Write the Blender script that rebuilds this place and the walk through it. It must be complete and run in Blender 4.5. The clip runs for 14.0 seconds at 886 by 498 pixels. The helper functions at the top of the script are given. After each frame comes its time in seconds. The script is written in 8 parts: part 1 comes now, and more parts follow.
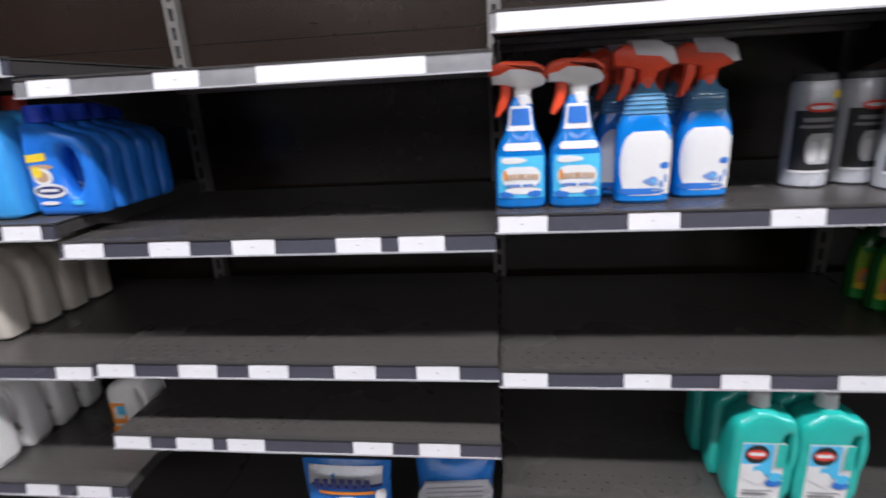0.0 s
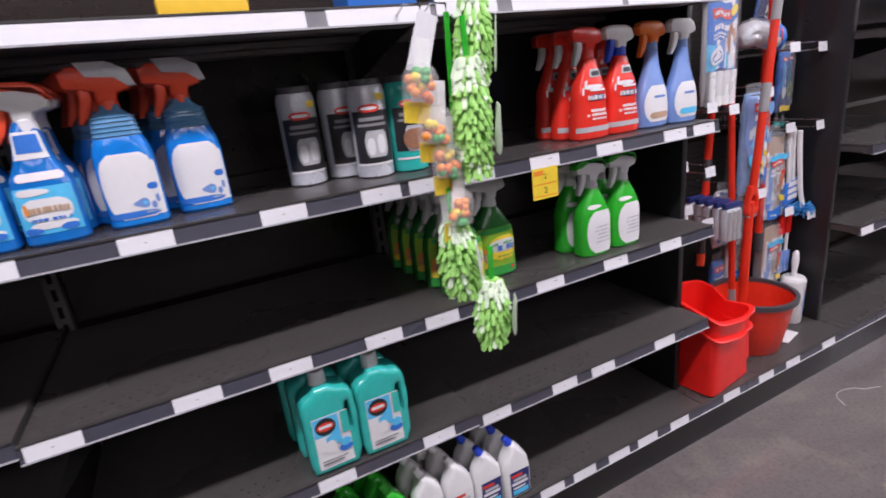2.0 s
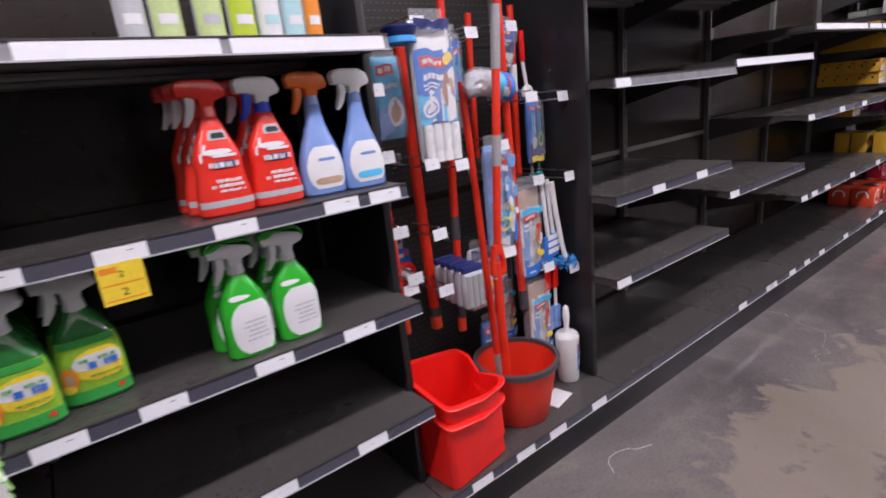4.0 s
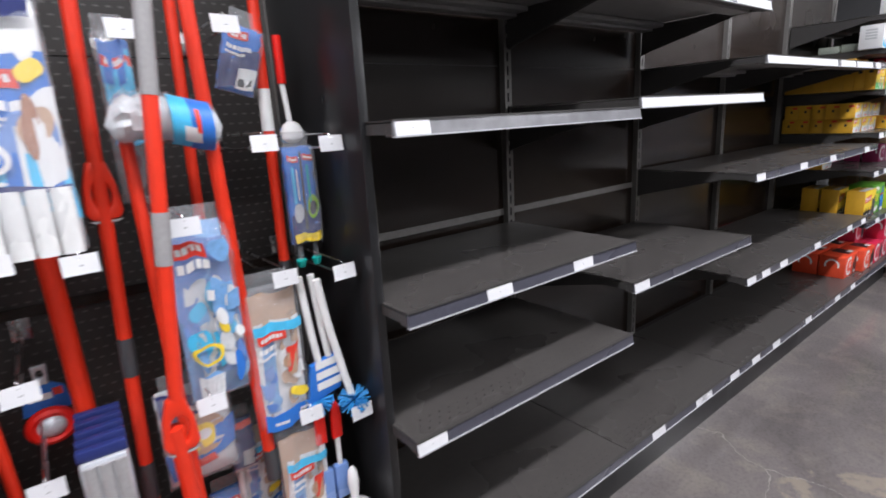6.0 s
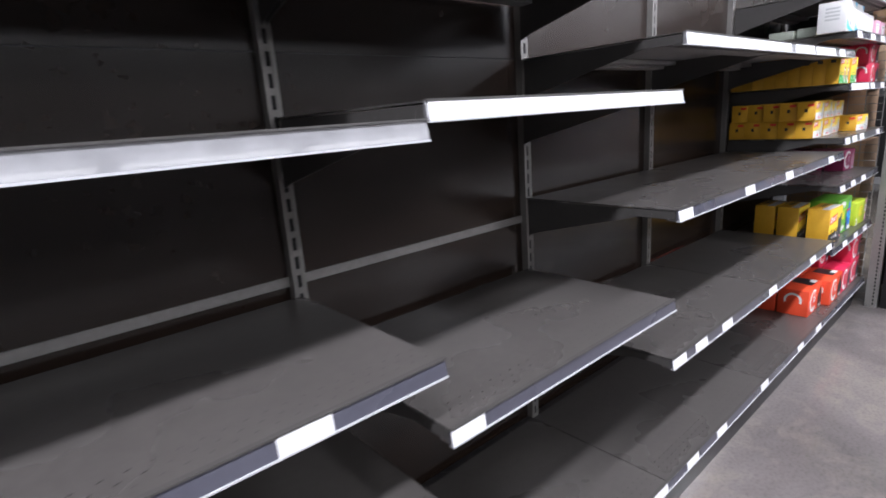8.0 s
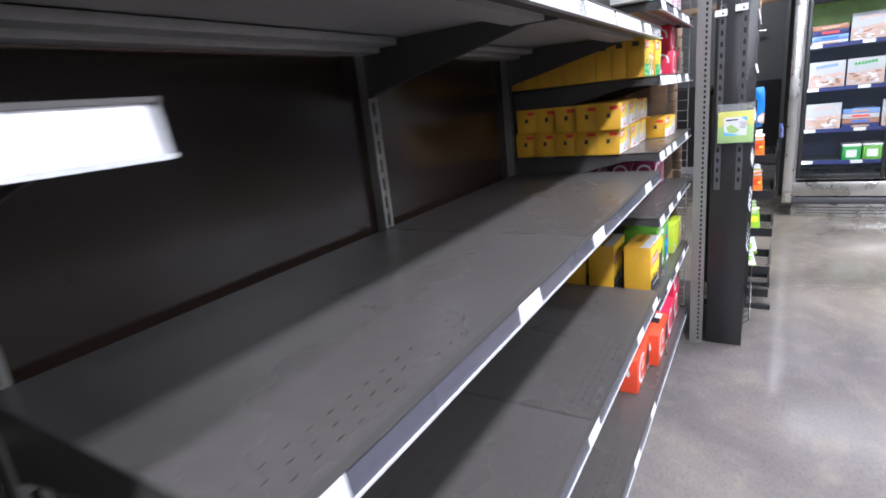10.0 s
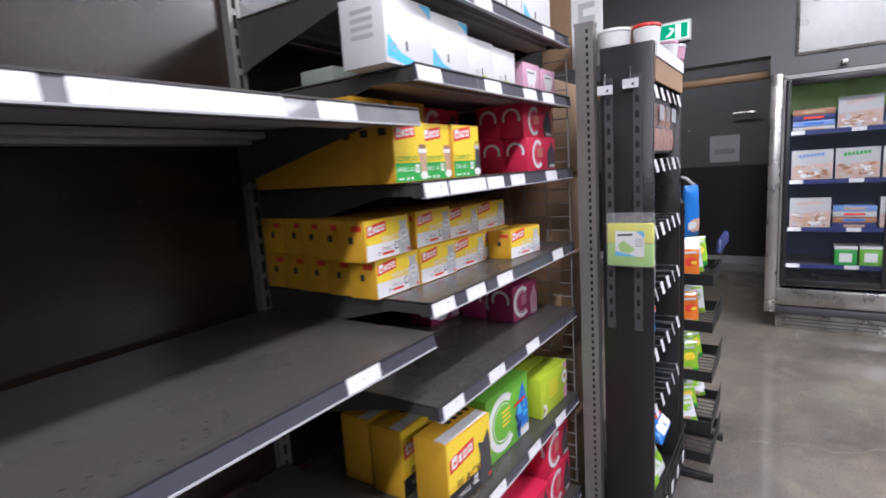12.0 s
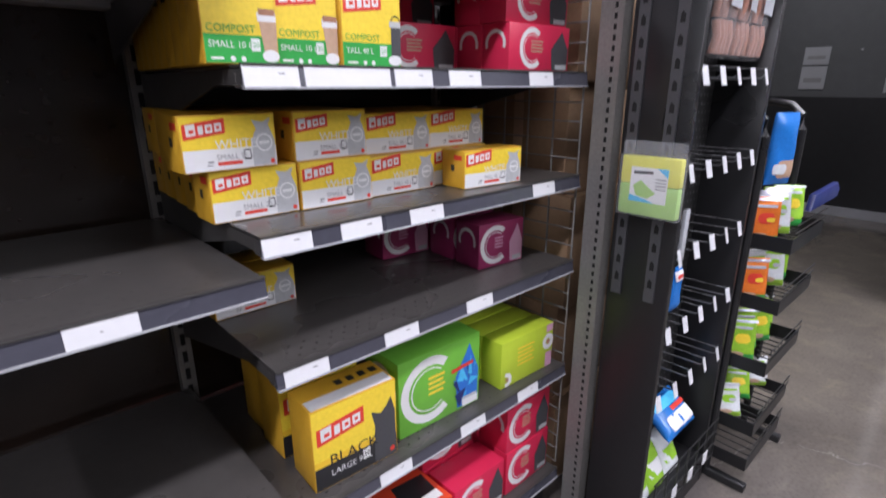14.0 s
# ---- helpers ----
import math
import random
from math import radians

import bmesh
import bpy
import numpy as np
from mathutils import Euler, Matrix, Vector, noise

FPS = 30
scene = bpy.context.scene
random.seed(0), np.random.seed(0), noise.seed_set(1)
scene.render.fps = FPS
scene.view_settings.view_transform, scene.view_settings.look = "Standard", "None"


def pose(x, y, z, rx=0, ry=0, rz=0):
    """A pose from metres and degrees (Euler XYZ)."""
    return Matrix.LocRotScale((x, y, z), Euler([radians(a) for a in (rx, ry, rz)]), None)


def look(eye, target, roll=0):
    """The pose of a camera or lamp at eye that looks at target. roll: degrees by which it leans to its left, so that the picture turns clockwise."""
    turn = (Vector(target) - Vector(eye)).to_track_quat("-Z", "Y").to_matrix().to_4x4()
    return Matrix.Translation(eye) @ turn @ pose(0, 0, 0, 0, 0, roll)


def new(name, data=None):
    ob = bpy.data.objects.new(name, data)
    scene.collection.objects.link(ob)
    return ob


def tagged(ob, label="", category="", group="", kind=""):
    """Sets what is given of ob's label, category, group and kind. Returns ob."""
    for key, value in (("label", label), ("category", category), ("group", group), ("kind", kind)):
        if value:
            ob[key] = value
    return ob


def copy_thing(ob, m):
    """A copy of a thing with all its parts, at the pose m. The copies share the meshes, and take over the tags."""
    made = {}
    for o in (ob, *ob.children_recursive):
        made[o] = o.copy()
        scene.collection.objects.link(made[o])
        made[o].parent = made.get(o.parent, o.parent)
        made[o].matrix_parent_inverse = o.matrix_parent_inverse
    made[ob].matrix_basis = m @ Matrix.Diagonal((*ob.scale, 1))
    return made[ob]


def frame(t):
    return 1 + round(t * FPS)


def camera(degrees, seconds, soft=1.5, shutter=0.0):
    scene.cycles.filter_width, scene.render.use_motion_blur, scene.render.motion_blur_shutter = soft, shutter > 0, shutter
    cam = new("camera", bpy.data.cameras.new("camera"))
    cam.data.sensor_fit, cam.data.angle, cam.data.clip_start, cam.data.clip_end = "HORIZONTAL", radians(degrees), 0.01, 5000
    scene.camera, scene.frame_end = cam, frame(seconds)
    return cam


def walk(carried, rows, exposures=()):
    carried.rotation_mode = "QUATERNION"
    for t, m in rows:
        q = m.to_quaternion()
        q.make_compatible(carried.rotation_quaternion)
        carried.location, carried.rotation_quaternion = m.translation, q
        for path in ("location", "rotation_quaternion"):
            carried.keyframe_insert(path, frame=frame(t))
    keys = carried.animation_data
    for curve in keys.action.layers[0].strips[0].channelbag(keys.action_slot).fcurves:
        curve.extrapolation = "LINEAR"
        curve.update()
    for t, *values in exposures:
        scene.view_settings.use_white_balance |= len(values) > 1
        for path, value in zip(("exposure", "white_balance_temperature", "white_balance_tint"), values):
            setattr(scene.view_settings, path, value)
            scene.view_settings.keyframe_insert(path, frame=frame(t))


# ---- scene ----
cam = camera(81.0, 14.0, 1.7, 0.4)
PATH = [
    (0, (0.015, 0.881, 1.44), (-0.219, 2.779, 0.852), -3.2),
    (0.5, (0.061, 0.855, 1.415), (0.207, 2.763, 0.834), -3.0),
    (1, (0.13, 0.828, 1.413), (0.576, 2.681, 0.807), -3.8),
    (1.5, (0.252, 0.788, 1.408), (0.996, 2.54, 0.794), -6.6),
    (2, (0.37, 0.787, 1.408), (1.19, 2.505, 0.794), -6.5),
    (2.5, (0.48, 0.811, 1.401), (1.418, 2.466, 0.784), -5.2),
    (3, (0.636, 0.768, 1.413), (1.736, 2.326, 0.81), -5.5),
    (3.5, (0.877, 0.707, 1.409), (2.015, 2.252, 0.843), -6.4),
    (3.7, (0.963, 0.699, 1.403), (2.099, 2.249, 0.846), -6.4),
    (5.8, (2.041, 0.867, 1.407), (3.232, 2.399, 0.922), -3.6),
    (6, (2.143, 0.913, 1.412), (3.331, 2.449, 0.93), -3.3),
    (6.5, (2.352, 0.999, 1.415), (3.555, 2.524, 0.937), -3.1),
    (7, (2.616, 1.028, 1.419), (3.829, 2.544, 0.939), -3.1),
    (7.2, (2.703, 1.039, 1.418), (3.921, 2.552, 0.943), -3.2),
    (9.3, (3.902, 1.485, 1.413), (5.401, 2.687, 0.857), -6.5),
    (9.5, (4.034, 1.515, 1.402), (5.612, 2.612, 0.848), -5.7),
    (10, (4.377, 1.516, 1.427), (6.004, 2.548, 0.892), -6.2),
    (10.5, (4.709, 1.46, 1.441), (6.327, 2.543, 0.982), -6.7),
    (11, (4.985, 1.359, 1.45), (6.634, 2.418, 1.053), -6.6),
    (11.5, (5.247, 1.307, 1.471), (6.927, 2.337, 1.127), -5.3),
    (12, (5.492, 1.182, 1.47), (7.132, 2.286, 1.167), -3.7),
    (12.5, (5.717, 1.089, 1.482), (7.314, 2.261, 1.204), -3.6),
    (13, (5.879, 1.081, 1.483), (7.463, 2.274, 1.226), -3.0),
    (13.5, (5.993, 1.06, 1.456), (7.403, 2.422, 1.059), -0.4),
    (14, (6.069, 1.043, 1.416), (7.364, 2.442, 0.812), -0.1),
]
EXPOSURES = [(0, -0.02, 6450, 10), (1, -0.03, 6450, 12), (2, -0.34, 6480, 20), (3.7, -0.42, 6480, 22), (5.8, -0.07, 6350, 8), (7.2, 0.33, 6320, 10), (9.3, 0.78, 5950, 8), (10.5, 0.68, 5950, 8), (11.5, 0.25, 6100, 11), (12.5, -0.17, 6250, 13), (14, -0.20, 6170, 14)]
walk(cam, [(t, look(eye, target, roll)) for t, eye, target, roll in PATH], EXPOSURES)

# ---- exposure, world and lamps ----
scene.view_settings.exposure = 0.0
world = bpy.data.worlds.new("world")
scene.world = world
world.use_nodes = True
world.node_tree.nodes["Background"].inputs[0].default_value = (0.6, 0.65, 0.7, 1)
world.node_tree.nodes["Background"].inputs[1].default_value = 0.012
LAMP_Z = 3.35
# x, y, turn and power of every tube light: the aisle row, then unseen fill added in two rows beyond it, the cross aisle
# and the passage
LAMPS = [(lx, 0.62, 0, 80.0) for lx in (-2.2, 0.4, 3.0, 5.6)]
LAMPS += [(lx, ly, 0, 20.0) for lx in (-2.2, 0.4, 3.0, 5.6, 8.2) for ly in (-2.4, -5.0)]
LAMPS += [(8.75, ly, 90, 122.0) for ly in (-2.5, 0.05)] + [(12.0, 2.4, 90, 20.0)]
for lx, ly, turn, power in LAMPS:
    lamp = bpy.data.lights.new("tube_and_fill_light", "AREA")
    # lamps beyond y -2 are widened to soften the shadows inside the bays
    lamp.shape, lamp.size, lamp.size_y = "RECTANGLE", 2.3, (0.16 if ly > -2 else 1.2)
    lamp.energy = power
    lamp.color = (0.985, 0.965, 1.03)
    new("tube_and_fill_light", lamp).matrix_basis = pose(lx, ly, LAMP_Z - 0.03, 0, 0, turn)

# ---- materials ----
MATS = {}


def mat(name, color, rough=0.5, metal=0.0, var=0.12, scale=30.0, bump=0.05, alpha=1.0, trans=0.0, emit=0.0, coat=0.0, rvar=0.1):
    """A procedural surface: base colour varied at two scales, roughness variation and fine relief."""
    if name in MATS:
        return MATS[name]
    m = bpy.data.materials.new(name)
    m.use_nodes = True
    nt = m.node_tree
    b = nt.nodes["Principled BSDF"]
    co = nt.nodes.new("ShaderNodeTexCoord")
    n1, n2 = nt.nodes.new("ShaderNodeTexNoise"), nt.nodes.new("ShaderNodeTexNoise")
    n1.inputs["Scale"].default_value, n1.inputs["Detail"].default_value = scale * 0.15, 4
    n2.inputs["Scale"].default_value, n2.inputs["Detail"].default_value = scale * 4, 3
    for n in (n1, n2):
        nt.links.new(co.outputs["Object"], n.inputs["Vector"])
    add = nt.nodes.new("ShaderNodeMath")
    add.operation = "ADD"
    nt.links.new(n1.outputs["Fac"], add.inputs[0])
    nt.links.new(n2.outputs["Fac"], add.inputs[1])
    mr = nt.nodes.new("ShaderNodeMapRange")
    mr.inputs["From Min"].default_value, mr.inputs["From Max"].default_value = 0.6, 1.4
    mr.inputs["To Min"].default_value, mr.inputs["To Max"].default_value = 1 - var, 1 + var
    nt.links.new(add.outputs[0], mr.inputs["Value"])
    mix = nt.nodes.new("ShaderNodeMix")
    mix.data_type, mix.blend_type = "RGBA", "MULTIPLY"
    mix.inputs[0].default_value = 1.0
    mix.inputs[6].default_value = (*color, 1)
    nt.links.new(mr.outputs[0], mix.inputs[7])
    nt.links.new(mix.outputs[2], b.inputs["Base Color"])
    rr = nt.nodes.new("ShaderNodeMapRange")
    rr.inputs["From Min"].default_value, rr.inputs["From Max"].default_value = 0.3, 0.7
    rr.inputs["To Min"].default_value, rr.inputs["To Max"].default_value = max(0.02, rough - rvar), min(1, rough + rvar)
    nt.links.new(n1.outputs["Fac"], rr.inputs["Value"])
    nt.links.new(rr.outputs[0], b.inputs["Roughness"])
    b.inputs["Metallic"].default_value = metal
    b.inputs["Alpha"].default_value = alpha
    b.inputs["Transmission Weight"].default_value = trans
    b.inputs["Coat Weight"].default_value = coat
    if emit:
        b.inputs["Emission Color"].default_value = (*color, 1)
        b.inputs["Emission Strength"].default_value = emit
    if bump:
        bp = nt.nodes.new("ShaderNodeBump")
        bp.inputs["Strength"].default_value, bp.inputs["Distance"].default_value = bump, 0.002
        nt.links.new(n2.outputs["Fac"], bp.inputs["Height"])
        nt.links.new(bp.outputs[0], b.inputs["Normal"])
    MATS[name] = m
    return m


def math_node(nt, op, a, b=None):
    n = nt.nodes.new("ShaderNodeMath")
    n.operation = op
    for i, v in enumerate((a, b)):
        if v is None:
            continue
        if isinstance(v, (int, float)):
            n.inputs[i].default_value = v
        else:
            nt.links.new(v, n.inputs[i])
    return n.outputs[0]


def holes(m, px, pz, hx, hz, axes, band=None, dark=(0.004, 0.004, 0.004)):
    """Punched rows: small dark slots on a grid px by pz, hx by hz in size, over two object axes, within a band of the second axis."""
    nt = m.node_tree
    b = nt.nodes["Principled BSDF"]
    co = nt.nodes.new("ShaderNodeTexCoord")
    sp = nt.nodes.new("ShaderNodeSeparateXYZ")
    nt.links.new(co.outputs["Object"], sp.inputs[0])
    u, v = sp.outputs[axes[0]], sp.outputs[axes[1]]
    row = math_node(nt, "FLOOR", math_node(nt, "DIVIDE", v, pz))
    shift = math_node(nt, "MULTIPLY", math_node(nt, "MODULO", row, 2.0), 0.5)
    fu = math_node(nt, "FRACT", math_node(nt, "ADD", math_node(nt, "ADD", math_node(nt, "DIVIDE", u, px), shift), 100.0))
    fv = math_node(nt, "FRACT", math_node(nt, "ADD", math_node(nt, "DIVIDE", v, pz), 100.0))
    inu = math_node(nt, "LESS_THAN", math_node(nt, "ABSOLUTE", math_node(nt, "SUBTRACT", fu, 0.5)), hx / px / 2)
    inv = math_node(nt, "LESS_THAN", math_node(nt, "ABSOLUTE", math_node(nt, "SUBTRACT", fv, 0.5)), hz / pz / 2)
    k = math_node(nt, "MULTIPLY", inu, inv)
    if band:
        k = math_node(nt, "MULTIPLY", k, math_node(nt, "MULTIPLY", math_node(nt, "GREATER_THAN", v, band[0]), math_node(nt, "LESS_THAN", v, band[1])))
    mix = nt.nodes.new("ShaderNodeMix")
    mix.data_type = "RGBA"
    old = b.inputs["Base Color"].links[0].from_socket
    nt.links.new(k, mix.inputs[0])
    nt.links.new(old, mix.inputs[6])
    mix.inputs[7].default_value = (*dark, 1)
    nt.links.new(mix.outputs[2], b.inputs["Base Color"])
    return m


STEEL = mat("dark_shelf_steel", (0.052, 0.049, 0.047), 0.42, 0.0, 0.10, 14, 0.06)
# paler copy of the shelf steel, with bounced light painted into its colour
BOUNCE_STEEL = mat("underside_bounce_steel", (0.34, 0.33, 0.322), 0.38, 0.15, 0.16, 12, 0.05)
SHELF_TOP = holes(mat("shelf_plate", (0.066, 0.0605, 0.0575), 0.31, 0.0, 0.14, 10, 0.05), 0.032, 0.022, 0.0065, 0.0026, (0, 1), (0.03, 0.085), (0.018, 0.017, 0.016))
PANEL = mat("brown_black_panel", (0.0185, 0.0118, 0.0088), 0.21, 0.0, 0.15, 6, 0.04)
PEG = holes(mat("pegboard_panel", (0.030, 0.026, 0.024), 0.5, 0.0, 0.12, 8, 0.04), 0.0254, 0.0254, 0.011, 0.004, (0, 2), None, (0.10, 0.095, 0.09))
PEG_DARK = holes(mat("pegboard_dark", (0.016, 0.016, 0.016), 0.5, 0.0, 0.12, 8, 0.04), 0.0254, 0.0254, 0.009, 0.009, (0, 2), None, (0.09, 0.09, 0.09))
SEAM = mat("bare_metal_seam", (0.26, 0.25, 0.24), 0.4, 0.3, 0.2, 20, 0.05)
UPRIGHT = mat("upright_steel", (0.21, 0.20, 0.19), 0.4, 0.3, 0.2, 30, 0.06)
SLOT = mat("slot_black", (0.004, 0.004, 0.004), 0.8)
STRIP = mat("price_strip_plastic", (0.060, 0.060, 0.078), 0.28, 0.0, 0.10, 18, 0.02, coat=0.3)
CLEAR = mat("clear_strip_plastic", (0.20, 0.20, 0.21), 0.2, 0.0, 0.25, 6, 0.02, coat=0.6)
EDGE = mat("strip_lip_white", (0.42, 0.42, 0.44), 0.35)
TAG = mat("white_tag_card", (0.70, 0.70, 0.72), 0.55, 0, 0.03, 20, 0.02)
HOOKTAG = mat("grey_hook_tag", (0.60, 0.60, 0.62), 0.5, 0, 0.08, 30, 0.03)
INK = mat("black_ink", (0.03, 0.03, 0.03), 0.6)
GREYINK = mat("grey_ink", (0.25, 0.25, 0.26), 0.6)
BLACK = mat("black_paint", (0.014, 0.014, 0.015), 0.35, 0, 0.15, 12, 0.05)
BLACKWIRE = mat("black_wire", (0.02, 0.02, 0.02), 0.4)
PEGWIRE = mat("dark_steel_wire", (0.16, 0.16, 0.165), 0.32, 0.5)
CHROME = mat("chrome_wire", (0.55, 0.55, 0.55), 0.25, 1.0, 0.1, 30, 0.02)
WHITE = mat("white_plastic", (0.78, 0.78, 0.77), 0.35, 0, 0.05, 12, 0.03)
OFFWHITE = mat("off_white_plastic", (0.60, 0.555, 0.49), 0.4, 0, 0.06, 12, 0.03)
TRIGG = mat("pale_grey_trigger", (0.64, 0.64, 0.65), 0.4, 0, 0.06, 12, 0.03)
GREYP = mat("grey_plastic", (0.33, 0.32, 0.32), 0.4)
DGREY = mat("dark_grey_plastic", (0.06, 0.06, 0.065), 0.45)
RED = mat("red_plastic", (0.80, 0.014, 0.008), 0.38, 0, 0.08, 8, 0.02)
HANDLE = mat("red_handle_paint", (0.74, 0.035, 0.012), 0.35, 0, 0.08, 10, 0.02)
ORANGE = mat("orange_plastic", (0.75, 0.16, 0.02), 0.35)
REDB = mat("red_bottle", (0.80, 0.038, 0.022), 0.25, 0, 0.06, 8, 0.02, coat=0.4)
REDT = mat("orange_red_trigger", (0.86, 0.085, 0.03), 0.35)
BLUEL = mat("blue_liquid_bottle", (0.005, 0.155, 0.52), 0.12, 0, 0.2, 10, 0.0, coat=0.8)
CLEARBLUE = mat("clear_blue_plastic", (0.10, 0.27, 0.46), 0.10, 0, 0.2, 10, 0.0, coat=0.9)
BLUELT = mat("light_blue_liquid", (0.004, 0.20, 0.66), 0.12, 0, 0.2, 10, 0.0, coat=0.8)
SOFTB = mat("softener_blue", (0.02, 0.19, 0.72), 0.3, 0, 0.06, 8, 0.02, coat=0.3)
SOFTL = mat("softener_light_blue", (0.05, 0.35, 0.80), 0.3, 0, 0.06, 8, 0.02, coat=0.3)
CAPB = mat("blue_cap", (0.015, 0.06, 0.55), 0.35)
TEAL = mat("teal_liquid_bottle", (0.018, 0.46, 0.40), 0.2, 0, 0.12, 8, 0.0, coat=0.6)
GREENB = mat("green_bottle", (0.016, 0.42, 0.025), 0.25, 0, 0.12, 8, 0.0, coat=0.5)
GREEND = mat("dark_green_bottle", (0.02, 0.17, 0.035), 0.2, 0, 0.15, 8, 0.0, coat=0.5)
LIGHTB = mat("pale_blue_bottle", (0.18, 0.30, 0.62), 0.25, 0, 0.08, 8, 0.0, coat=0.4)
YELLOW = mat("yellow_card", (0.80, 0.50, 0.03), 0.42, 0, 0.06, 10, 0.02)
YELLOWS = mat("yellow_carton_side", (0.66, 0.365, 0.028), 0.45, 0, 0.08, 10, 0.02)
PRINTW = mat("printed_white", (0.74, 0.74, 0.74), 0.4, 0, 0.03, 20, 0.01)
PRINTSILVER = mat("printed_silver_grey", (0.48, 0.49, 0.50), 0.4, 0, 0.12, 25, 0.01)
PRINTR = mat("printed_red", (0.70, 0.05, 0.03), 0.4)
PRINTG = mat("printed_green", (0.03, 0.36, 0.06), 0.4)
PRINTY = mat("printed_yellow", (0.86, 0.63, 0.045), 0.4)
PRINTB = mat("printed_blue", (0.03, 0.17, 0.58), 0.4)
PRINTCY = mat("printed_cyan", (0.08, 0.50, 0.80), 0.4)
PRINTO = mat("printed_orange", (0.82, 0.27, 0.03), 0.4)
PRINTK = mat("printed_black", (0.02, 0.02, 0.022), 0.4)
PRINTN = mat("printed_navy", (0.02, 0.03, 0.14), 0.4)
PALELIME = mat("pale_lime_print", (0.52, 0.64, 0.28), 0.4)
PALETEAL = mat("pale_teal_print", (0.42, 0.66, 0.68), 0.4)
PRINTTAN = mat("printed_tan", (0.50, 0.33, 0.22), 0.45)
BROWNFOOD = mat("printed_brown", (0.36, 0.17, 0.10), 0.45, 0, 0.35, 60, 0.02)
PINKBOX = mat("pink_red_card", (0.62, 0.022, 0.075), 0.42, 0, 0.05, 8, 0.02)
PURPLEBOX = mat("purple_card", (0.30, 0.03, 0.11), 0.42, 0, 0.05, 8, 0.02)
REDBOX = mat("red_orange_card", (0.72, 0.07, 0.025), 0.42, 0, 0.05, 8, 0.02)
GREENBOX = mat("green_card", (0.16, 0.46, 0.05), 0.42, 0, 0.05, 8, 0.02)
LIMEBOX = mat("lime_card", (0.47, 0.60, 0.04), 0.42, 0, 0.05, 8, 0.02)
WHITEBOX = mat("white_card", (0.72, 0.72, 0.72), 0.45, 0, 0.04, 8, 0.02)
LILACBOX = mat("pink_lilac_card", (0.62, 0.34, 0.46), 0.45, 0, 0.05, 8, 0.02)
LIME = mat("lime_microfibre", (0.34, 0.68, 0.17), 0.85, 0, 0.25, 40, 0.2)
# paler copy of the lime fibre that carries the painted highlights
LIMELIT = mat("lit_microfibre", (0.74, 0.88, 0.66), 0.85, 0, 0.15, 40, 0.2)
CARDB = mat("brown_cardboard", (0.30, 0.19, 0.11), 0.7, 0, 0.12, 14, 0.1)
FILM = mat("clear_film", (0.85, 0.87, 0.9), 0.12, 0, 0.05, 24, 0.6, alpha=0.13)
PACKFILM = mat("crinkled_film", (0.86, 0.88, 0.92), 0.10, 0, 0.05, 40, 0.9, alpha=0.15, coat=1.0)
PACKBLUE = mat("light_blue_pack", (0.20, 0.40, 0.70), 0.3, 0, 0.2, 20, 0.1)
BLISTER = mat("milky_blister", (0.86, 0.87, 0.88), 0.10, 0, 0.05, 30, 0.5, alpha=0.16, coat=0.6)
WRAP = mat("silver_wrap", (0.62, 0.64, 0.68), 0.22, 0.3, 0.2, 60, 0.4)
SPONGEY = mat("yellow_sponge", (0.68, 0.66, 0.08), 0.8, 0, 0.15, 60, 0.3)
SPONGEG = mat("green_sponge", (0.36, 0.58, 0.16), 0.8, 0, 0.15, 60, 0.3)
BRISTLE = mat("blue_bristle", (0.03, 0.27, 0.62), 0.6)
BAGBLUE = mat("blue_bag_film", (0.02, 0.17, 0.55), 0.25, 0, 0.15, 30, 0.2)
BAGGREEN = mat("green_bag_film", (0.28, 0.52, 0.04), 0.25, 0, 0.15, 30, 0.2)
BAGORANGE = mat("orange_bag_film", (0.75, 0.19, 0.03), 0.25, 0, 0.15, 30, 0.2)
FROZENPINK = mat("printed_pinkish_food", (0.56, 0.40, 0.34), 0.4, 0, 0.3, 60, 0.0)
GREYGREEN = mat("grey_green_card", (0.30, 0.33, 0.28), 0.5, 0, 0.12, 20, 0.03)
BAGWHITE = mat("white_bag_film", (0.62, 0.64, 0.66), 0.25, 0, 0.15, 30, 0.2)
SAUSAGE = mat("brown_treat", (0.33, 0.15, 0.10), 0.5, 0, 0.3, 50, 0.3)
WALLGREY = mat("grey_wall_paint", (0.112, 0.113, 0.117), 0.6, 0, 0.06, 3, 0.03)
WALLDARK = mat("charcoal_wall_paint", (0.022, 0.022, 0.023), 0.5, 0, 0.15, 4, 0.04)
WALLREC = mat("recess_wall_paint", (0.125, 0.128, 0.128), 0.6, 0, 0.08, 3, 0.03)
CEIL = mat("ceiling_deck", (0.16, 0.16, 0.16), 0.8, 0, 0.1, 3, 0.05)
SHEET = mat("glossy_metal_sheet", (0.30, 0.30, 0.295), 0.30, 0.5, 0.08, 5, 0.03)
STAINLESS = mat("brushed_stainless", (0.50, 0.49, 0.47), 0.3, 0.9, 0.15, 40, 0.05)
GLOW = mat("lamp_diffuser", (1.0, 0.97, 0.93), 0.5, 0, 0.0, 5, 0, emit=6.0)
COOLGLOW = mat("freezer_lamp", (0.9, 0.96, 1.0), 0.5, 0, 0.0, 5, 0, emit=6.0)
EXITG = mat("exit_green", (0.0, 0.30, 0.16), 0.4, 0, 0.0, 5, 0, emit=0.9)
EXITW = mat("exit_white", (0.85, 0.95, 0.9), 0.4, 0, 0.0, 5, 0, emit=0.8)
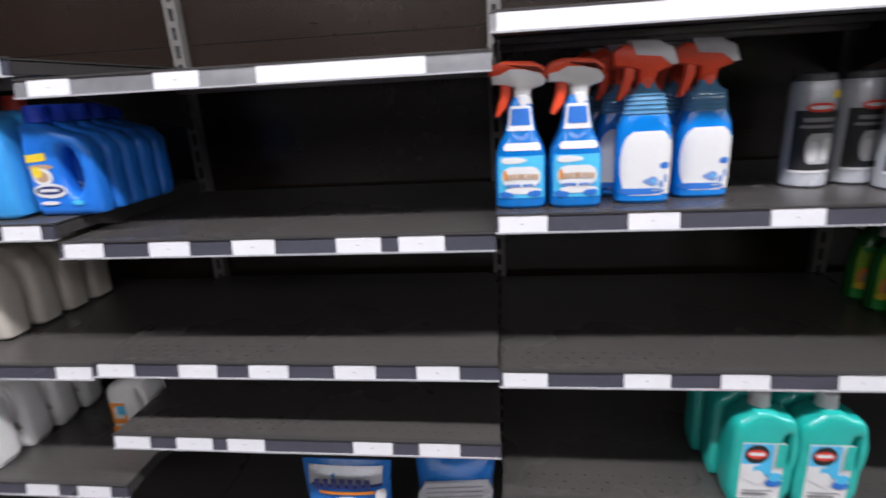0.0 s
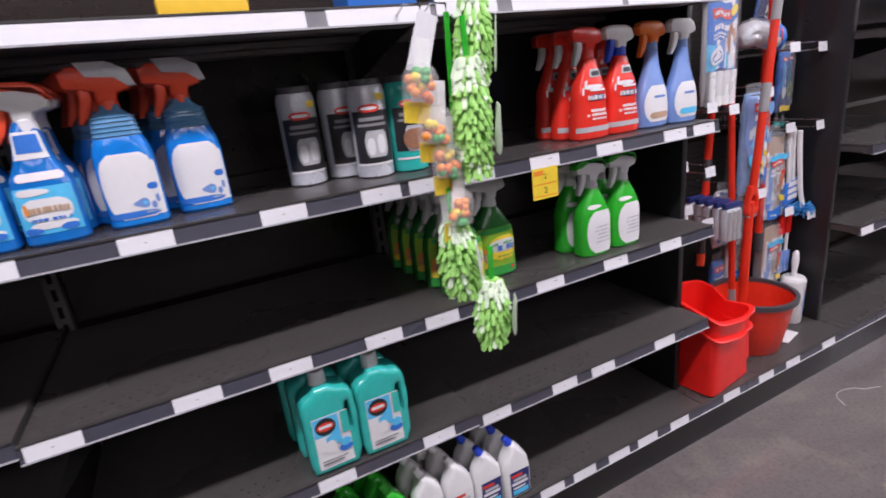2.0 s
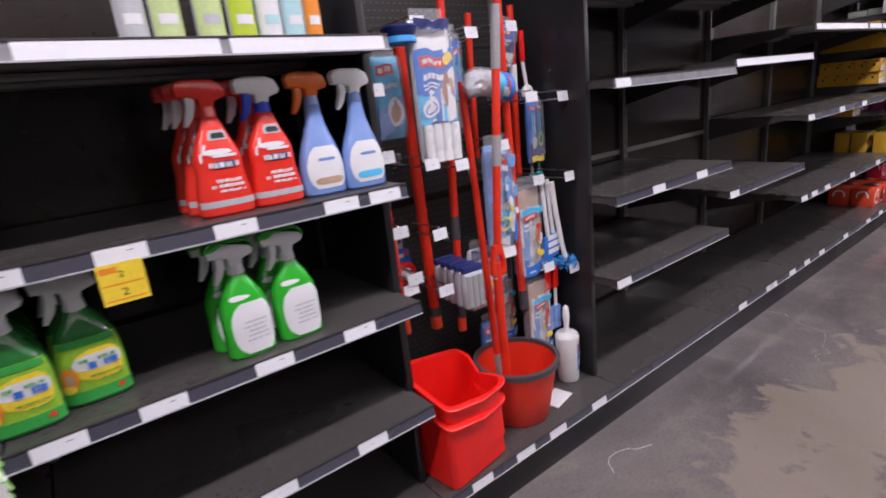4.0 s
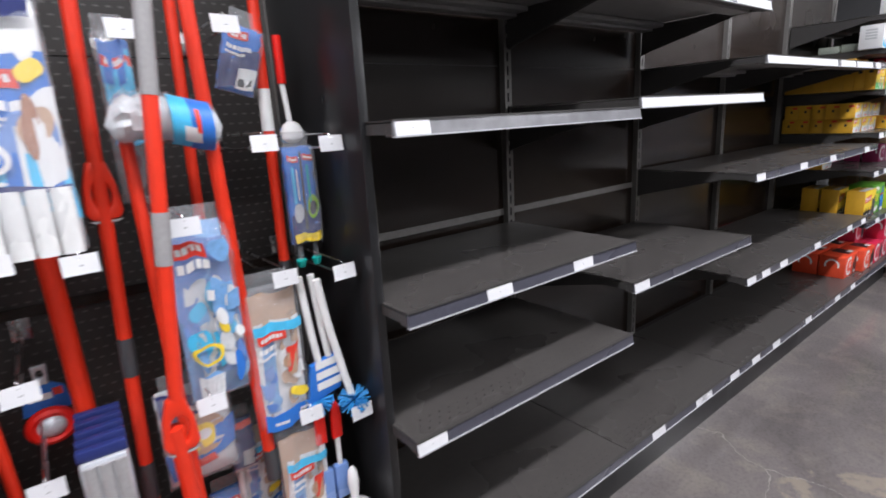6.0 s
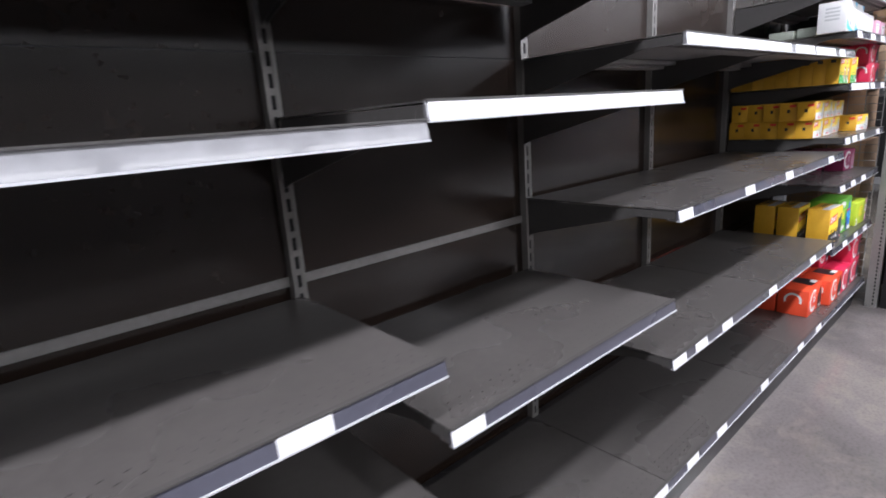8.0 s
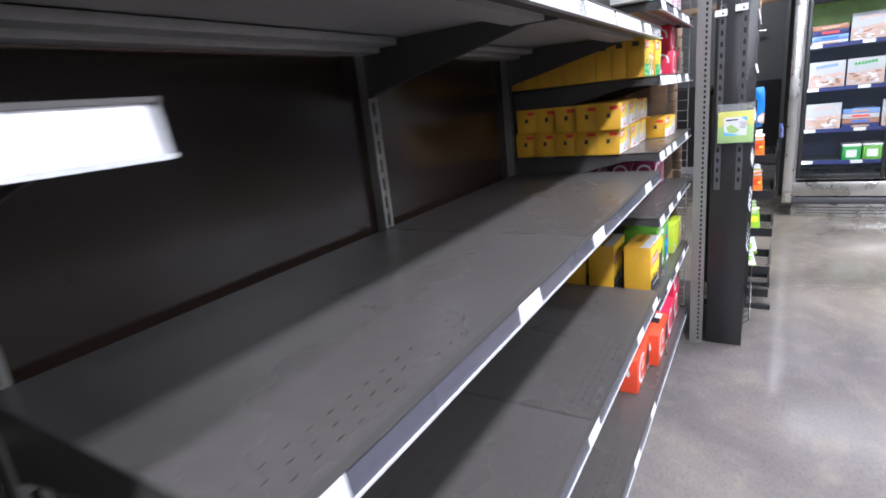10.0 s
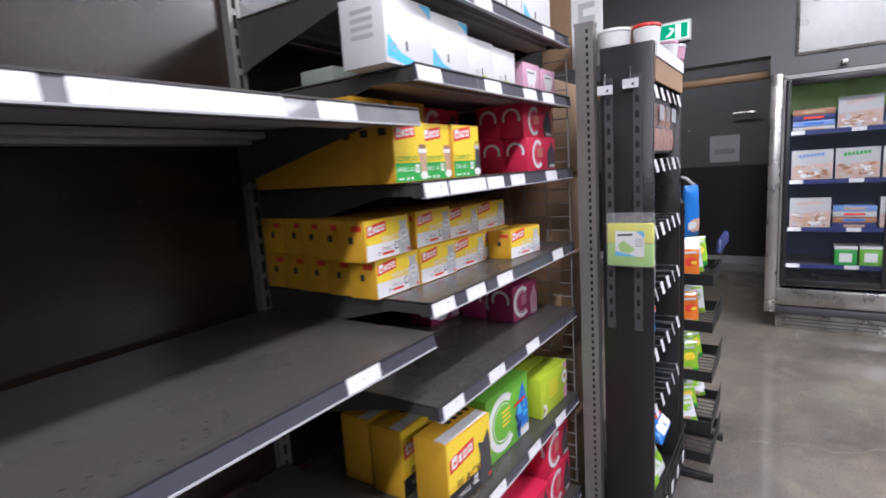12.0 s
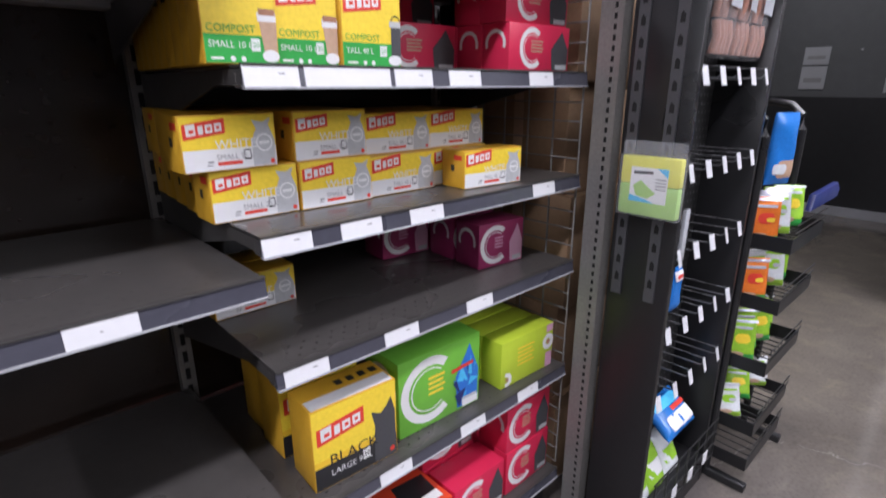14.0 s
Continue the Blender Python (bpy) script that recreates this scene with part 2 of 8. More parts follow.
GLASS = mat("door_glass", (0.05, 0.06, 0.06), 0.03, 0, 0.0, 5, 0, alpha=0.10, rvar=0.0)


def floor_material():
    m = bpy.data.materials.new("polished_concrete")
    m.use_nodes = True
    nt = m.node_tree
    b = nt.nodes["Principled BSDF"]
    co = nt.nodes.new("ShaderNodeTexCoord")

    def noise_node(scale, detail, rough=0.55, dist=0.0):
        n = nt.nodes.new("ShaderNodeTexNoise")
        for k, v in (("Scale", scale), ("Detail", detail), ("Roughness", rough), ("Distortion", dist)):
            n.inputs[k].default_value = v
        nt.links.new(co.outputs["Object"], n.inputs["Vector"])
        return n.outputs["Fac"]

    def ramp(fac, stops):
        r = nt.nodes.new("ShaderNodeValToRGB")
        while len(r.color_ramp.elements) < len(stops):
            r.color_ramp.elements.new(0.5)
        for e, (p, c) in zip(r.color_ramp.elements, stops):
            e.position, e.color = p, (*c, 1)
        nt.links.new(fac, r.inputs[0])
        return r.outputs[0]

    big, mid, fine = noise_node(0.9, 5, 0.6, 0.6), noise_node(4.5, 6, 0.65, 0.4), noise_node(70, 4)
    base = ramp(big, [(0.3, (0.088, 0.078, 0.077)), (0.52, (0.145, 0.129, 0.126)), (0.75, (0.205, 0.182, 0.166))])
    patch = ramp(mid, [(0.50, (0, 0, 0)), (0.66, (1, 1, 1))])
    mx = nt.nodes.new("ShaderNodeMix")
    mx.data_type = "RGBA"
    half = math_node(nt, "MULTIPLY", math_node(nt, "MULTIPLY", patch, big), 0.55)
    nt.links.new(half, mx.inputs[0])
    nt.links.new(base, mx.inputs[6])
    mx.inputs[7].default_value = (0.27, 0.235, 0.19, 1)
    sp = ramp(fine, [(0.34, (0.86, 0.86, 0.86)), (0.5, (1, 1, 1)), (0.72, (1.06, 1.06, 1.06))])
    mul = nt.nodes.new("ShaderNodeMix")
    mul.data_type, mul.blend_type = "RGBA", "MULTIPLY"
    mul.inputs[0].default_value = 1
    nt.links.new(mx.outputs[2], mul.inputs[6])
    nt.links.new(sp, mul.inputs[7])
    # a worn tan stain along the middle of the aisle
    xyz = nt.nodes.new("ShaderNodeSeparateXYZ")
    nt.links.new(co.outputs["Object"], xyz.inputs[0])
    ex = math_node(nt, "POWER", math_node(nt, "ABSOLUTE", math_node(nt, "DIVIDE", math_node(nt, "SUBTRACT", xyz.outputs[0], 3.3), 1.25)), 2.0)
    ey = math_node(nt, "POWER", math_node(nt, "ABSOLUTE", math_node(nt, "DIVIDE", math_node(nt, "SUBTRACT", xyz.outputs[1], 1.22), 0.34)), 2.0)
    edge = math_node(nt, "ADD", math_node(nt, "ADD", ex, ey), math_node(nt, "MULTIPLY", mid, 5.0))
    worn = ramp(math_node(nt, "MULTIPLY", edge, 0.2), [(0.58, (1, 1, 1)), (0.64, (0, 0, 0))])
    st = nt.nodes.new("ShaderNodeMix")
    st.data_type = "RGBA"
    nt.links.new(math_node(nt, "MULTIPLY", worn, 0.6), st.inputs[0])
    nt.links.new(mul.outputs[2], st.inputs[6])
    st.inputs[7].default_value = (0.275, 0.228, 0.178, 1)
    # the cross aisle has a warmer, paler finish
    far = ramp(math_node(nt, "MULTIPLY", math_node(nt, "ADD", xyz.outputs[0], math_node(nt, "MULTIPLY", big, 1.6)), 0.1), [(0.80, (0, 0, 0)), (0.92, (1, 1, 1))])
    fin = nt.nodes.new("ShaderNodeMix")
    fin.data_type, fin.blend_type = "RGBA", "MULTIPLY"
    nt.links.new(far, fin.inputs[0])
    nt.links.new(st.outputs[2], fin.inputs[6])
    fin.inputs[7].default_value = (1.10, 1.08, 0.93, 1)
    # hairline cracks
    vo = nt.nodes.new("ShaderNodeTexVoronoi")
    vo.feature = "DISTANCE_TO_EDGE"
    vo.inputs["Scale"].default_value = 0.55
    warp = nt.nodes.new("ShaderNodeTexNoise")
    warp.inputs["Scale"].default_value, warp.inputs["Detail"].default_value = 3.0, 5
    nt.links.new(co.outputs["Object"], warp.inputs["Vector"])
    av = nt.nodes.new("ShaderNodeVectorMath")
    av.operation = "MULTIPLY_ADD"
    nt.links.new(warp.outputs["Color"], av.inputs[0])
    av.inputs[1].default_value = (0.5, 0.5, 0.5)
    nt.links.new(co.outputs["Object"], av.inputs[2])
    nt.links.new(av.outputs[0], vo.inputs["Vector"])
    crack = math_node(nt, "LESS_THAN", vo.outputs["Distance"], 0.0013)
    mc = nt.nodes.new("ShaderNodeMix")
    mc.data_type = "RGBA"
    some = math_node(nt, "GREATER_THAN", noise_node(0.8, 1), 0.52)
    nt.links.new(math_node(nt, "MULTIPLY", crack, math_node(nt, "MULTIPLY", some, 0.30)), mc.inputs[0])
    nt.links.new(fin.outputs[2], mc.inputs[6])
    mc.inputs[7].default_value = (0.48, 0.45, 0.42, 1)
    nt.links.new(mc.outputs[2], b.inputs["Base Color"])
    rr = nt.nodes.new("ShaderNodeMapRange")
    rr.inputs["From Min"].default_value, rr.inputs["From Max"].default_value = 0.35, 0.65
    rr.inputs["To Min"].default_value, rr.inputs["To Max"].default_value = 0.085, 0.20
    nt.links.new(mid, rr.inputs["Value"])
    nt.links.new(rr.outputs[0], b.inputs["Roughness"])
    bp = nt.nodes.new("ShaderNodeBump")
    bp.inputs["Strength"].default_value, bp.inputs["Distance"].default_value = 0.08, 0.002
    nt.links.new(fine, bp.inputs["Height"])
    nt.links.new(bp.outputs[0], b.inputs["Normal"])
    return m


FLOOR = floor_material()


# ---- mesh helpers ----
class Mesh:
    """A bmesh that remembers which material each new face takes."""

    def __init__(self, material=None):
        self.bm, self.mats, self.cur = bmesh.new(), [], 0
        if material:
            self.use(material)

    def use(self, material):
        if material not in self.mats:
            self.mats.append(material)
        self.cur = self.mats.index(material)
        return self

    def face(self, pts):
        f = self.bm.faces.new([self.bm.verts.new(p) for p in pts])
        f.material_index = self.cur
        return f

    def box(self, x0, y0, z0, x1, y1, z1, bevel=0.0):
        v = [self.bm.verts.new(p) for p in ((x0, y0, z0), (x1, y0, z0), (x1, y1, z0), (x0, y1, z0), (x0, y0, z1), (x1, y0, z1), (x1, y1, z1), (x0, y1, z1))]
        fs = [self.bm.faces.new([v[i] for i in q]) for q in ((0, 3, 2, 1), (4, 5, 6, 7), (0, 1, 5, 4), (1, 2, 6, 5), (2, 3, 7, 6), (3, 0, 4, 7))]
        for f in fs:
            f.material_index = self.cur
        if bevel:
            es = list({e for f in fs for e in f.edges})
            r = bmesh.ops.bevel(self.bm, geom=es, offset=bevel, segments=2, affect="EDGES", profile=0.5)
            for f in r["faces"]:
                f.material_index = self.cur
        return self

    def loft(self, rings, cap=True):
        rv = [[self.bm.verts.new(p) for p in r] for r in rings]
        n = len(rv[0])
        for a, b in zip(rv, rv[1:]):
            for i in range(n):
                f = self.bm.faces.new((a[i], a[(i + 1) % n], b[(i + 1) % n], b[i]))
                f.material_index = self.cur
        if cap:
            for r in (rv[0][::-1], rv[-1]):
                self.bm.faces.new(r).material_index = self.cur
        return self

    def cyl(self, x, y, z0, z1, r0, r1=None, n=20, bevel=0.0):
        r1 = r0 if r1 is None else r1
        ring = lambda z, r: [(x + r * math.cos(2 * math.pi * i / n), y + r * math.sin(2 * math.pi * i / n), z) for i in range(n)]
        zs = [(z0, r0), (z1, r1)]
        if bevel:
            zs = [(z0, r0 - bevel), (z0 + bevel, r0), (z1 - bevel, r1), (z1, r1 - bevel)]
        return self.loft([ring(z, r) for z, r in zs])

    def tube(self, pts, r, n=8):
        pts = [Vector(p) for p in pts]
        rings = []
        for i, p in enumerate(pts):
            d = (pts[min(i + 1, len(pts) - 1)] - pts[max(i - 1, 0)]).normalized()
            a = d.cross(Vector((0, 0, 1)) if abs(d.z) < 0.9 else Vector((0, 1, 0))).normalized()
            b = d.cross(a)
            rings.append([tuple(p + r * (math.cos(2 * math.pi * k / n) * a + math.sin(2 * math.pi * k / n) * b)) for k in range(n)])
        return self.loft(rings)

    def slab(self, outline, depth, hole=None, bevel=0.004, y=0.0, n=36, seg=2):
        """An outline in x, z drawn out along y, with rounded rims and, if given, an elliptic hole (cx, cz, rx, rz) through it."""
        bm = self.bm
        if hole:
            cx, cz, rx, rz = hole

            def cast(a):
                best, dx, dz = 1e9, math.cos(a), math.sin(a)
                for (x0, z0), (x1, z1) in zip(outline, outline[1:] + outline[:1]):
                    den = dx * (z1 - z0) - dz * (x1 - x0)
                    if abs(den) < 1e-9:
                        continue
                    s = ((x0 - cx) * (z1 - z0) - (z0 - cz) * (x1 - x0)) / den
                    u = ((x0 - cx) * dz - (z0 - cz) * dx) / den
                    if s > 0 and -1e-6 <= u <= 1 + 1e-6:
                        best = min(best, s)
                return cx + dx * best, cz + dz * best

            ang = [2 * math.pi * (i + 0.5) / n for i in range(n)]
            loops = [[cast(a) for a in ang], [(cx + rx * math.cos(a), cz + rz * math.sin(a)) for a in ang]]
        else:
            loops = [outline]
        F = [[bm.verts.new((x, y - depth / 2, z)) for x, z in lp] for lp in loops]
        B = [[bm.verts.new((x, y + depth / 2, z)) for x, z in lp] for lp in loops]
        fs, m = [], len(loops[0])
        for i in range(m):
            j = (i + 1) % m
            fs.append(bm.faces.new((F[0][j], F[0][i], B[0][i], B[0][j])))
            if hole:
                fs.append(bm.faces.new((F[1][i], F[1][j], B[1][j], B[1][i])))
                fs.append(bm.faces.new((F[0][i], F[0][j], F[1][j], F[1][i])))
                fs.append(bm.faces.new((B[0][j], B[0][i], B[1][i], B[1][j])))
        if not hole:
            fs.append(bm.faces.new(F[0]))
            fs.append(bm.faces.new(B[0][::-1]))
        bmesh.ops.recalc_face_normals(bm, faces=fs)
        for f in fs:
            f.material_index = self.cur
        if bevel:
            es = [e for e in {e for f in fs for e in f.edges} if abs(e.verts[0].co.y - e.verts[1].co.y) < 1e-7 and e.calc_face_angle(0) > 0.9]
            r = bmesh.ops.bevel(bm, geom=es, offset=bevel, segments=seg, affect="EDGES", profile=0.5)
            for f in r["faces"]:
                f.material_index = self.cur
        return self

    def moved(self, m):
        bmesh.ops.transform(self.bm, matrix=m, verts=self.bm.verts)
        return self

    def text(self, words, x, z, size, y, align="LEFT", turn=None):
        cu = bpy.data.curves.new("lettering", "FONT")
        cu.body, cu.size, cu.align_x, cu.resolution_u = words, size, align, 2
        ob = bpy.data.objects.new("lettering", cu)
        me = bpy.data.meshes.new_from_object(ob)
        bpy.data.objects.remove(ob)
        vs = [self.bm.verts.new((x + v.co.x, y, z + v.co.y)) for v in me.vertices]
        for p in me.polygons:
            try:
                self.bm.faces.new([vs[i] for i in p.vertices]).material_index = self.cur
            except ValueError:
                pass
        bpy.data.meshes.remove(me)
        bpy.data.curves.remove(cu)
        return self

    def rect(self, x0, z0, x1, z1, y, skew=0.0):
        self.face([(x0, y, z0), (x1, y, z0 + skew), (x1, y, z1 + skew), (x0, y, z1)])
        return self

    def ell(self, cx, cz, rx, rz, y, n=20):
        self.face([(cx + rx * math.cos(2 * math.pi * i / n), y, cz + rz * math.sin(2 * math.pi * i / n)) for i in range(n)])
        return self

    def arc(self, cx, cz, r, w, y, a0, a1, n=18, sx=1.0):
        for i in range(n):
            p, q = radians(a0 + (a1 - a0) * i / n), radians(a0 + (a1 - a0) * (i + 1) / n)
            self.face([(cx + sx * rr * math.cos(t), y, cz + rr * math.sin(t)) for rr, t in ((r, p), (r, q), (r - w, q), (r - w, p))])
        return self

    def data(self, name, smooth=0.6):
        for f in self.bm.faces:
            f.smooth = True
        self.bm.normal_update()
        for e in self.bm.edges:
            if len(e.link_faces) != 2 or e.calc_face_angle(0) > smooth:
                e.smooth = False
        me = bpy.data.meshes.new(name)
        self.bm.to_mesh(me)
        self.bm.free()
        for m in self.mats:
            me.materials.append(m)
        return me


def part(name, m, parent, label="", at=None):
    """Links a Mesh, or mesh data that is already made, as one part under a thing or a part."""
    ob = new(name, m.data(name) if isinstance(m, Mesh) else m)
    ob.parent = parent
    if at is not None:
        ob.matrix_basis = at if isinstance(at, Matrix) else pose(*at)
    return tagged(ob, label)


def thing(name, label, category, at=(0, 0, 0), rz=0, group=""):
    e = new(name)
    e.empty_display_size = 0.05
    e.matrix_basis = pose(*at, 0, 0, rz)
    return tagged(e, label, category, group)


def structure(name, m, label, at=(0, 0, 0)):
    ob = new(name, m.data(name))
    ob.matrix_basis = pose(*at)
    return tagged(ob, label, name.split("_")[0], "", "structure")


def ring(z, hw, hd, n=2.6, cx=0.0, cy=0.0, count=24):
    out = []
    for i in range(count):
        a = 2 * math.pi * i / count
        c, s = math.cos(a), math.sin(a)
        out.append((cx + hw * math.copysign(abs(c) ** (2 / n), c), cy + hd * math.copysign(abs(s) ** (2 / n), s), z))
    return out


def sample(profile, z):
    for (z0, *a), (z1, *b) in zip(profile, profile[1:]):
        if z0 <= z <= z1:
            k = (z - z0) / max(1e-6, z1 - z0)
            return [u + (v - u) * k for u, v in zip(a, b)]
    return list(profile[-1][1:]) if z > profile[-1][0] else list(profile[0][1:])


def label_patch(m, profile, n, z0, z1, spread, off, shift=0.0, oval=0.0, rows=8, cols=10):
    """A printed label that follows the front of a lofted bottle."""
    grid = []
    for i in range(rows + 1):
        z = z0 + (z1 - z0) * i / rows
        hw, hd, cx = (sample(profile, z) + [0.0])[:3]
        t = 2 * i / rows - 1
        wide = spread * (1 - oval + oval * math.sqrt(max(0.0, 1 - (t * 0.97) ** 2)))
        line = []
        for j in range(cols + 1):
            a = -math.pi / 2 + shift + wide * (2 * j / cols - 1)
            c, s = math.cos(a), math.sin(a)
            line.append((cx + (hw + off) * math.copysign(abs(c) ** (2 / n), c), (hd + off) * math.copysign(abs(s) ** (2 / n), s), z))
        grid.append([m.bm.verts.new(p) for p in line])
    for a, b in zip(grid, grid[1:]):
        for j in range(cols):
            m.bm.faces.new((a[j], a[j + 1], b[j + 1], b[j])).material_index = m.cur

# ---- the setting ----
FRONT, BACK, PITCH = 1.833, 2.405, 0.914
structure("floor", Mesh(FLOOR).box(-7, -9, -0.1, 15, 5.2, 0), "polished grey concrete shop floor with stains and cracks")
structure("ceiling", Mesh(CEIL).box(-7, -9, 4.2, 15, 5.2, 4.3), "dark grey open shop ceiling")
structure("wall_west", Mesh(WALLGREY).box(-7.2, -9, 0, -7, 5.2, 4.2), "plain grey shop wall")
structure("wall_south", Mesh(WALLGREY).box(-7, -9.2, 0, 15, -9, 4.2), "plain grey shop wall")
structure("wall_north", Mesh(WALLGREY).box(-7, 5.2, 0, 15, 5.4, 4.2), "plain grey shop wall")
FX = 10.45
w = Mesh(WALLGREY).box(FX, 3.2, 0, FX + 0.2, 5.2, 4.2)
w.box(FX, 1.33, 2.18, FX + 0.2, 3.2, 4.2)
w.box(FX, -9, 2.02, FX + 0.2, 1.33, 4.2)
structure("wall_east", w, "grey painted shop wall with a tall doorway beside the freezers")
structure("wall_recess", Mesh(WALLREC).box(13.2, 0.9, 1.28, 13.4, 5.2, 4.2), "grey upper part of the passage's back wall")
structure("wall_recess_lower", Mesh(WALLDARK).box(13.195, 0.9, 0.1, 13.4, 5.2, 1.28), "black lower part of the passage's back wall")
structure("baseboard", Mesh(EDGE).box(13.17, 0.9, 0, 13.4, 5.2, 0.1), "pale skirting along the passage wall")
structure("wall_recess_side", Mesh(WALLREC).box(11.5, 1.13, 0, 13.2, 1.33, 4.2), "plain grey side wall of the passage")
structure("wall_outer", Mesh(WALLGREY).box(14.8, -9, 0, 15, 5.2, 4.2), "plain grey outer wall")
structure("trim_header", Mesh(CARDB).tube([(10.62, 1.34, 2.06), (10.62, 3.2, 2.06)], 0.035, 10), "tan rail under the doorway header")
structure("trim_doorpost", Mesh(STAINLESS).box(FX - 0.05, 1.245, 0.14, FX, 1.325, 2.03, 0.004), "brushed steel corner guard beside the freezer")

# a fitting for every lamp, the added fill lamps too
for lx, ly, turn, power in LAMPS:
    t = thing("unseen_ceiling_light", "white linear light out of view, added as fill past the aisle row", "ceiling light", (lx, ly, LAMP_Z), turn, "ceiling lights")
    part("housing", Mesh(WHITE).box(-1.2, -0.09, 0.02, 1.2, 0.09, 0.09, 0.01), t)
    part("diffuser", Mesh(GLOW).box(-1.17, -0.075, 0.0, 1.17, 0.075, 0.02), t)
    for sx in (-0.9, 0.9):
        part("suspension_wire", Mesh(CHROME).tube([(sx, 0, 0.09), (sx, 0, 4.2 - LAMP_Z)], 0.003, 6), t)

# unseen run added across the aisle; its mid grey sets the bounce into the bays
t = thing("opposite_bounce_shelving", "plain grey unseen run across the aisle, added to bounce light", "shelving", (0, -0.9, 0))
m = Mesh(GREYP).box(-6, -0.5, 0.1, 7.3, -0.45, 1.55)
part("back_panel", m, t)
for sz in (0.2, 0.6, 1.0, 1.4):
    part("shelf", Mesh(GREYP).box(-6, -0.45, sz, 7.3, 0, sz + 0.03), t)
part("kick_plate", Mesh(BLACK).box(-6, -0.4, 0, 7.3, -0.05, 0.2), t)

# ---- the shelving run: shared pieces ----
W = PITCH
T = 0.036          # height of a shelf's front edge


def shelf_mesh(depth, plate):
    """A folded steel sheet; origin at the front, bottom, left end. Front at y 0, back at depth."""
    path = [(depth, T - 0.002), (0.006, T - 0.002), (0.006, 0.003), (0.031, 0.003), (0.031, 0.022), (0.080, 0.022), (0.080, 0.010), (0.150, 0.010), (0.150, 0.026)]
    h = 0.0016
    left, right = [], []
    for i, (y, z) in enumerate(path):
        py, pz = path[max(i - 1, 0)]
        ny, nz = path[min(i + 1, len(path) - 1)]
        a = Vector((y - py, z - pz)).normalized() if i else Vector((ny - y, nz - z)).normalized()
        c = Vector((ny - y, nz - z)).normalized() if i < len(path) - 1 else a
        na, nc = Vector((-a.y, a.x)), Vector((-c.y, c.x))
        mit = (na + nc) / max(0.4, 1 + na.dot(nc)) * h
        left.append((y + mit.x, z + mit.y))
        right.append((y - mit.x, z - mit.y))
    m = Mesh(STEEL)
    cols = [[m.bm.verts.new((x, y, z)) for y, z in left + right[::-1]] for x in (0.002, W - 0.002)]
    n = len(cols[0])
    for i in range(n):
        m.bm.faces.new((cols[0][i], cols[1][i], cols[1][(i + 1) % n], cols[0][(i + 1) % n])).material_index = 0
    k = len(path)
    for c in cols:
        for i in range(k - 1):
            m.bm.faces.new((c[i], c[i + 1], c[n - 2 - i], c[n - 1 - i])).material_index = 0
    bmesh.ops.recalc_face_normals(m.bm, faces=m.bm.faces)
    m.use(plate)
    for f in m.bm.faces:
        if f.normal.z > 0.9 and f.calc_center_median().z > T - 0.004:
            f.material_index = m.cur
    m.use(STEEL)
    for x in (0.0022, W - 0.0042):
        m.box(x, 0.0085, 0.006, x + 0.002, 0.152, T - 0.0065)
    for y0, y1, z0 in ((depth - 0.118, depth - 0.066, 0.012), (depth - 0.064, depth - 0.008, 0.001)):
        m.box(0.014, y0, z0, W - 0.014, y1, T - 0.0062, 0.003)
    m.bm.normal_update()
    # undersides and back folds take the paler steel in place of bounced light
    m.use(BOUNCE_STEEL)
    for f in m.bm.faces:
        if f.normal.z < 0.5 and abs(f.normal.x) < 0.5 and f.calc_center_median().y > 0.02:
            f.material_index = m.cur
    return m.data("shelf")


def bracket_mesh(depth):
    m = Mesh(STEEL)
    m.slab([(0.06, 0.020), (depth * 0.5, -0.032), (depth * 0.92, -0.089), (depth - 0.004, -0.104), (depth - 0.004, 0.029), (0.06, 0.029)], 0.004, None, 0)
    return m.moved(Matrix.Rotation(radians(90), 4, "Z")).data("bracket")


def strip_mesh(width, glossy):
    """The ticket channel, leaning back a little so that its face looks up."""
    m = Mesh(glossy)
    m.face([(0, -0.0055, 0.003), (width, -0.0055, 0.003), (width, -0.0005, T - 0.002), (0, -0.0005, T - 0.002)])
    m.use(EDGE)
    m.box(0, -0.0085, 0.0, width, 0.004, 0.003)
    m.use(STEEL)
    m.box(0, -0.004, T - 0.002, width, 0.006, T + 0.0015)
    m.use(glossy)
    m.face([(0, -0.0055, 0.003), (0, -0.0005, T - 0.002), (0, 0.004, T - 0.002), (0, 0.004, 0.003)])
    m.face([(width, -0.0055, 0.003), (width, 0.004, 0.003), (width, 0.004, T - 0.002), (width, -0.0005, T - 0.002)])
    return m.data("price_strip")


TAGS = {}


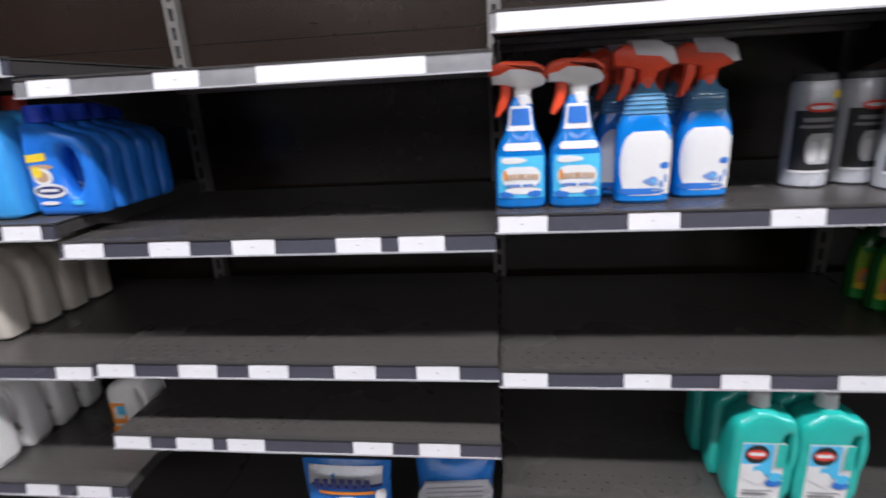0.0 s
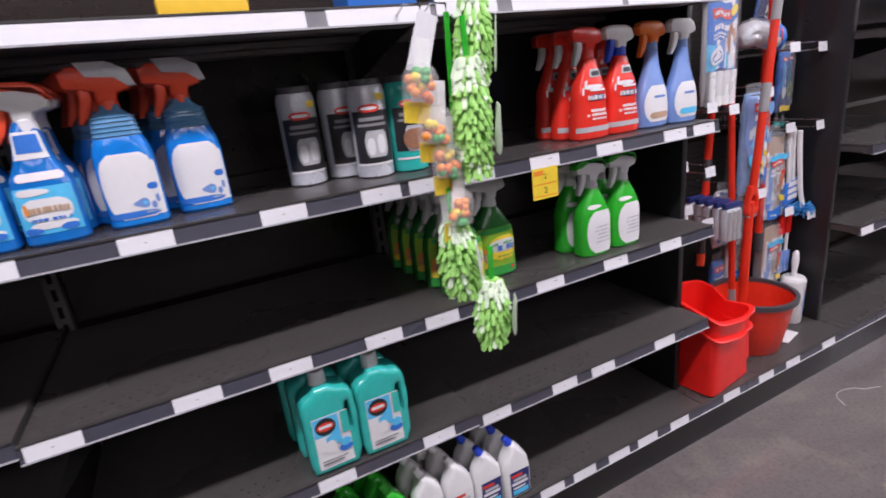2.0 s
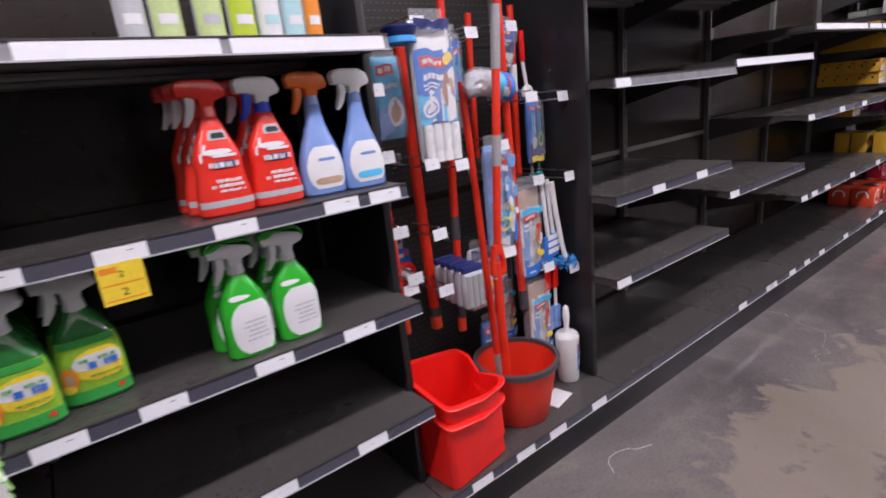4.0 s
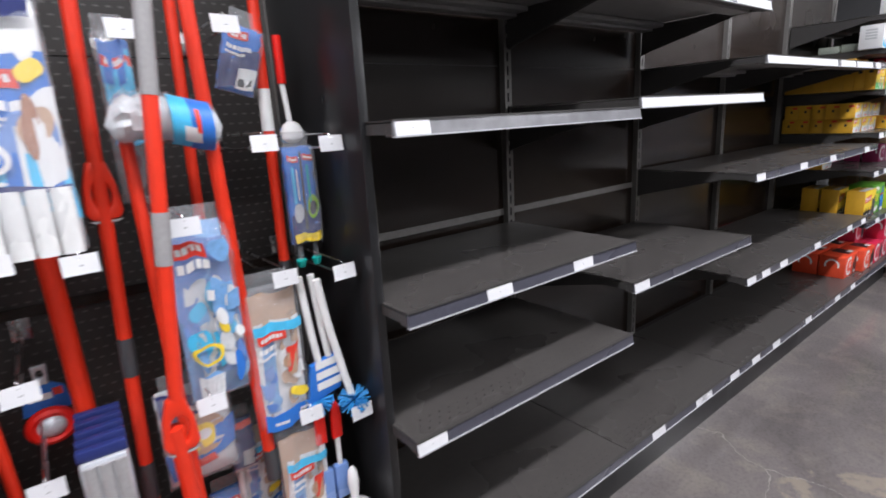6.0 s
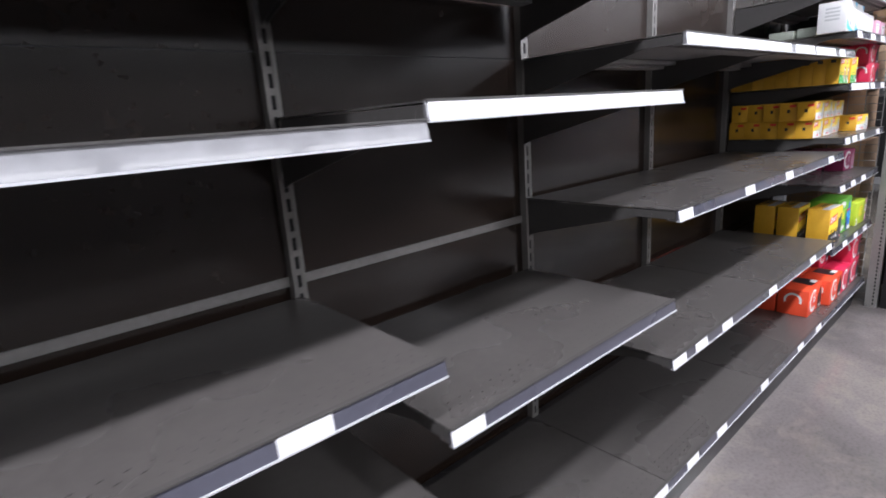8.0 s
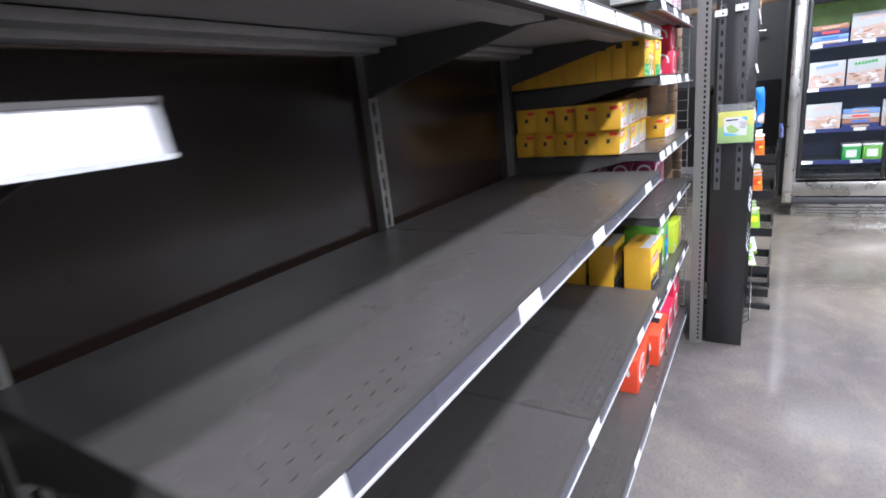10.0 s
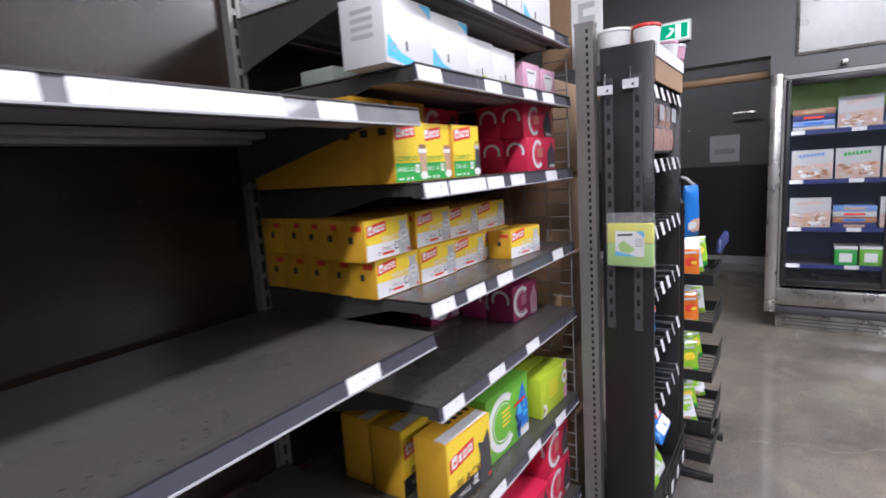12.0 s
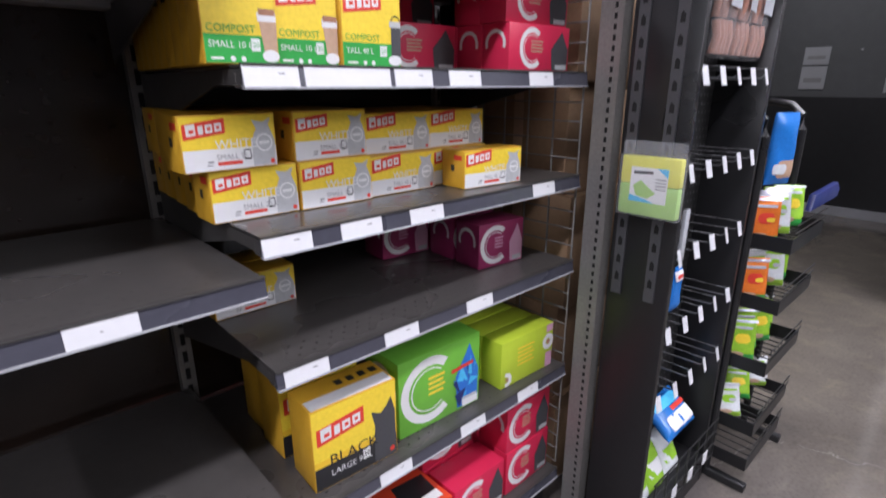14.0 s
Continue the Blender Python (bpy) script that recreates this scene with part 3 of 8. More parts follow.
def tag_mesh(width, price):
    key = (round(width, 2), price)
    if key not in TAGS:
        m = Mesh(TAG)
        q = lambda x, s: (x, -0.0066 + 0.005 * s - 0.0008, 0.003 + (T - 0.005) * s)
        m.face([q(0, 0.01), q(width, 0.01), q(width, 0.99), q(0, 0.99)])
        m.face([(0, 0, 0.004), (0, 0, T - 0.004), q(0, 0.99), q(0, 0.01)])
        if width < 0.15:
            m.use(INK)
            if price:
                k = Mesh(INK)
                k.text(price, width * 0.5, 0.009, 0.016, 0, "CENTER")
                k.moved(Matrix.Translation((0, -0.0071, 0)) @ Matrix.Rotation(radians(-8.7), 4, "X"))
                for f in k.bm.faces:
                    m.face([tuple(v.co) for v in f.verts])
                k.bm.free()
            m.use(GREYINK)
            for a, b, s in ((0.46, 0.50, 0.45),) if not price else ((0.62, 0.74, 0.6),):
                g = lambda x, s: (q(x, s)[0], q(x, s)[1] - 0.0003, q(x, s)[2])
                m.face([g(width * a, s), g(width * b, s), g(width * b, s + 0.07), g(width * a, s + 0.07)])
        TAGS[key] = m.data("price_tag")
    return TAGS[key]


DEPTH = BACK - FRONT - 0.012
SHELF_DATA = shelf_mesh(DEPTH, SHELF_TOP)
BRACKET_DATA = bracket_mesh(DEPTH)
STRIP_DATA, CLEAR_DATA = strip_mesh(W, STRIP), strip_mesh(W, CLEAR)


def upright_mesh(z0, z1):
    m = Mesh(UPRIGHT)
    hw, sw, pitch = 0.018, 0.0062, 0.05
    n = int((z1 - z0) / pitch)
    m.box(-hw, 0.004, z0, hw, 0.03, z1)
    for i in range(n):
        z = z0 + i * pitch
        for a, b in ((-hw, -sw), (sw, hw)):
            m.face([(a, 0, z), (b, 0, z), (b, 0, z + pitch), (a, 0, z + pitch)])
        m.face([(-sw, 0, z), (sw, 0, z), (sw, 0, z + 0.016), (-sw, 0, z + 0.016)])
    m.face([(-hw, 0, z0), (-hw, 0, z0 + n * pitch), (-hw, 0.004, z0 + n * pitch), (-hw, 0.004, z0)])
    m.face([(hw, 0, z0), (hw, 0.004, z0), (hw, 0.004, z0 + n * pitch), (hw, 0, z0 + n * pitch)])
    m.use(SLOT)
    for i in range(n):
        z = z0 + i * pitch
        m.face([(-sw, 0.003, z + 0.016), (sw, 0.003, z + 0.016), (sw, 0.003, z + pitch), (-sw, 0.003, z + pitch)])
    return m.data("upright")


UP_DATA = upright_mesh(0.2, 2.15)
BASE_Z = 0.17
TOP_Z = 2.15


def shelf(bay, z, tags=(), clear=False, white=(), price="", inset=0.006):
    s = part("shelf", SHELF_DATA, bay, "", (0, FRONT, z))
    part("price_strip", CLEAR_DATA if clear else STRIP_DATA, s)
    for bxx in (0.006, W - inset):
        part("bracket", BRACKET_DATA, s, "", (bxx, 0, 0))
    for i, x in enumerate(tags):
        p = price.split()[i % len(price.split())] if price else ""
        part("price_tag", tag_mesh(0.09, p), s, "", (x, 0, 0))
    # white runs: paper tickets, and glare on the plastic painted as white card
    for a, b in white:
        part("price_tag", tag_mesh(round(b - a, 2), ""), s, "long white strip of ticket paper and painted glare", (a, 0, 0))
    return s


# two uprights stand a little further along than their bays
OFFSET = {5: 0.02, 6: 0.02}


def bay(k, label, seam=False, peg=False, base_tags=(), left_post=True):
    b = thing("shelving_bay", label, "shelving", (k * PITCH, 0, 0), 0, "bays of the aisle shelving")
    xa, xb = 0.001 + OFFSET.get(k, 0.0), W - 0.001 + OFFSET.get(k + 1, 0.0)
    for z0, z1 in ((0.2, 1.02), (1.045, 1.60), (1.603, TOP_Z)):
        part("back_panel", Mesh(PEG if peg else PANEL).box(xa, BACK + 0.02, z0, xb, BACK + 0.05, z1), b)
    part("panel_seam", Mesh(SEAM if seam else PANEL).box(xa, BACK + 0.014, 1.020, xb, BACK + 0.05, 1.045), b)
    part("upright", UP_DATA, b, "", (OFFSET.get(k, 0.0), BACK - 0.008, 0))
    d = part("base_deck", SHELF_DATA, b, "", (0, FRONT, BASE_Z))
    part("price_strip", STRIP_DATA, d)
    for x in base_tags:
        part("price_tag", tag_mesh(0.09, ""), d, "", (x, 0, 0))
    part("kick_plate", Mesh(BLACK).box(0, FRONT + 0.045, 0, W, FRONT + 0.06, BASE_Z), b)
    return b


BOXES = bay(-2, "dark steel shelf bay with laundry bottles on its shelves")
shelf(BOXES, 1.506, white=((0.6, 0.90),))
shelf(BOXES, 1.181, (0.795, 0.60, 0.40))
shelf(BOXES, 0.850, (0.82, 0.55, 0.2))
shelf(BOXES, 0.518, (0.638, 0.78, 0.4))

b = bay(-1, "nearly empty dark steel shelf bay with ticketed shelf edges")
shelf(b, 1.465, (0.03, 0.29), True, ((0.49, 0.80),))
shelf(b, 1.140, (0.012, 0.204, 0.385, 0.601, 0.726))
shelf(b, 0.858, (0.012, 0.208, 0.372, 0.564, 0.742))
shelf(b, 0.667, (0.005, 0.161, 0.287, 0.585, 0.735))

b = bay(0, "dark steel shelf bay with spray cleaners and jugs", base_tags=(0.1, 0.25, 0.4, 0.7))
shelf(b, 1.525, (), True, ((0.01, 0.64), (0.68, 0.90)))
shelf(b, 1.174, (0.006, 0.241, 0.485, 0.692, 0.803))
shelf(b, 0.844, (0.008, 0.249, 0.434, 0.648, 0.80))
shelf(b, 0.525, (0.008, 0.172, 0.278, 0.481, 0.752))

b = bay(1, "dark steel shelf bay with red, blue and green spray bottles", base_tags=(0.186, 0.314, 0.46, 0.59, 0.745))
shelf(b, 1.535, (), True, ((0.0, 0.15), (0.19, 0.52), (0.54, 0.90)))
shelf(b, 1.173, (0.02, 0.215, 0.43, 0.68, 0.802), price="9")
shelf(b, 0.844, (0.036, 0.215, 0.45, 0.674), price="3 4")
shelf(b, 0.516, (0.015, 0.249, 0.397, 0.66))

PEGBAY = bay(2, "pegboard bay hung with mops, brushes and cloths", peg=True, base_tags=(0.11, 0.315, 0.487, 0.735))
for px, name in ((1.828, "side_panel"), (2.742, "side_panel")):
    lx = px - 2 * PITCH
    m = Mesh(BLACK).box(lx - 0.012, 1.945, BASE_Z + T + 0.002, lx + 0.012, BACK - 0.004, 2.1, 0.003)
    part(name, m, PEGBAY, "glossy black divider panel")
m = Mesh(UPRIGHT)
for z in (1.10, 0.47):
    m.box(W + 0.0125, 1.950, z, W + 0.0145, 1.956, z + 0.16)
part("edge_clip", m, PEGBAY, "pale plastic edge clips on the divider")

b = bay(3, "empty dark steel shelf bay with two low shelves", seam=True, base_tags=())
shelf(b, 1.382, (0.004,), True)
shelf(b, 0.958, (0.243, 0.588))
shelf(b, 0.628, (0.0,))
shelf(b, 1.760, (), True)
b = bay(4, "empty dark steel shelf bay with a long white edge strip", seam=True, base_tags=(0.16, 0.5, 0.55, 0.82))
shelf(b, 1.412, (), True, ((0.004, 0.906),))
shelf(b, 0.808, (0.0,))
shelf(b, 1.760, (), True, ((0.6, 0.9),))
b = bay(5, "empty dark steel shelf bay with wide shelves", base_tags=(0.14, 0.39, 0.85))
shelf(b, 1.562, (), True, ((0.004, 0.86),))
shelf(b, 1.078, (0.0, 0.505))
shelf(b, 0.608, (0.0, 0.16, 0.375, 0.85))
b = bay(6, "empty dark steel shelf bay next to the bag cartons", base_tags=(0.44, 0.75))
shelf(b, 1.562, (0.63, 0.27), True, ((0.004, 0.24), (0.36, 0.56)), "", 0.042)
shelf(b, 1.078, (0.02, 0.635))
shelf(b, 0.608, (0.50, 0.78))
GB = bay(7, "dark steel shelf bay full of refuse bag cartons", base_tags=())
shelf(GB, 1.855, (0.26, 0.685))
shelf(GB, 1.655, (0.003, 0.292, 0.525, 0.665))
shelf(GB, 1.410, (0.0, 0.281, 0.417, 0.671), False, ((0.1, 0.27),), "6 6 8 7")
shelf(GB, 1.144, (0.0, 0.149, 0.310, 0.706), price="6 6 6 6")
shelf(GB, 0.896, (0.014, 0.236, 0.475), price="11 6 6")
shelf(GB, 0.558, (0.209, 0.460, 0.685), price="11 8 10")
part("upright", UP_DATA, GB, "", (W, BACK, 0))

# ---- bottles and jugs ----
HEAD = [(-0.050, 0.022), (-0.054, 0.040), (-0.048, 0.050), (-0.030, 0.054), (0.016, 0.052), (0.032, 0.044), (0.040, 0.026), (0.036, 0.018), (0.016, 0.012), (0.013, 0.0), (-0.013, 0.0), (-0.014, 0.016), (-0.030, 0.021)]
COVER = [(-0.056, 0.034), (-0.056, 0.046), (-0.046, 0.055), (-0.028, 0.059), (0.018, 0.057), (0.036, 0.048), (0.044, 0.028), (0.036, 0.030), (0.022, 0.042), (-0.020, 0.044), (-0.036, 0.036)]
LEVER = [(-0.036, 0.030), (-0.020, 0.026), (-0.019, 0.006), (-0.027, -0.016), (-0.040, -0.032), (-0.047, -0.030), (-0.043, -0.016), (-0.037, 0.004)]


def spray_head(t, z, head, cover, lever, collar, turn=0, cx=0.0, size=1.13):
    at = Matrix.Translation((cx, 0, z)) @ pose(0, 0, 0, 0, 0, turn) @ Matrix.Scale(size, 4)
    part("collar", Mesh(collar).cyl(0, 0, -0.018, 0.004, 0.0165, 0.0145, 18, 0.002), t, "", at)
    part("trigger_head", Mesh(head).slab(HEAD, 0.026, None, 0.006), t, "", at)
    if cover:
        part("head_cover", Mesh(cover).slab(COVER, 0.030, None, 0.006), t, "", at)
    part("trigger", Mesh(lever).slab(LEVER, 0.016, None, 0.004), t, "", at)


def bottle_body(t, profile, material, n=3.0, name="body"):
    part(name, Mesh(material).loft([ring(z, hw, hd, n, cx[0] if cx else 0.0) for z, hw, hd, *cx in profile]), t)


GLASSCLEAN = [(0.0, 0.044, 0.026), (0.006, 0.049, 0.031), (0.08, 0.049, 0.031), (0.105, 0.047, 0.030), (0.125, 0.040, 0.026), (0.142, 0.031, 0.022), (0.165, 0.026, 0.020), (0.190, 0.023, 0.018), (0.203, 0.016, 0.015), (0.208, 0.014, 0.014)]
GLASSWIDE = [(0.0, 0.046, 0.028), (0.006, 0.051, 0.033), (0.12, 0.051, 0.033), (0.145, 0.048, 0.031), (0.165, 0.040, 0.028), (0.185, 0.037, 0.026), (0.20, 0.035, 0.025), (0.212, 0.020, 0.018), (0.222, 0.015, 0.015)]


def words(m, profile, n, z0, z1, a0, a1, count, off):
    """A line of unreadable print: small uneven blocks along the front of a bottle."""
    r = random.Random(count * 7 + int(z0 * 1000))
    step = (a1 - a0) / count
    for i in range(count):
        if r.random() < 0.12:
            continue
        lift = (z1 - z0) * r.uniform(-0.08, 0.08)
        label_patch(m, profile, n, z0 + lift, z1 + lift, step * r.uniform(0.30, 0.42), off, a0 + step * (i + 0.5), 0.0, 1, 1)


def glass_cleaner(at, rz=0):
    t = thing("spray_bottle", "blue glass cleaner bottle with a red and white trigger", "spray bottle", at, rz, "blue glass cleaner bottles")
    bottle_body(t, GLASSCLEAN, BLUEL)
    m = Mesh(PRINTCY)
    label_patch(m, GLASSCLEAN, 3, 0.022, 0.102, 0.95, 0.0008)
    for mt, z0, z1, s, sh, ov in ((PRINTW, 0.042, 0.082, 0.66, 0.0, 0.8), (PRINTW, 0.030, 0.042, 0.6, 0.1, 0.8), (PRINTB, 0.022, 0.034, 0.35, -0.5, 0.9), (PRINTB, 0.024, 0.036, 0.3, 0.4, 0.9), (PRINTW, 0.088, 0.10, 0.4, -0.3, 0.8)):
        m.use(mt)
        label_patch(m, GLASSCLEAN, 3, z0, z1, s, 0.0012 + 0.0002 * len(m.mats), sh, ov)
    m.use(PRINTTAN)
    words(m, GLASSCLEAN, 3, 0.058, 0.068, -0.50, 0.50, 9, 0.0030)
    m.use(PRINTO)
    label_patch(m, GLASSCLEAN, 3, 0.057, 0.075, 0.07, 0.0034, -0.45, 0.3)
    m.use(PRINTB)
    words(m, GLASSCLEAN, 3, 0.044, 0.049, -0.40, 0.50, 9, 0.0030)
    part("label", m, t)
    m = Mesh(PRINTW)
    label_patch(m, GLASSCLEAN, 3, 0.148, 0.193, 0.85, 0.001)
    m.use(PRINTB)
    label_patch(m, GLASSCLEAN, 3, 0.158, 0.188, 0.55, 0.0016)
    m.use(PRINTW)
    label_patch(m, GLASSCLEAN, 3, 0.112, 0.126, 0.8, 0.001, 0.1, 0.3)
    part("neck_label", m, t)
    spray_head(t, 0.208, WHITE, REDT, REDT, TRIGG, 0, 0.004, 1.10)
    return t


def wide_cleaner(at, rz=0):
    t = thing("spray_bottle", "blue cleaner bottle with a white oval label and grey trigger", "spray bottle", at, rz, "wide blue cleaner bottles")
    bottle_body(t, GLASSWIDE[:5], BLUELT, 3.4)
    bottle_body(t, GLASSWIDE[4:], CLEARBLUE, 3.4, "neck")
    m = Mesh(PRINTW)
    label_patch(m, GLASSWIDE, 3.4, 0.016, 0.136, 0.98, 0.0008, 0.05, 0.85, 14)
    label_patch(m, GLASSWIDE, 3.4, 0.018, 0.118, 0.52, 0.0009, 0.52, 0.15)
    m.use(PRINTB)
    label_patch(m, GLASSWIDE, 3.4, 0.066, 0.078, 0.25, 0.0014, 0.55, 0.6)
    label_patch(m, GLASSWIDE, 3.4, 0.018, 0.030, 0.8, 0.0014, -0.2, 0.9)
    m.use(LIGHTB)
    for z0, z1, sp, sh in ((0.034, 0.052, 0.13, 0.12), (0.040, 0.056, 0.10, 0.62), (0.030, 0.044, 0.10, 0.40)):
        label_patch(m, GLASSWIDE, 3.4, z0, z1, sp, 0.0017, sh, 0.95)
    m.use(PRINTCY)
    label_patch(m, GLASSWIDE, 3.4, 0.040, 0.047, 0.05, 0.0021, 0.14, 0.95)
    m.use(PRINTSILVER)
    words(m, GLASSWIDE, 3.4, 0.024, 0.027, 0.1, 0.6, 14, 0.0018)
    part("label", m, t)
    m = Mesh(CLEARBLUE)
    for k in range(5):
        zz = 0.168 + 0.008 * k
        hw, hd = sample(GLASSWIDE, zz)
        m.loft([ring(zz - 0.002, hw + 0.0006, hd + 0.0006, 3.4), ring(zz, hw + 0.002, hd + 0.002, 3.4), ring(zz + 0.002, hw + 0.0006, hd + 0.0006, 3.4)])
    part("ribbed_neck", m, t)
    spray_head(t, 0.226, REDT, None, REDT, REDT)
    m = Mesh(TRIGG).slab([(-0.022, 0.044), (-0.036, 0.070), (0.014, 0.069), (0.042, 0.054), (0.052, 0.026), (0.040, 0.024), (0.020, 0.040)], 0.034, None, 0.003)
    part("head_cover", m, t, "pale slanted head cover", (0, 0, 0.226))
    m = Mesh(REDT).slab([(-0.060, 0.028), (-0.063, 0.052), (-0.046, 0.063), (-0.034, 0.063), (-0.022, 0.046), (-0.030, 0.024)], 0.029, None, 0.003)
    part("nozzle", m, t, "", (0, 0, 0.226))
    return t


REDSPRAY = [(0.0, 0.055, 0.027), (0.006, 0.060, 0.032), (0.036, 0.060, 0.033), (0.066, 0.055, 0.031), (0.090, 0.051, 0.030), (0.112, 0.0515, 0.030), (0.132, 0.050, 0.029), (0.152, 0.043, 0.027), (0.172, 0.033, 0.023), (0.190, 0.026, 0.020), (0.206, 0.021, 0.018), (0.215, 0.015, 0.015)]


def red_cleaner(at, rz=0, blue=False):
    t = thing("spray_bottle", "red carpet cleaner spray bottle with a %s trigger" % ("white and blue" if blue else "red and grey"), "spray bottle", at, rz, "red spray bottles")
    bottle_body(t, REDSPRAY, REDB)
    m = Mesh(PRINTSILVER)
    label_patch(m, REDSPRAY, 3, 0.022, 0.036, 1.25, 0.0008)
    for mt, z0, z1, s, sh, ov in ((PRINTN, 0.104, 0.120, 0.40, 0.10, 0.8), (PRINTSILVER, 0.165, 0.186, 0.45, 0.15, 0.2), (PRINTK, 0.168, 0.180, 0.3, 0.15, 0.3), (PRINTW, 0.134, 0.146, 0.5, -0.1, 0.9)):
        m.use(mt)
        label_patch(m, REDSPRAY, 3, z0, z1, s, 0.001 + 0.0002 * len(m.mats), sh, ov)
    m.use(PRINTW)
    words(m, REDSPRAY, 3, 0.1065, 0.1175, -0.38, 0.58, 9, 0.0032)
    label_patch(m, REDSPRAY, 3, 0.128, 0.134, 0.42, 0.0022, 0.2, 0.6)
    label_patch(m, REDSPRAY, 3, 0.136, 0.158, 0.10, 0.0022, -0.55, 0.6)
    label_patch(m, REDSPRAY, 3, 0.120, 0.140, 0.08, 0.0022, -0.72, 0.6)
    words(m, REDSPRAY, 3, 0.074, 0.081, -0.30, 0.55, 9, 0.0018)
    words(m, REDSPRAY, 3, 0.063, 0.070, -0.42, 0.60, 11, 0.0018)
    words(m, REDSPRAY, 3, 0.053, 0.058, -0.20, 0.60, 12, 0.0018)
    part("label", m, t)
    if blue:
        spray_head(t, 0.232, WHITE, None, CAPB, CAPB)
    else:
        spray_head(t, 0.232, REDB, None, TRIGG, REDB)
    return t


FRESHENER = [(0.0, 0.050, 0.028), (0.006, 0.056, 0.033), (0.035, 0.058, 0.034), (0.070, 0.057, 0.033), (0.100, 0.051, 0.031), (0.128, 0.041, 0.027), (0.152, 0.031, 0.023), (0.178, 0.023, 0.019), (0.205, 0.019, 0.017), (0.225, 0.017, 0.016)]


def pale_freshener(at, cap, rz=0):
    t = thing("spray_bottle", "pale blue fabric freshener bottle with a %s trigger" % ("orange" if cap is ORANGE else "white"), "spray bottle", at, rz, "pale blue spray bottles")
    bottle_body(t, FRESHENER, LIGHTB, 2.4)
    m = Mesh(PRINTW)
    label_patch(m, FRESHENER, 2.4, 0.018, 0.120, 0.98, 0.0008, 0.05, 0.6)
    m.use(PRINTTAN if cap is ORANGE else PRINTCY)
    label_patch(m, FRESHENER, 2.4, 0.028, 0.045, 0.6, 0.0016, 0.05, 0.5)
    m.use(LIGHTB)
    label_patch(m, FRESHENER, 2.4, 0.085, 0.092, 0.35, 0.0016, 0.05, 0.3)
    part("label", m, t)
    spray_head(t, 0.236, cap, None, cap, LIGHTB)
    return t


GREENP = [(0.0, 0.050, 0.030), (0.006, 0.055, 0.034), (0.105, 0.055, 0.034), (0.130, 0.051, 0.032), (0.152, 0.042, 0.028), (0.172, 0.031, 0.023), (0.188, 0.022, 0.019), (0.20, 0.015, 0.015)]


def green_cleaner(at, rz=0):
    t = thing("spray_bottle", "green cleaner bottle with white oval label and grey trigger", "spray bottle", at, rz, "bright green spray bottles")
    bottle_body(t, GREENP, GREENB)
    m = Mesh(PRINTW)
    label_patch(m, GREENP, 3, 0.010, 0.132, 0.95, 0.0008, 0.25, 0.75)
    m.use(PRINTSILVER)
    for k in range(5):
        words(m, GREENP, 3, 0.040 + 0.011 * k, 0.0445 + 0.011 * k, -0.12 - 0.05 * (k % 2), 0.62, 9 + k % 3, 0.0014)
    m.use(PRINTW)
    label_patch(m, GREENP, 3, 0.140, 0.152, 0.4, 0.001, -0.3, 0.8)
    part("label", m, t)
    spray_head(t, 0.216, TRIGG, GREENB, TRIGG, TRIGG)
    return t


PLANTSPRAY = [(0.0, 0.056, 0.030), (0.006, 0.062, 0.035), (0.110, 0.061, 0.035), (0.138, 0.056, 0.032), (0.158, 0.046, 0.028), (0.176, 0.033, 0.024), (0.190, 0.023, 0.020), (0.202, 0.016, 0.016)]


def green_orange_cleaner(at, rz=0):
    t = thing("spray_bottle", "dark green plant-based cleaner bottle with an orange flower label", "spray bottle", at, rz, "dark green spray bottles")
    bottle_body(t, PLANTSPRAY, GREEND)
    m = Mesh(BAGGREEN)
    label_patch(m, PLANTSPRAY, 3, 0.010, 0.142, 1.15, 0.0008)
    for mt, z0, z1, s, sh, ov in ((PRINTG, 0.010, 0.034, 1.15, 0.0, 0.0), (PRINTY, 0.050, 0.118, 0.62, 0.25, 0.8), (PRINTW, 0.074, 0.108, 0.62, 0.22, 0.8), (PRINTO, 0.038, 0.090, 0.34, -0.62, 0.95), (PRINTTAN, 0.052, 0.076, 0.16, -0.58, 0.95), (PRINTY, 0.034, 0.052, 0.30, -0.72, 0.95), (PRINTR, 0.020, 0.030, 0.14, 0.5, 0.9), (PRINTG, 0.128, 0.142, 0.9, 0.0, 0.3)):
        m.use(mt)
        label_patch(m, PLANTSPRAY, 3, z0, z1, s, 0.001 + 0.0003 * len(m.mats), sh, ov)
    m.use(PRINTB)
    words(m, PLANTSPRAY, 3, 0.078, 0.092, -0.16, 0.60, 7, 0.0048)
    m.use(PRINTG)
    words(m, PLANTSPRAY, 3, 0.094, 0.101, -0.18, 0.55, 9, 0.0048)
    words(m, PLANTSPRAY, 3, 0.060, 0.064, -0.05, 0.62, 12, 0.0048)
    words(m, PLANTSPRAY, 3, 0.050, 0.053, 0.05, 0.62, 12, 0.0048)
    part("label", m, t)
    spray_head(t, 0.218, TRIGG, None, TRIGG, TRIGG, 0, 0.0, 1.22)
    return t


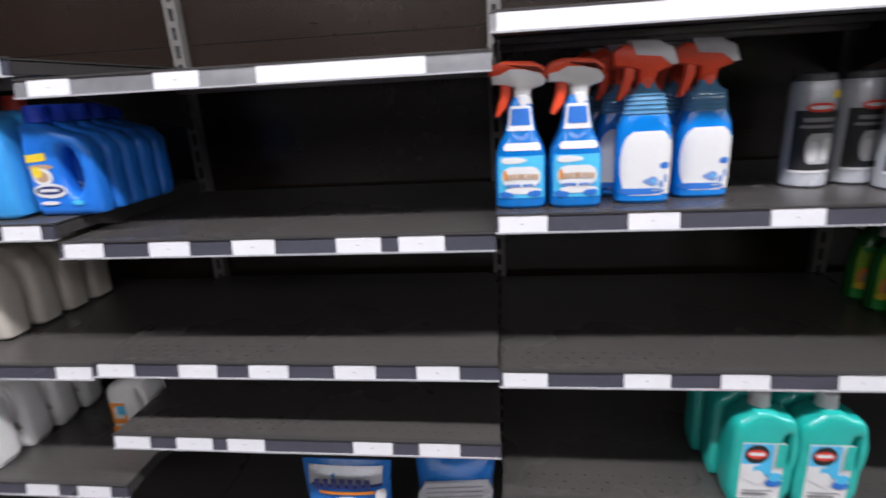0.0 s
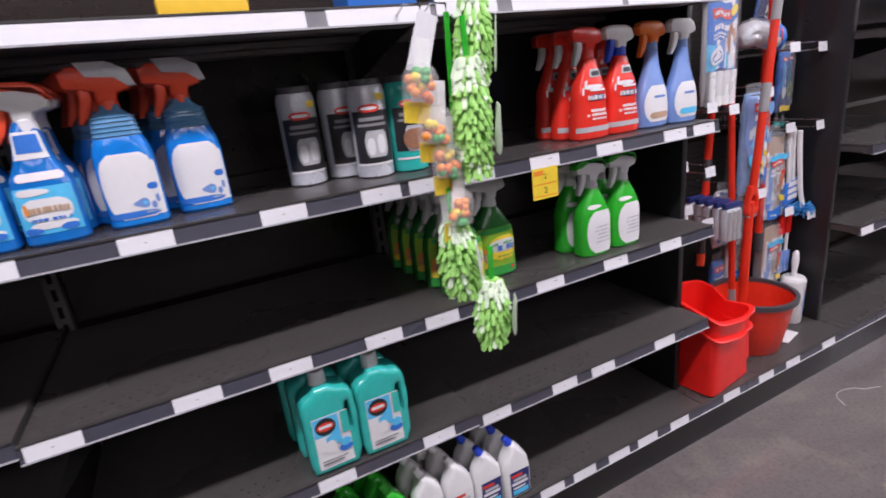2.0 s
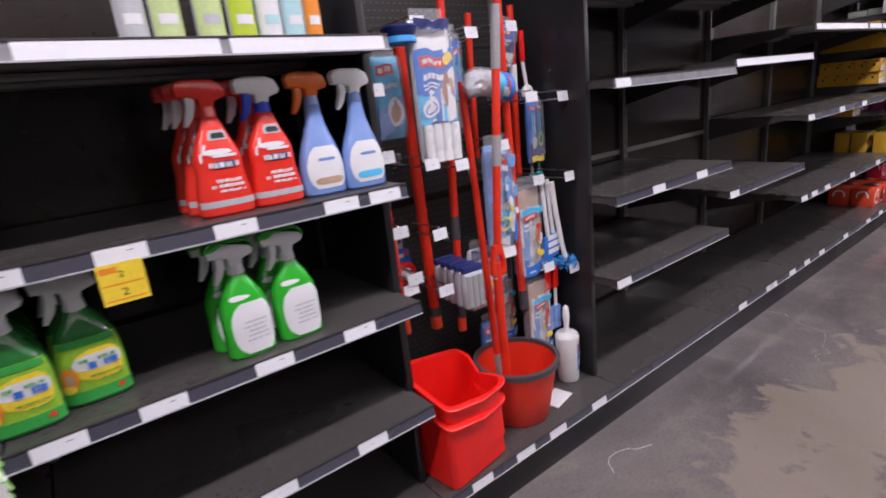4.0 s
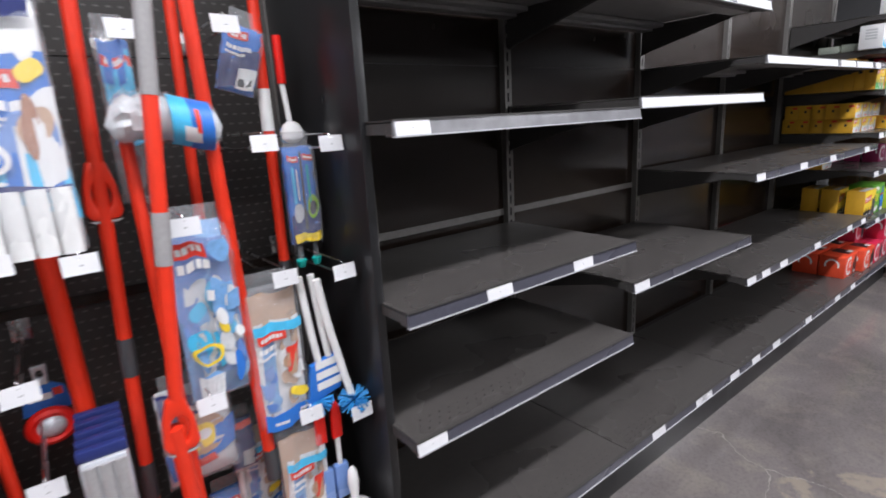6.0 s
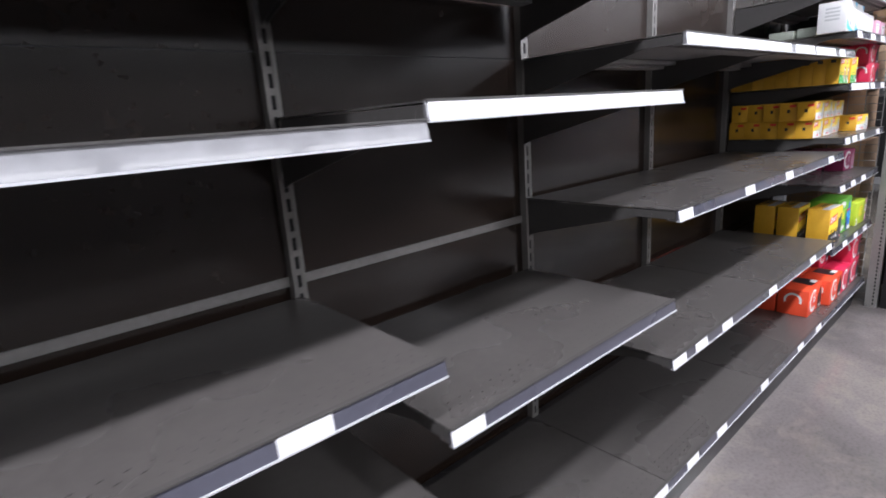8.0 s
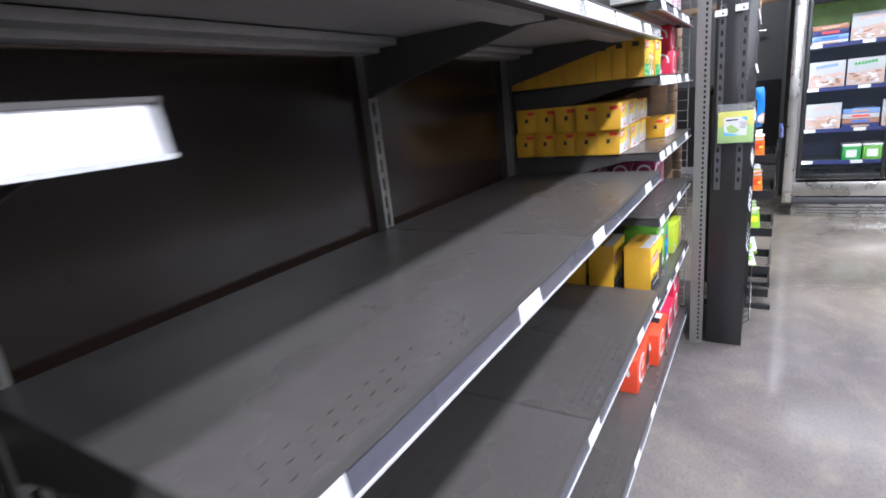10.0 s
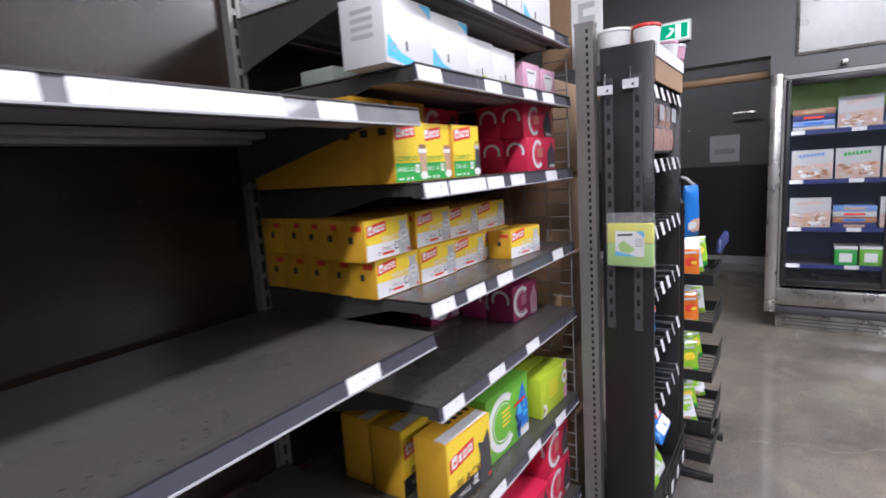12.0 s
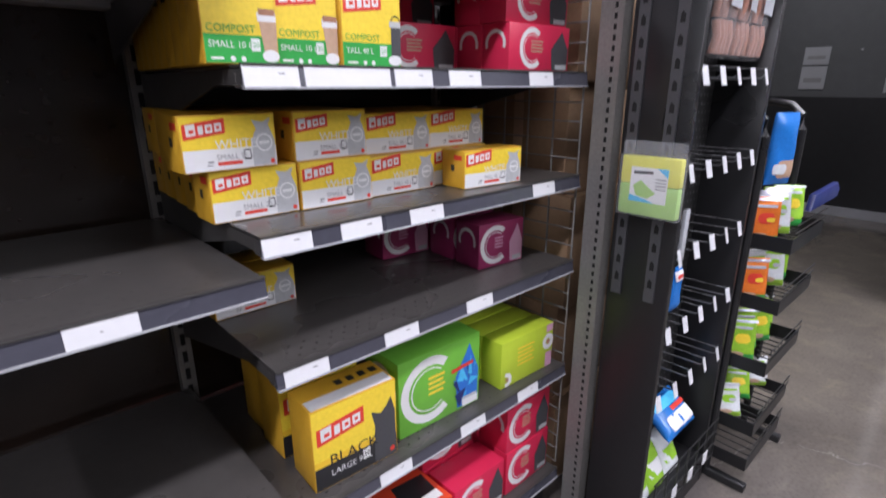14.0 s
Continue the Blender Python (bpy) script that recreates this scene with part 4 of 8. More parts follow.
def spray_can(at, teal=False):
    t = thing("cleaner_can", "%s oven cleaner can with a black label" % ("teal and black" if teal else "silver and black"), "spray can", at, 0, "cleaner cans")
    prof = [(0, 0.038, 0.038), (0.004, 0.0435, 0.0435), (0.190, 0.0435, 0.0435), (0.202, 0.041, 0.041), (0.207, 0.039, 0.039)]
    part("can", Mesh(TEAL if teal else WRAP).loft([ring(z, a, b, 2, 0, 0, 28) for z, a, b in prof]), t)
    m = Mesh(PRINTK)
    label_patch(m, prof, 2, 0.035 if not teal else 0.05, 0.152 if not teal else 0.15, 1.1, 0.0008)
    for mt, z0, z1, s, sh, ov in ((PRINTW, 0.030, 0.035, 1.1, 0, 0), (PRINTSILVER, 0.048, 0.108, 0.62, 0.1, 0.4), (PRINTW, 0.056, 0.098, 0.22, 0.35, 0.6), (PRINTW, 0.054, 0.092, 0.2, -0.2, 0.7), (GREYINK, 0.118, 0.124, 0.8, 0, 0), (GREYINK, 0.130, 0.138, 0.7, 0, 0)):
        m.use(mt)
        label_patch(m, prof, 2, z0, z1, s, 0.001 + 0.0002 * len(m.mats), sh, ov)
    if teal:
        m.use(BROWNFOOD)
        label_patch(m, prof, 2, 0.055, 0.10, 0.7, 0.004, 0.1, 0.6)
    part("label", m, t)
    m = Mesh(PRINTR)
    label_patch(m, prof, 2, 0.149, 0.166, 0.55, 0.0024, -0.1, 0.7)
    m.use(PRINTW)
    label_patch(m, prof, 2, 0.154, 0.161, 0.42, 0.0028, -0.1, 0.7)
    part("badge", m, t, "red and white badge")
    m = Mesh(PRINTY)
    label_patch(m, prof, 2, 0.174, 0.188, 0.26, 0.0012, 0.6)
    part("sticker", m, t, "small yellow sticker")
    part("cap", Mesh(DGREY).cyl(0, 0, 0.206, 0.221, 0.037, 0.036, 24, 0.002), t, "dark grey cap")
    return t


def handled_jug(at, name, label, group, body, cap, w, h, d, art, rz=0, neck=0.0, hole=(0.62, 0.62, 0.11, 0.20), cap_size=0.018, lean=0.0, square=False, soft=0.014):
    """A flat-sided jug with a grip through it and a screw cap; art is a list of (x0, z0, x1, z1, material) as parts of width and height."""
    t = thing(name, label, "bottle", at, rz, group)
    a, nk = w / 2, neck
    out = [(-a + 0.008, 0), (a - 0.008, 0), (a, 0.01), (a, h * 0.70), (a - 0.01 - lean * 0.5, h * 0.84), (a * 0.55 + nk - lean, h * 0.95), (nk + cap_size, h), (nk - cap_size, h), (-a * 0.55 + nk, h * 0.95), (-a + 0.006, h * 0.84), (-a, h * 0.72), (-a, 0.01)]
    if soft > 0.02:
        arc = [(nk + cap_size + (a - nk - cap_size) * math.sin(k * math.pi / 16), h * (0.62 + 0.35 * math.cos(k * math.pi / 16))) for k in range(8, -1, -1)]
        out = [(-a + 0.008, 0), (a - 0.008, 0), (a, 0.01)] + arc + [(nk + cap_size, h), (nk - cap_size, h), (nk - cap_size, h * 0.97)] + [(nk - cap_size - (a + nk - cap_size) * math.sin(k * math.pi / 12), h * (0.72 + 0.25 * math.cos(k * math.pi / 12))) for k in range(1, 7)] + [(-a, 0.01)]
    if square:
        out = [(-a + 0.012, 0), (a - 0.012, 0), (a - 0.003, 0.004), (a, 0.014), (a, h * 0.80), (a - 0.004, h * 0.87), (a - 0.016, h * 0.925), (a - 0.034, h * 0.95), (nk + cap_size, h * 0.96), (nk + cap_size - 0.002, h), (nk - cap_size + 0.002, h), (nk - cap_size, h * 0.96), (-a + 0.034, h * 0.95), (-a + 0.016, h * 0.925), (-a + 0.004, h * 0.87), (-a, h * 0.80), (-a, 0.014), (-a + 0.003, 0.004)]
    hx, hz, rx, rz_ = hole
    part("body", Mesh(body).slab(out, d, (-a + hx * w, hz * h, rx * w, rz_ * h), soft, 0, 44, 3 if soft < 0.02 else 5), t)
    m = Mesh()
    for i, (x0, z0, x1, z1, mt, *form) in enumerate(art):
        m.use(mt)
        y = -d / 2 - 0.0006 - 0.0003 * i
        if form == ["o"]:
            m.ell(-a + (x0 + x1) / 2 * w, (z0 + z1) / 2 * h, (x1 - x0) / 2 * w, (z1 - z0) / 2 * h, y)
        else:
            m.rect(-a + x0 * w, z0 * h, -a + x1 * w, z1 * h, y, form[0] if form else 0)
    if art:
        part("label", m, t)
    part("cap", Mesh(cap).cyl(nk, 0, h - 0.004, h + 0.032, cap_size, cap_size * 0.92, 20, 0.002), t, "screw cap")
    return t


TEALART = [(0.14, 0.08, 0.80, 0.69, PRINTW), (0.15, 0.46, 0.62, 0.68, PRINTCY), (0.18, 0.47, 0.56, 0.67, PRINTK, "o"), (0.21, 0.52, 0.53, 0.62, PRINTR, "o"), (0.25, 0.555, 0.49, 0.59, PRINTW), (0.16, 0.28, 0.44, 0.46, PRINTW, "o"), (0.34, 0.30, 0.62, 0.44, PRINTCY, 0.012), (0.30, 0.24, 0.52, 0.40, PRINTW, "o"), (0.54, 0.22, 0.80, 0.31, PRINTB, "o"), (0.58, 0.28, 0.79, 0.38, PRINTCY, "o"), (0.20, 0.13, 0.60, 0.15, GREYINK), (0.20, 0.17, 0.68, 0.185, GREYINK), (0.66, 0.44, 0.80, 0.69, TEAL)]
first = handled_jug((0.540, 1.874, 0.561), "cleaner_jug", "teal floor cleaner jug with a white and blue label", "teal cleaner jugs", TEAL, TRIGG, 0.126, 0.225, 0.075, TEALART, 0, -0.008, (0.83, 0.60, 0.045, 0.15), 0.02, 0.0, True)
for x, y in ((0.668, 1.872), (0.530, 1.955), (0.658, 1.96), (0.520, 2.035)):
    copy_thing(first, pose(x, y, 0.561))

first = glass_cleaner((0.050, 1.905, 1.21))
for x, y in ((0.154, 1.903), (0.055, 1.975), (0.158, 1.972)):
    copy_thing(first, pose(x, y, 1.21))
first = wide_cleaner((0.282, 1.925, 1.21))
for x, y in ((0.402, 1.962), (0.255, 2.0), (0.372, 2.035), (0.235, 2.075), (0.352, 2.105)):
    copy_thing(first, pose(x, y, 1.21))
first = spray_can((0.635, 2.035, 1.21))
copy_thing(first, pose(0.735, 2.053, 1.21, 0, 0, 12))
copy_thing(first, pose(0.783, 1.972, 1.21, 0, 0, -10))
spray_can((0.873, 1.968, 1.21), True)

first = red_cleaner((1.405, 1.925, 1.209))
for x, y in ((1.395, 1.99), (1.388, 2.055)):
    copy_thing(first, pose(x, y, 1.209))
copy_thing(first, pose(1.515, 2.0, 1.209))
red_cleaner((1.528, 1.932, 1.209), 0, True)
pale_freshener((1.648, 1.928, 1.209), ORANGE)
pale_freshener((1.758, 1.915, 1.209), WHITE)
first = green_cleaner((1.385, 1.90, 0.88))
for x, y in ((1.508, 1.905), (1.370, 1.97), (1.488, 1.975)):
    copy_thing(first, pose(x, y, 0.88))
first = green_orange_cleaner((1.078, 1.955, 0.88))
for x, y in ((0.958, 1.92), (0.950, 1.992), (0.944, 2.064), (0.938, 2.136), (0.932, 2.208), (1.070, 2.03)):
    copy_thing(first, pose(x, y, 0.88))

# laundry bottles on the far left bay
SOFTART = [(0.06, 0.50, 0.44, 0.56, PRINTTAN, "o"), (0.06, 0.58, 0.36, 0.66, PRINTY, 0.004), (0.10, 0.34, 0.40, 0.52, PRINTW, "o"), (0.14, 0.37, 0.34, 0.49, PRINTTAN, "o"), (0.10, 0.42, 0.26, 0.54, PRINTY, "o"), (0.06, 0.20, 0.56, 0.36, PRINTW, "o"), (0.09, 0.24, 0.52, 0.33, PRINTN, "o"), (0.16, 0.27, 0.44, 0.30, PRINTW), (0.12, 0.13, 0.42, 0.17, PRINTW, "o"), (0.60, 0.12, 0.78, 0.18, PRINTCY, "o")]
first = handled_jug((-0.932, 1.925, 1.217), "softener_bottle", "bright blue fabric softener bottle with a blue cap", "blue softener bottles", SOFTB, CAPB, 0.158, 0.205, 0.050, SOFTART, 0, -0.040, (0.66, 0.47, 0.15, 0.26), 0.024, 0.030)
for i in range(1, 5):
    copy_thing(first, pose(-0.932 + 0.002 * i, 1.925 + 0.053 * i, 1.217))
first = handled_jug((-1.10, 1.915, 1.217), "softener_bottle", "light blue laundry bottle with a red cap", "light blue laundry bottles", SOFTL, PRINTR, 0.15, 0.23, 0.085, [(0.10, 0.2, 0.55, 0.6, PRINTW), (0.14, 0.25, 0.5, 0.5, PRINTR)], 0, 0.0, (0.70, 0.55, 0.10, 0.2), 0.024)
copy_thing(first, pose(-1.10, 2.01, 1.217))
copy_thing(first, pose(-1.30, 1.93, 1.217))
first = handled_jug((-1.305, 1.98, 0.886), "detergent_jug", "off-white laundry jug with a moulded grip", "off-white jugs", OFFWHITE, OFFWHITE, 0.145, 0.225, 0.085, [], 0, -0.030, (0.68, 0.56, 0.11, 0.22), 0.022, 0.012, False, 0.024)
for i in range(1, 4):
    copy_thing(first, pose(-1.30 + 0.006 * i, 1.98 + 0.092 * i, 0.886))
first = handled_jug((-1.36, 1.90, 0.554), "detergent_jug", "white laundry jug with a small printed mark", "white jugs", WHITE, WHITE, 0.145, 0.22, 0.085, [(0.62, 0.3, 0.9, 0.36, GREYP), (0.66, 0.36, 0.86, 0.40, PRINTTAN)], 0, -0.030, (0.68, 0.66, 0.11, 0.17), 0.022, 0.012, False, 0.024)
for i in range(1, 4):
    copy_thing(first, pose(-1.355 + 0.006 * i, 1.90 + 0.092 * i, 0.554))
handled_jug((-1.0, 2.03, 0.554), "detergent_jug", "white stain remover bottle with an orange and blue mark", "white jugs", WHITE, WHITE, 0.13, 0.20, 0.075, [(0.08, 0.30, 0.42, 0.62, PRINTO), (0.15, 0.38, 0.36, 0.55, PRINTW), (0.22, 0.44, 0.42, 0.58, PRINTCY), (0.05, 0.12, 0.36, 0.26, PRINTO)], 0, 0.02, (0.74, 0.62, 0.10, 0.2), 0.02, 0.0, False, 0.018)


def toilet_cleaner(at, capm, rz=0, dark=True, body=WHITE):
    t = thing("toilet_cleaner_bottle", "%s angled-neck cleaner bottle with a %s" % ("green" if body is GREENB else "white", "dark blue label" if dark else "white label"), "bottle", at, rz, "angled-neck cleaner bottles")
    out = [(-0.040, 0.0), (0.040, 0.0), (0.045, 0.008), (0.045, 0.095), (0.038, 0.135), (0.020, 0.165), (-0.002, 0.190), (-0.018, 0.182), (-0.022, 0.165), (-0.034, 0.150), (-0.044, 0.120), (-0.045, 0.008)]
    part("body", Mesh(body).slab(out, 0.052, None, 0.014, 0, 36, 3), t)
    m = Mesh(PRINTN if dark else PRINTW)
    y = -0.0268
    m.rect(-0.030, 0.015, 0.036, 0.100, y)
    for i, (mt, x0, z0, x1, z1) in enumerate(((PRINTR, -0.026, 0.080, 0.012, 0.090), (PRINTW, -0.026, 0.052, 0.030, 0.062), (PRINTSILVER, -0.020, 0.066, 0.026, 0.076), (PRINTCY, -0.024, 0.020, 0.030, 0.036), (PRINTW, -0.022, 0.040, 0.020, 0.046))):
        m.use(mt)
        m.rect(x0, z0, x1, z1, y - 0.0003 * (i + 1))
    part("label", m, t)
    at2 = Matrix.Translation((-0.012, 0, 0.184)) @ pose(0, 0, 0, 0, -28, 0)
    part("cap", Mesh(capm).cyl(0, 0, 0, 0.030, 0.013, 0.009, 16, 0.002), t, "", at2)
    return t


first = toilet_cleaner((1.035, 1.868, 0.207), CAPB)
for x, y in ((0.945, 1.88), (1.025, 1.94), (0.93, 1.955), (1.02, 2.01)):
    copy_thing(first, pose(x, y, 0.207))
first = toilet_cleaner((0.855, 1.89, 0.207), WHITE, 0, False)
for x, y in ((0.765, 1.90), (0.84, 1.965), (0.75, 1.975), (0.83, 2.04)):
    copy_thing(first, pose(x, y, 0.207))
first = toilet_cleaner((0.665, 1.90, 0.207), GREENB, 0, False, GREENB)
for x, y in ((0.57, 1.905), (0.65, 1.975), (0.56, 1.98), (0.64, 2.05)):
    copy_thing(first, pose(x, y, 0.207))


def pouch(name, label, category, at, w, h, d, mats, art, rz=0, rx=0, group="", seal=0.02):
    """A filled film pouch: pillow shape with crimped seals top and bottom."""
    t = thing(name, label, category, at, rz, group)
    if rx:
        t.matrix_basis = pose(*at, rx, 0, rz)
    rings = []
    for i in range(13):
        k = i / 12
        z = k * h
        f = min(1.0, min(z, h - z) / (h * 0.18)) if h else 1
        rings.append([(x * (1 - 0.05 * f) + 0.003 * math.sin(9 * z + x * 40), y * (1 + 0.12 * math.sin(x * 60 + z * 50)), zz) for x, y, zz in ring(z, w / 2, 0.002 + d / 2 * math.sqrt(f), 2.4, 0, 0, 28)])
    part("bag", Mesh(mats).loft(rings), t)
    if art:
        m = Mesh()
        prof = [(i / 12 * h, w / 2 * (1 - 0.05 * min(1.0, min(i / 12 * h, h - i / 12 * h) / (h * 0.18))), 0.002 + d / 2 * math.sqrt(min(1.0, min(i / 12 * h, h - i / 12 * h) / (h * 0.18)))) for i in range(13)]
        for i, (z0, z1, s, sh, ov, mt) in enumerate(art):
            m.use(mt)
            label_patch(m, prof, 2.4, z0 * h, z1 * h, s, 0.0022 + 0.0008 * i, sh, ov, 10, 12)
        part("print", m, t)
    return t


t = pouch("tablet_bag", "blue dishwasher tablet bag with white and red print", "bag", (-0.390, 1.935, 0.207), 0.225, 0.36, 0.07, BAGBLUE, [(0.84, 0.97, 0.95, 0, 0.0, WRAP), (0.84, 0.86, 0.9, 0.05, 0.0, PRINTN), (0.79, 0.815, 0.62, 0.05, 0.0, PRINTO), (0.62, 0.775, 0.30, 0.05, 0.9, PRINTW), (0.65, 0.745, 0.17, 0.05, 0.9, PRINTR), (0.62, 0.66, 0.28, -0.55, 0.8, PRINTW), (0.42, 0.60, 0.9, 0.05, 0.8, PRINTSILVER), (0.50, 0.62, 0.4, 0.2, 0.7, PRINTCY), (0.72, 0.83, 0.18, 0.85, 0.5, PRINTW)])
m = Mesh(PRINTN)
for k in range(7):
    m.rect(-0.070 + 0.021 * k, 0.307, -0.056 + 0.021 * k, 0.338, -0.0475)
part("lettering", m, t, "navy block print")
t = pouch("tablet_bag", "dark blue dishwasher bag with a silver patch painted as film glare", "bag", (-0.120, 1.985, 0.207), 0.20, 0.33, 0.08, BAGBLUE, [(0.62, 0.68, 1.1, 0, 0.0, PRINTCY), (0.50, 0.62, 1.1, 0, 0.0, PRINTN)])
part("folded_flap", Mesh(WRAP).slab([(-0.095, 0.215), (0.088, 0.235), (0.098, 0.275), (0.086, 0.305), (-0.075, 0.292), (-0.092, 0.262)], 0.012, None, 0.004, -0.046), t, "crumpled silver flap")
m = Mesh(GREYINK)
for k in range(4):
    m.rect(-0.070, 0.235 + 0.014 * k, 0.072, 0.239 + 0.014 * k, -0.0526, 0.012)
part("lettering", m, t, "grey lines of print")

# things on the top shelves
t = thing("carton", "low yellow carton on the top shelf", "carton", (0.48, 1.98, 1.561))
part("body", Mesh(YELLOW).box(-0.08, -0.05, 0, 0.08, 0.05, 0.05, 0.002), t)
t = thing("carton", "low blue and white carton on the top shelf", "carton", (0.84, 1.98, 1.571))
m = Mesh(PRINTB).box(-0.08, -0.05, 0, 0.08, 0.05, 0.06, 0.002)
part("body", m, t)
m = Mesh(PRINTW)
m.rect(-0.07, 0.03, 0.07, 0.045, -0.0506)
part("print", m, t)
for i, (x, w2, c1, c2) in enumerate(((1.31, 0.028, PRINTSILVER, PRINTW), (1.375, 0.03, PALELIME, PRINTW), (1.46, 0.03, PALELIME, PRINTSILVER), (1.53, 0.03, LIMEBOX, PRINTW), (1.592, 0.028, PRINTW, PALETEAL), (1.650, 0.026, PALETEAL, PRINTW), (1.70, 0.022, PRINTO, PRINTW))):
    t = thing("freshener_can", "slim air freshener can with a bright printed label", "spray can", (x, 1.96, 1.571), 0, "air freshener cans")
    part("can", Mesh(c2).cyl(0, 0, 0, 0.17, w2, w2, 22, 0.003), t)
    prof = [(0, w2, w2), (0.17, w2, w2)]
    m = Mesh(c1)
    label_patch(m, prof, 2, 0.015, 0.12, 1.2, 0.0008)
    m.use(c2)
    label_patch(m, prof, 2, 0.04, 0.06, 0.6, 0.0014)
    part("label", m, t)
    part("cap", Mesh(WHITE).cyl(0, 0, 0.17, 0.20, w2 * 0.85, w2 * 0.8, 20, 0.003), t)

# ---- hanging strips at the middle of the run ----
t = thing("sale_tag", "yellow sale ticket hanging from the shelf edge", "price ticket", (1.125, 1.818, 1.10))
m = Mesh(PRINTY).box(0, -0.0004, 0, 0.078, 0.0004, 0.078)
part("card", m, t)
m = Mesh(PRINTO)
m.rect(0.004, 0.036, 0.074, 0.039, -0.0008)
m.rect(0.004, 0.006, 0.074, 0.009, -0.0008)
m.rect(0.004, 0.060, 0.034, 0.072, -0.0008)
m.use(INK).text("2", 0.039, 0.014, 0.022, -0.0009, "CENTER")
m.text("2", 0.039, 0.050, 0.018, -0.0009, "CENTER")
part("print", m, t)


def duster(at, length, w, seed, rz=0, lean=0.0):
    """A lime microfibre duster: a handle and a body covered in soft drooping fingers, with highlights painted as paler
    fingers, most of them towards its top.
    """
    rnd = random.Random(seed)
    t = thing("microfibre_duster", "lime green microfibre duster with a white card, hanging on a strip", "duster", at, rz, "microfibre dusters")
    t.matrix_basis = pose(*at, 0, lean, rz)
    part("handle", Mesh(GREENB).tube([(0, 0, length + 0.07), (0, 0, length * 0.5)], 0.006, 8), t, "green plastic handle")
    m, pale = Mesh(LIME), Mesh(LIMELIT)
    m.loft([ring(k / 8 * length, w * 0.30 * (0.35 + math.sin(math.pi * (0.08 + 0.84 * k / 8))), 0.016, 2, 0, 0, 12) for k in range(9)])
    rows = int(length / 0.0125)
    for i in range(rows):
        z = length * (i + 0.7) / rows
        wz = w * (0.45 + 0.55 * math.sin(math.pi * (0.10 + 0.80 * z / length)))
        for j in range(13):
            a = 2 * math.pi * (j + 0.5 * (i % 2) + rnd.uniform(-0.3, 0.3)) / 13
            dx, dy = math.cos(a), math.sin(a) * 0.75
            p = Vector((dx * wz * 0.24, dy * wz * 0.22, z))
            reach = wz * rnd.uniform(0.24, 0.34)
            tip = p + Vector((dx * reach, dy * reach, -0.010 - 0.012 * rnd.random()))
            mid = (p + tip) / 2 + Vector((dx * 0.003, dy * 0.003, 0.005))
            top = z > length * 0.78
            mesh = pale if rnd.random() < (0.80 if top else 0.14) else m
            r = rnd.uniform(0.0050, 0.0064)
            d = (tip - p).normalized()
            u = d.cross(Vector((0, 0, 1))).normalized()
            v = d.cross(u)
            mesh.loft([[tuple(c + k * (math.cos(g) * u + math.sin(g) * v)) for g in [math.pi * q / 3 for q in range(6)]] for c, k in ((p, r * 0.8), (mid, r), (tip, r * 0.95), (tip + d * r * 0.8, r * 0.45))])
    tagged(part("fringe", m, t, "soft lime microfibre"), kind="stuff")
    tagged(part("fringe", pale, t, "lime microfibre with highlights painted pale"), kind="stuff")
    c = Mesh(WHITE)
    c.slab([(-0.012, 0.0), (0.012, 0.0), (0.021, 0.012), (0.023, 0.030), (0.016, 0.060), (0.010, 0.10), (-0.010, 0.10), (-0.016, 0.060), (-0.023, 0.030), (-0.021, 0.012)], 0.001, None, 0)
    c.use(PRINTY)
    c.ell(0, 0.022, 0.011, 0.010, -0.0012)
    c.use(PRINTSILVER)
    for k in range(3):
        c.rect(-0.008, 0.058 + 0.01 * k, 0.006, 0.060 + 0.01 * k, -0.0012)
    part("card", c, t, "white header card with a yellow flower", Matrix.Translation((w * 0.42, -0.030, length * 0.16)) @ pose(0, 0, 0, 0, -16, 62))
    return t


duster((0.916, 1.705, 1.390), 0.180, 0.070, 1, 0, 4)
duster((0.895, 1.685, 1.225), 0.222, 0.078, 2, 12, -1)
duster((0.844, 1.695, 0.978), 0.158, 0.082, 3, -8, -4)
duster((0.890, 1.672, 0.852), 0.148, 0.078, 4, 6, 3)
t = thing("clip_strip", "white hanging clip strip hooked on the top shelf edge", "display strip", (0.80, 1.715, 1.10))
part("strip", Mesh(WHITE).slab([(0.020, 0), (0.034, 0), (0.028, 0.43), (0.014, 0.43)], 0.0015, None, 0), t)
part("header_card", Mesh(TAG).slab([(-0.022, 0.335), (0.022, 0.322), (0.054, 0.420), (0.016, 0.436)], 0.001, None, 0, -0.003), t, "white header card")
part("hook", Mesh(CHROME).tube([(0.020, 0.0, 0.42), (0.022, 0.0, 0.445), (0.022, 0.07, 0.455), (0.022, 0.112, 0.44)], 0.002, 6), t)
t = thing("clip_strip", "second hanging strip for the dusters", "display strip", (0.86, 1.725, 0.95))
part("strip", Mesh(GREENB).slab([(-0.006, 0), (0.006, 0), (0.026, 0.58), (0.014, 0.58)], 0.0015, None, 0), t)
part("hook", Mesh(CHROME).tube([(0.02, 0.0, 0.57), (0.02, 0.0, 0.595), (0.02, 0.06, 0.605), (0.02, 0.10, 0.59)], 0.002, 6), t)
rnd = random.Random(5)
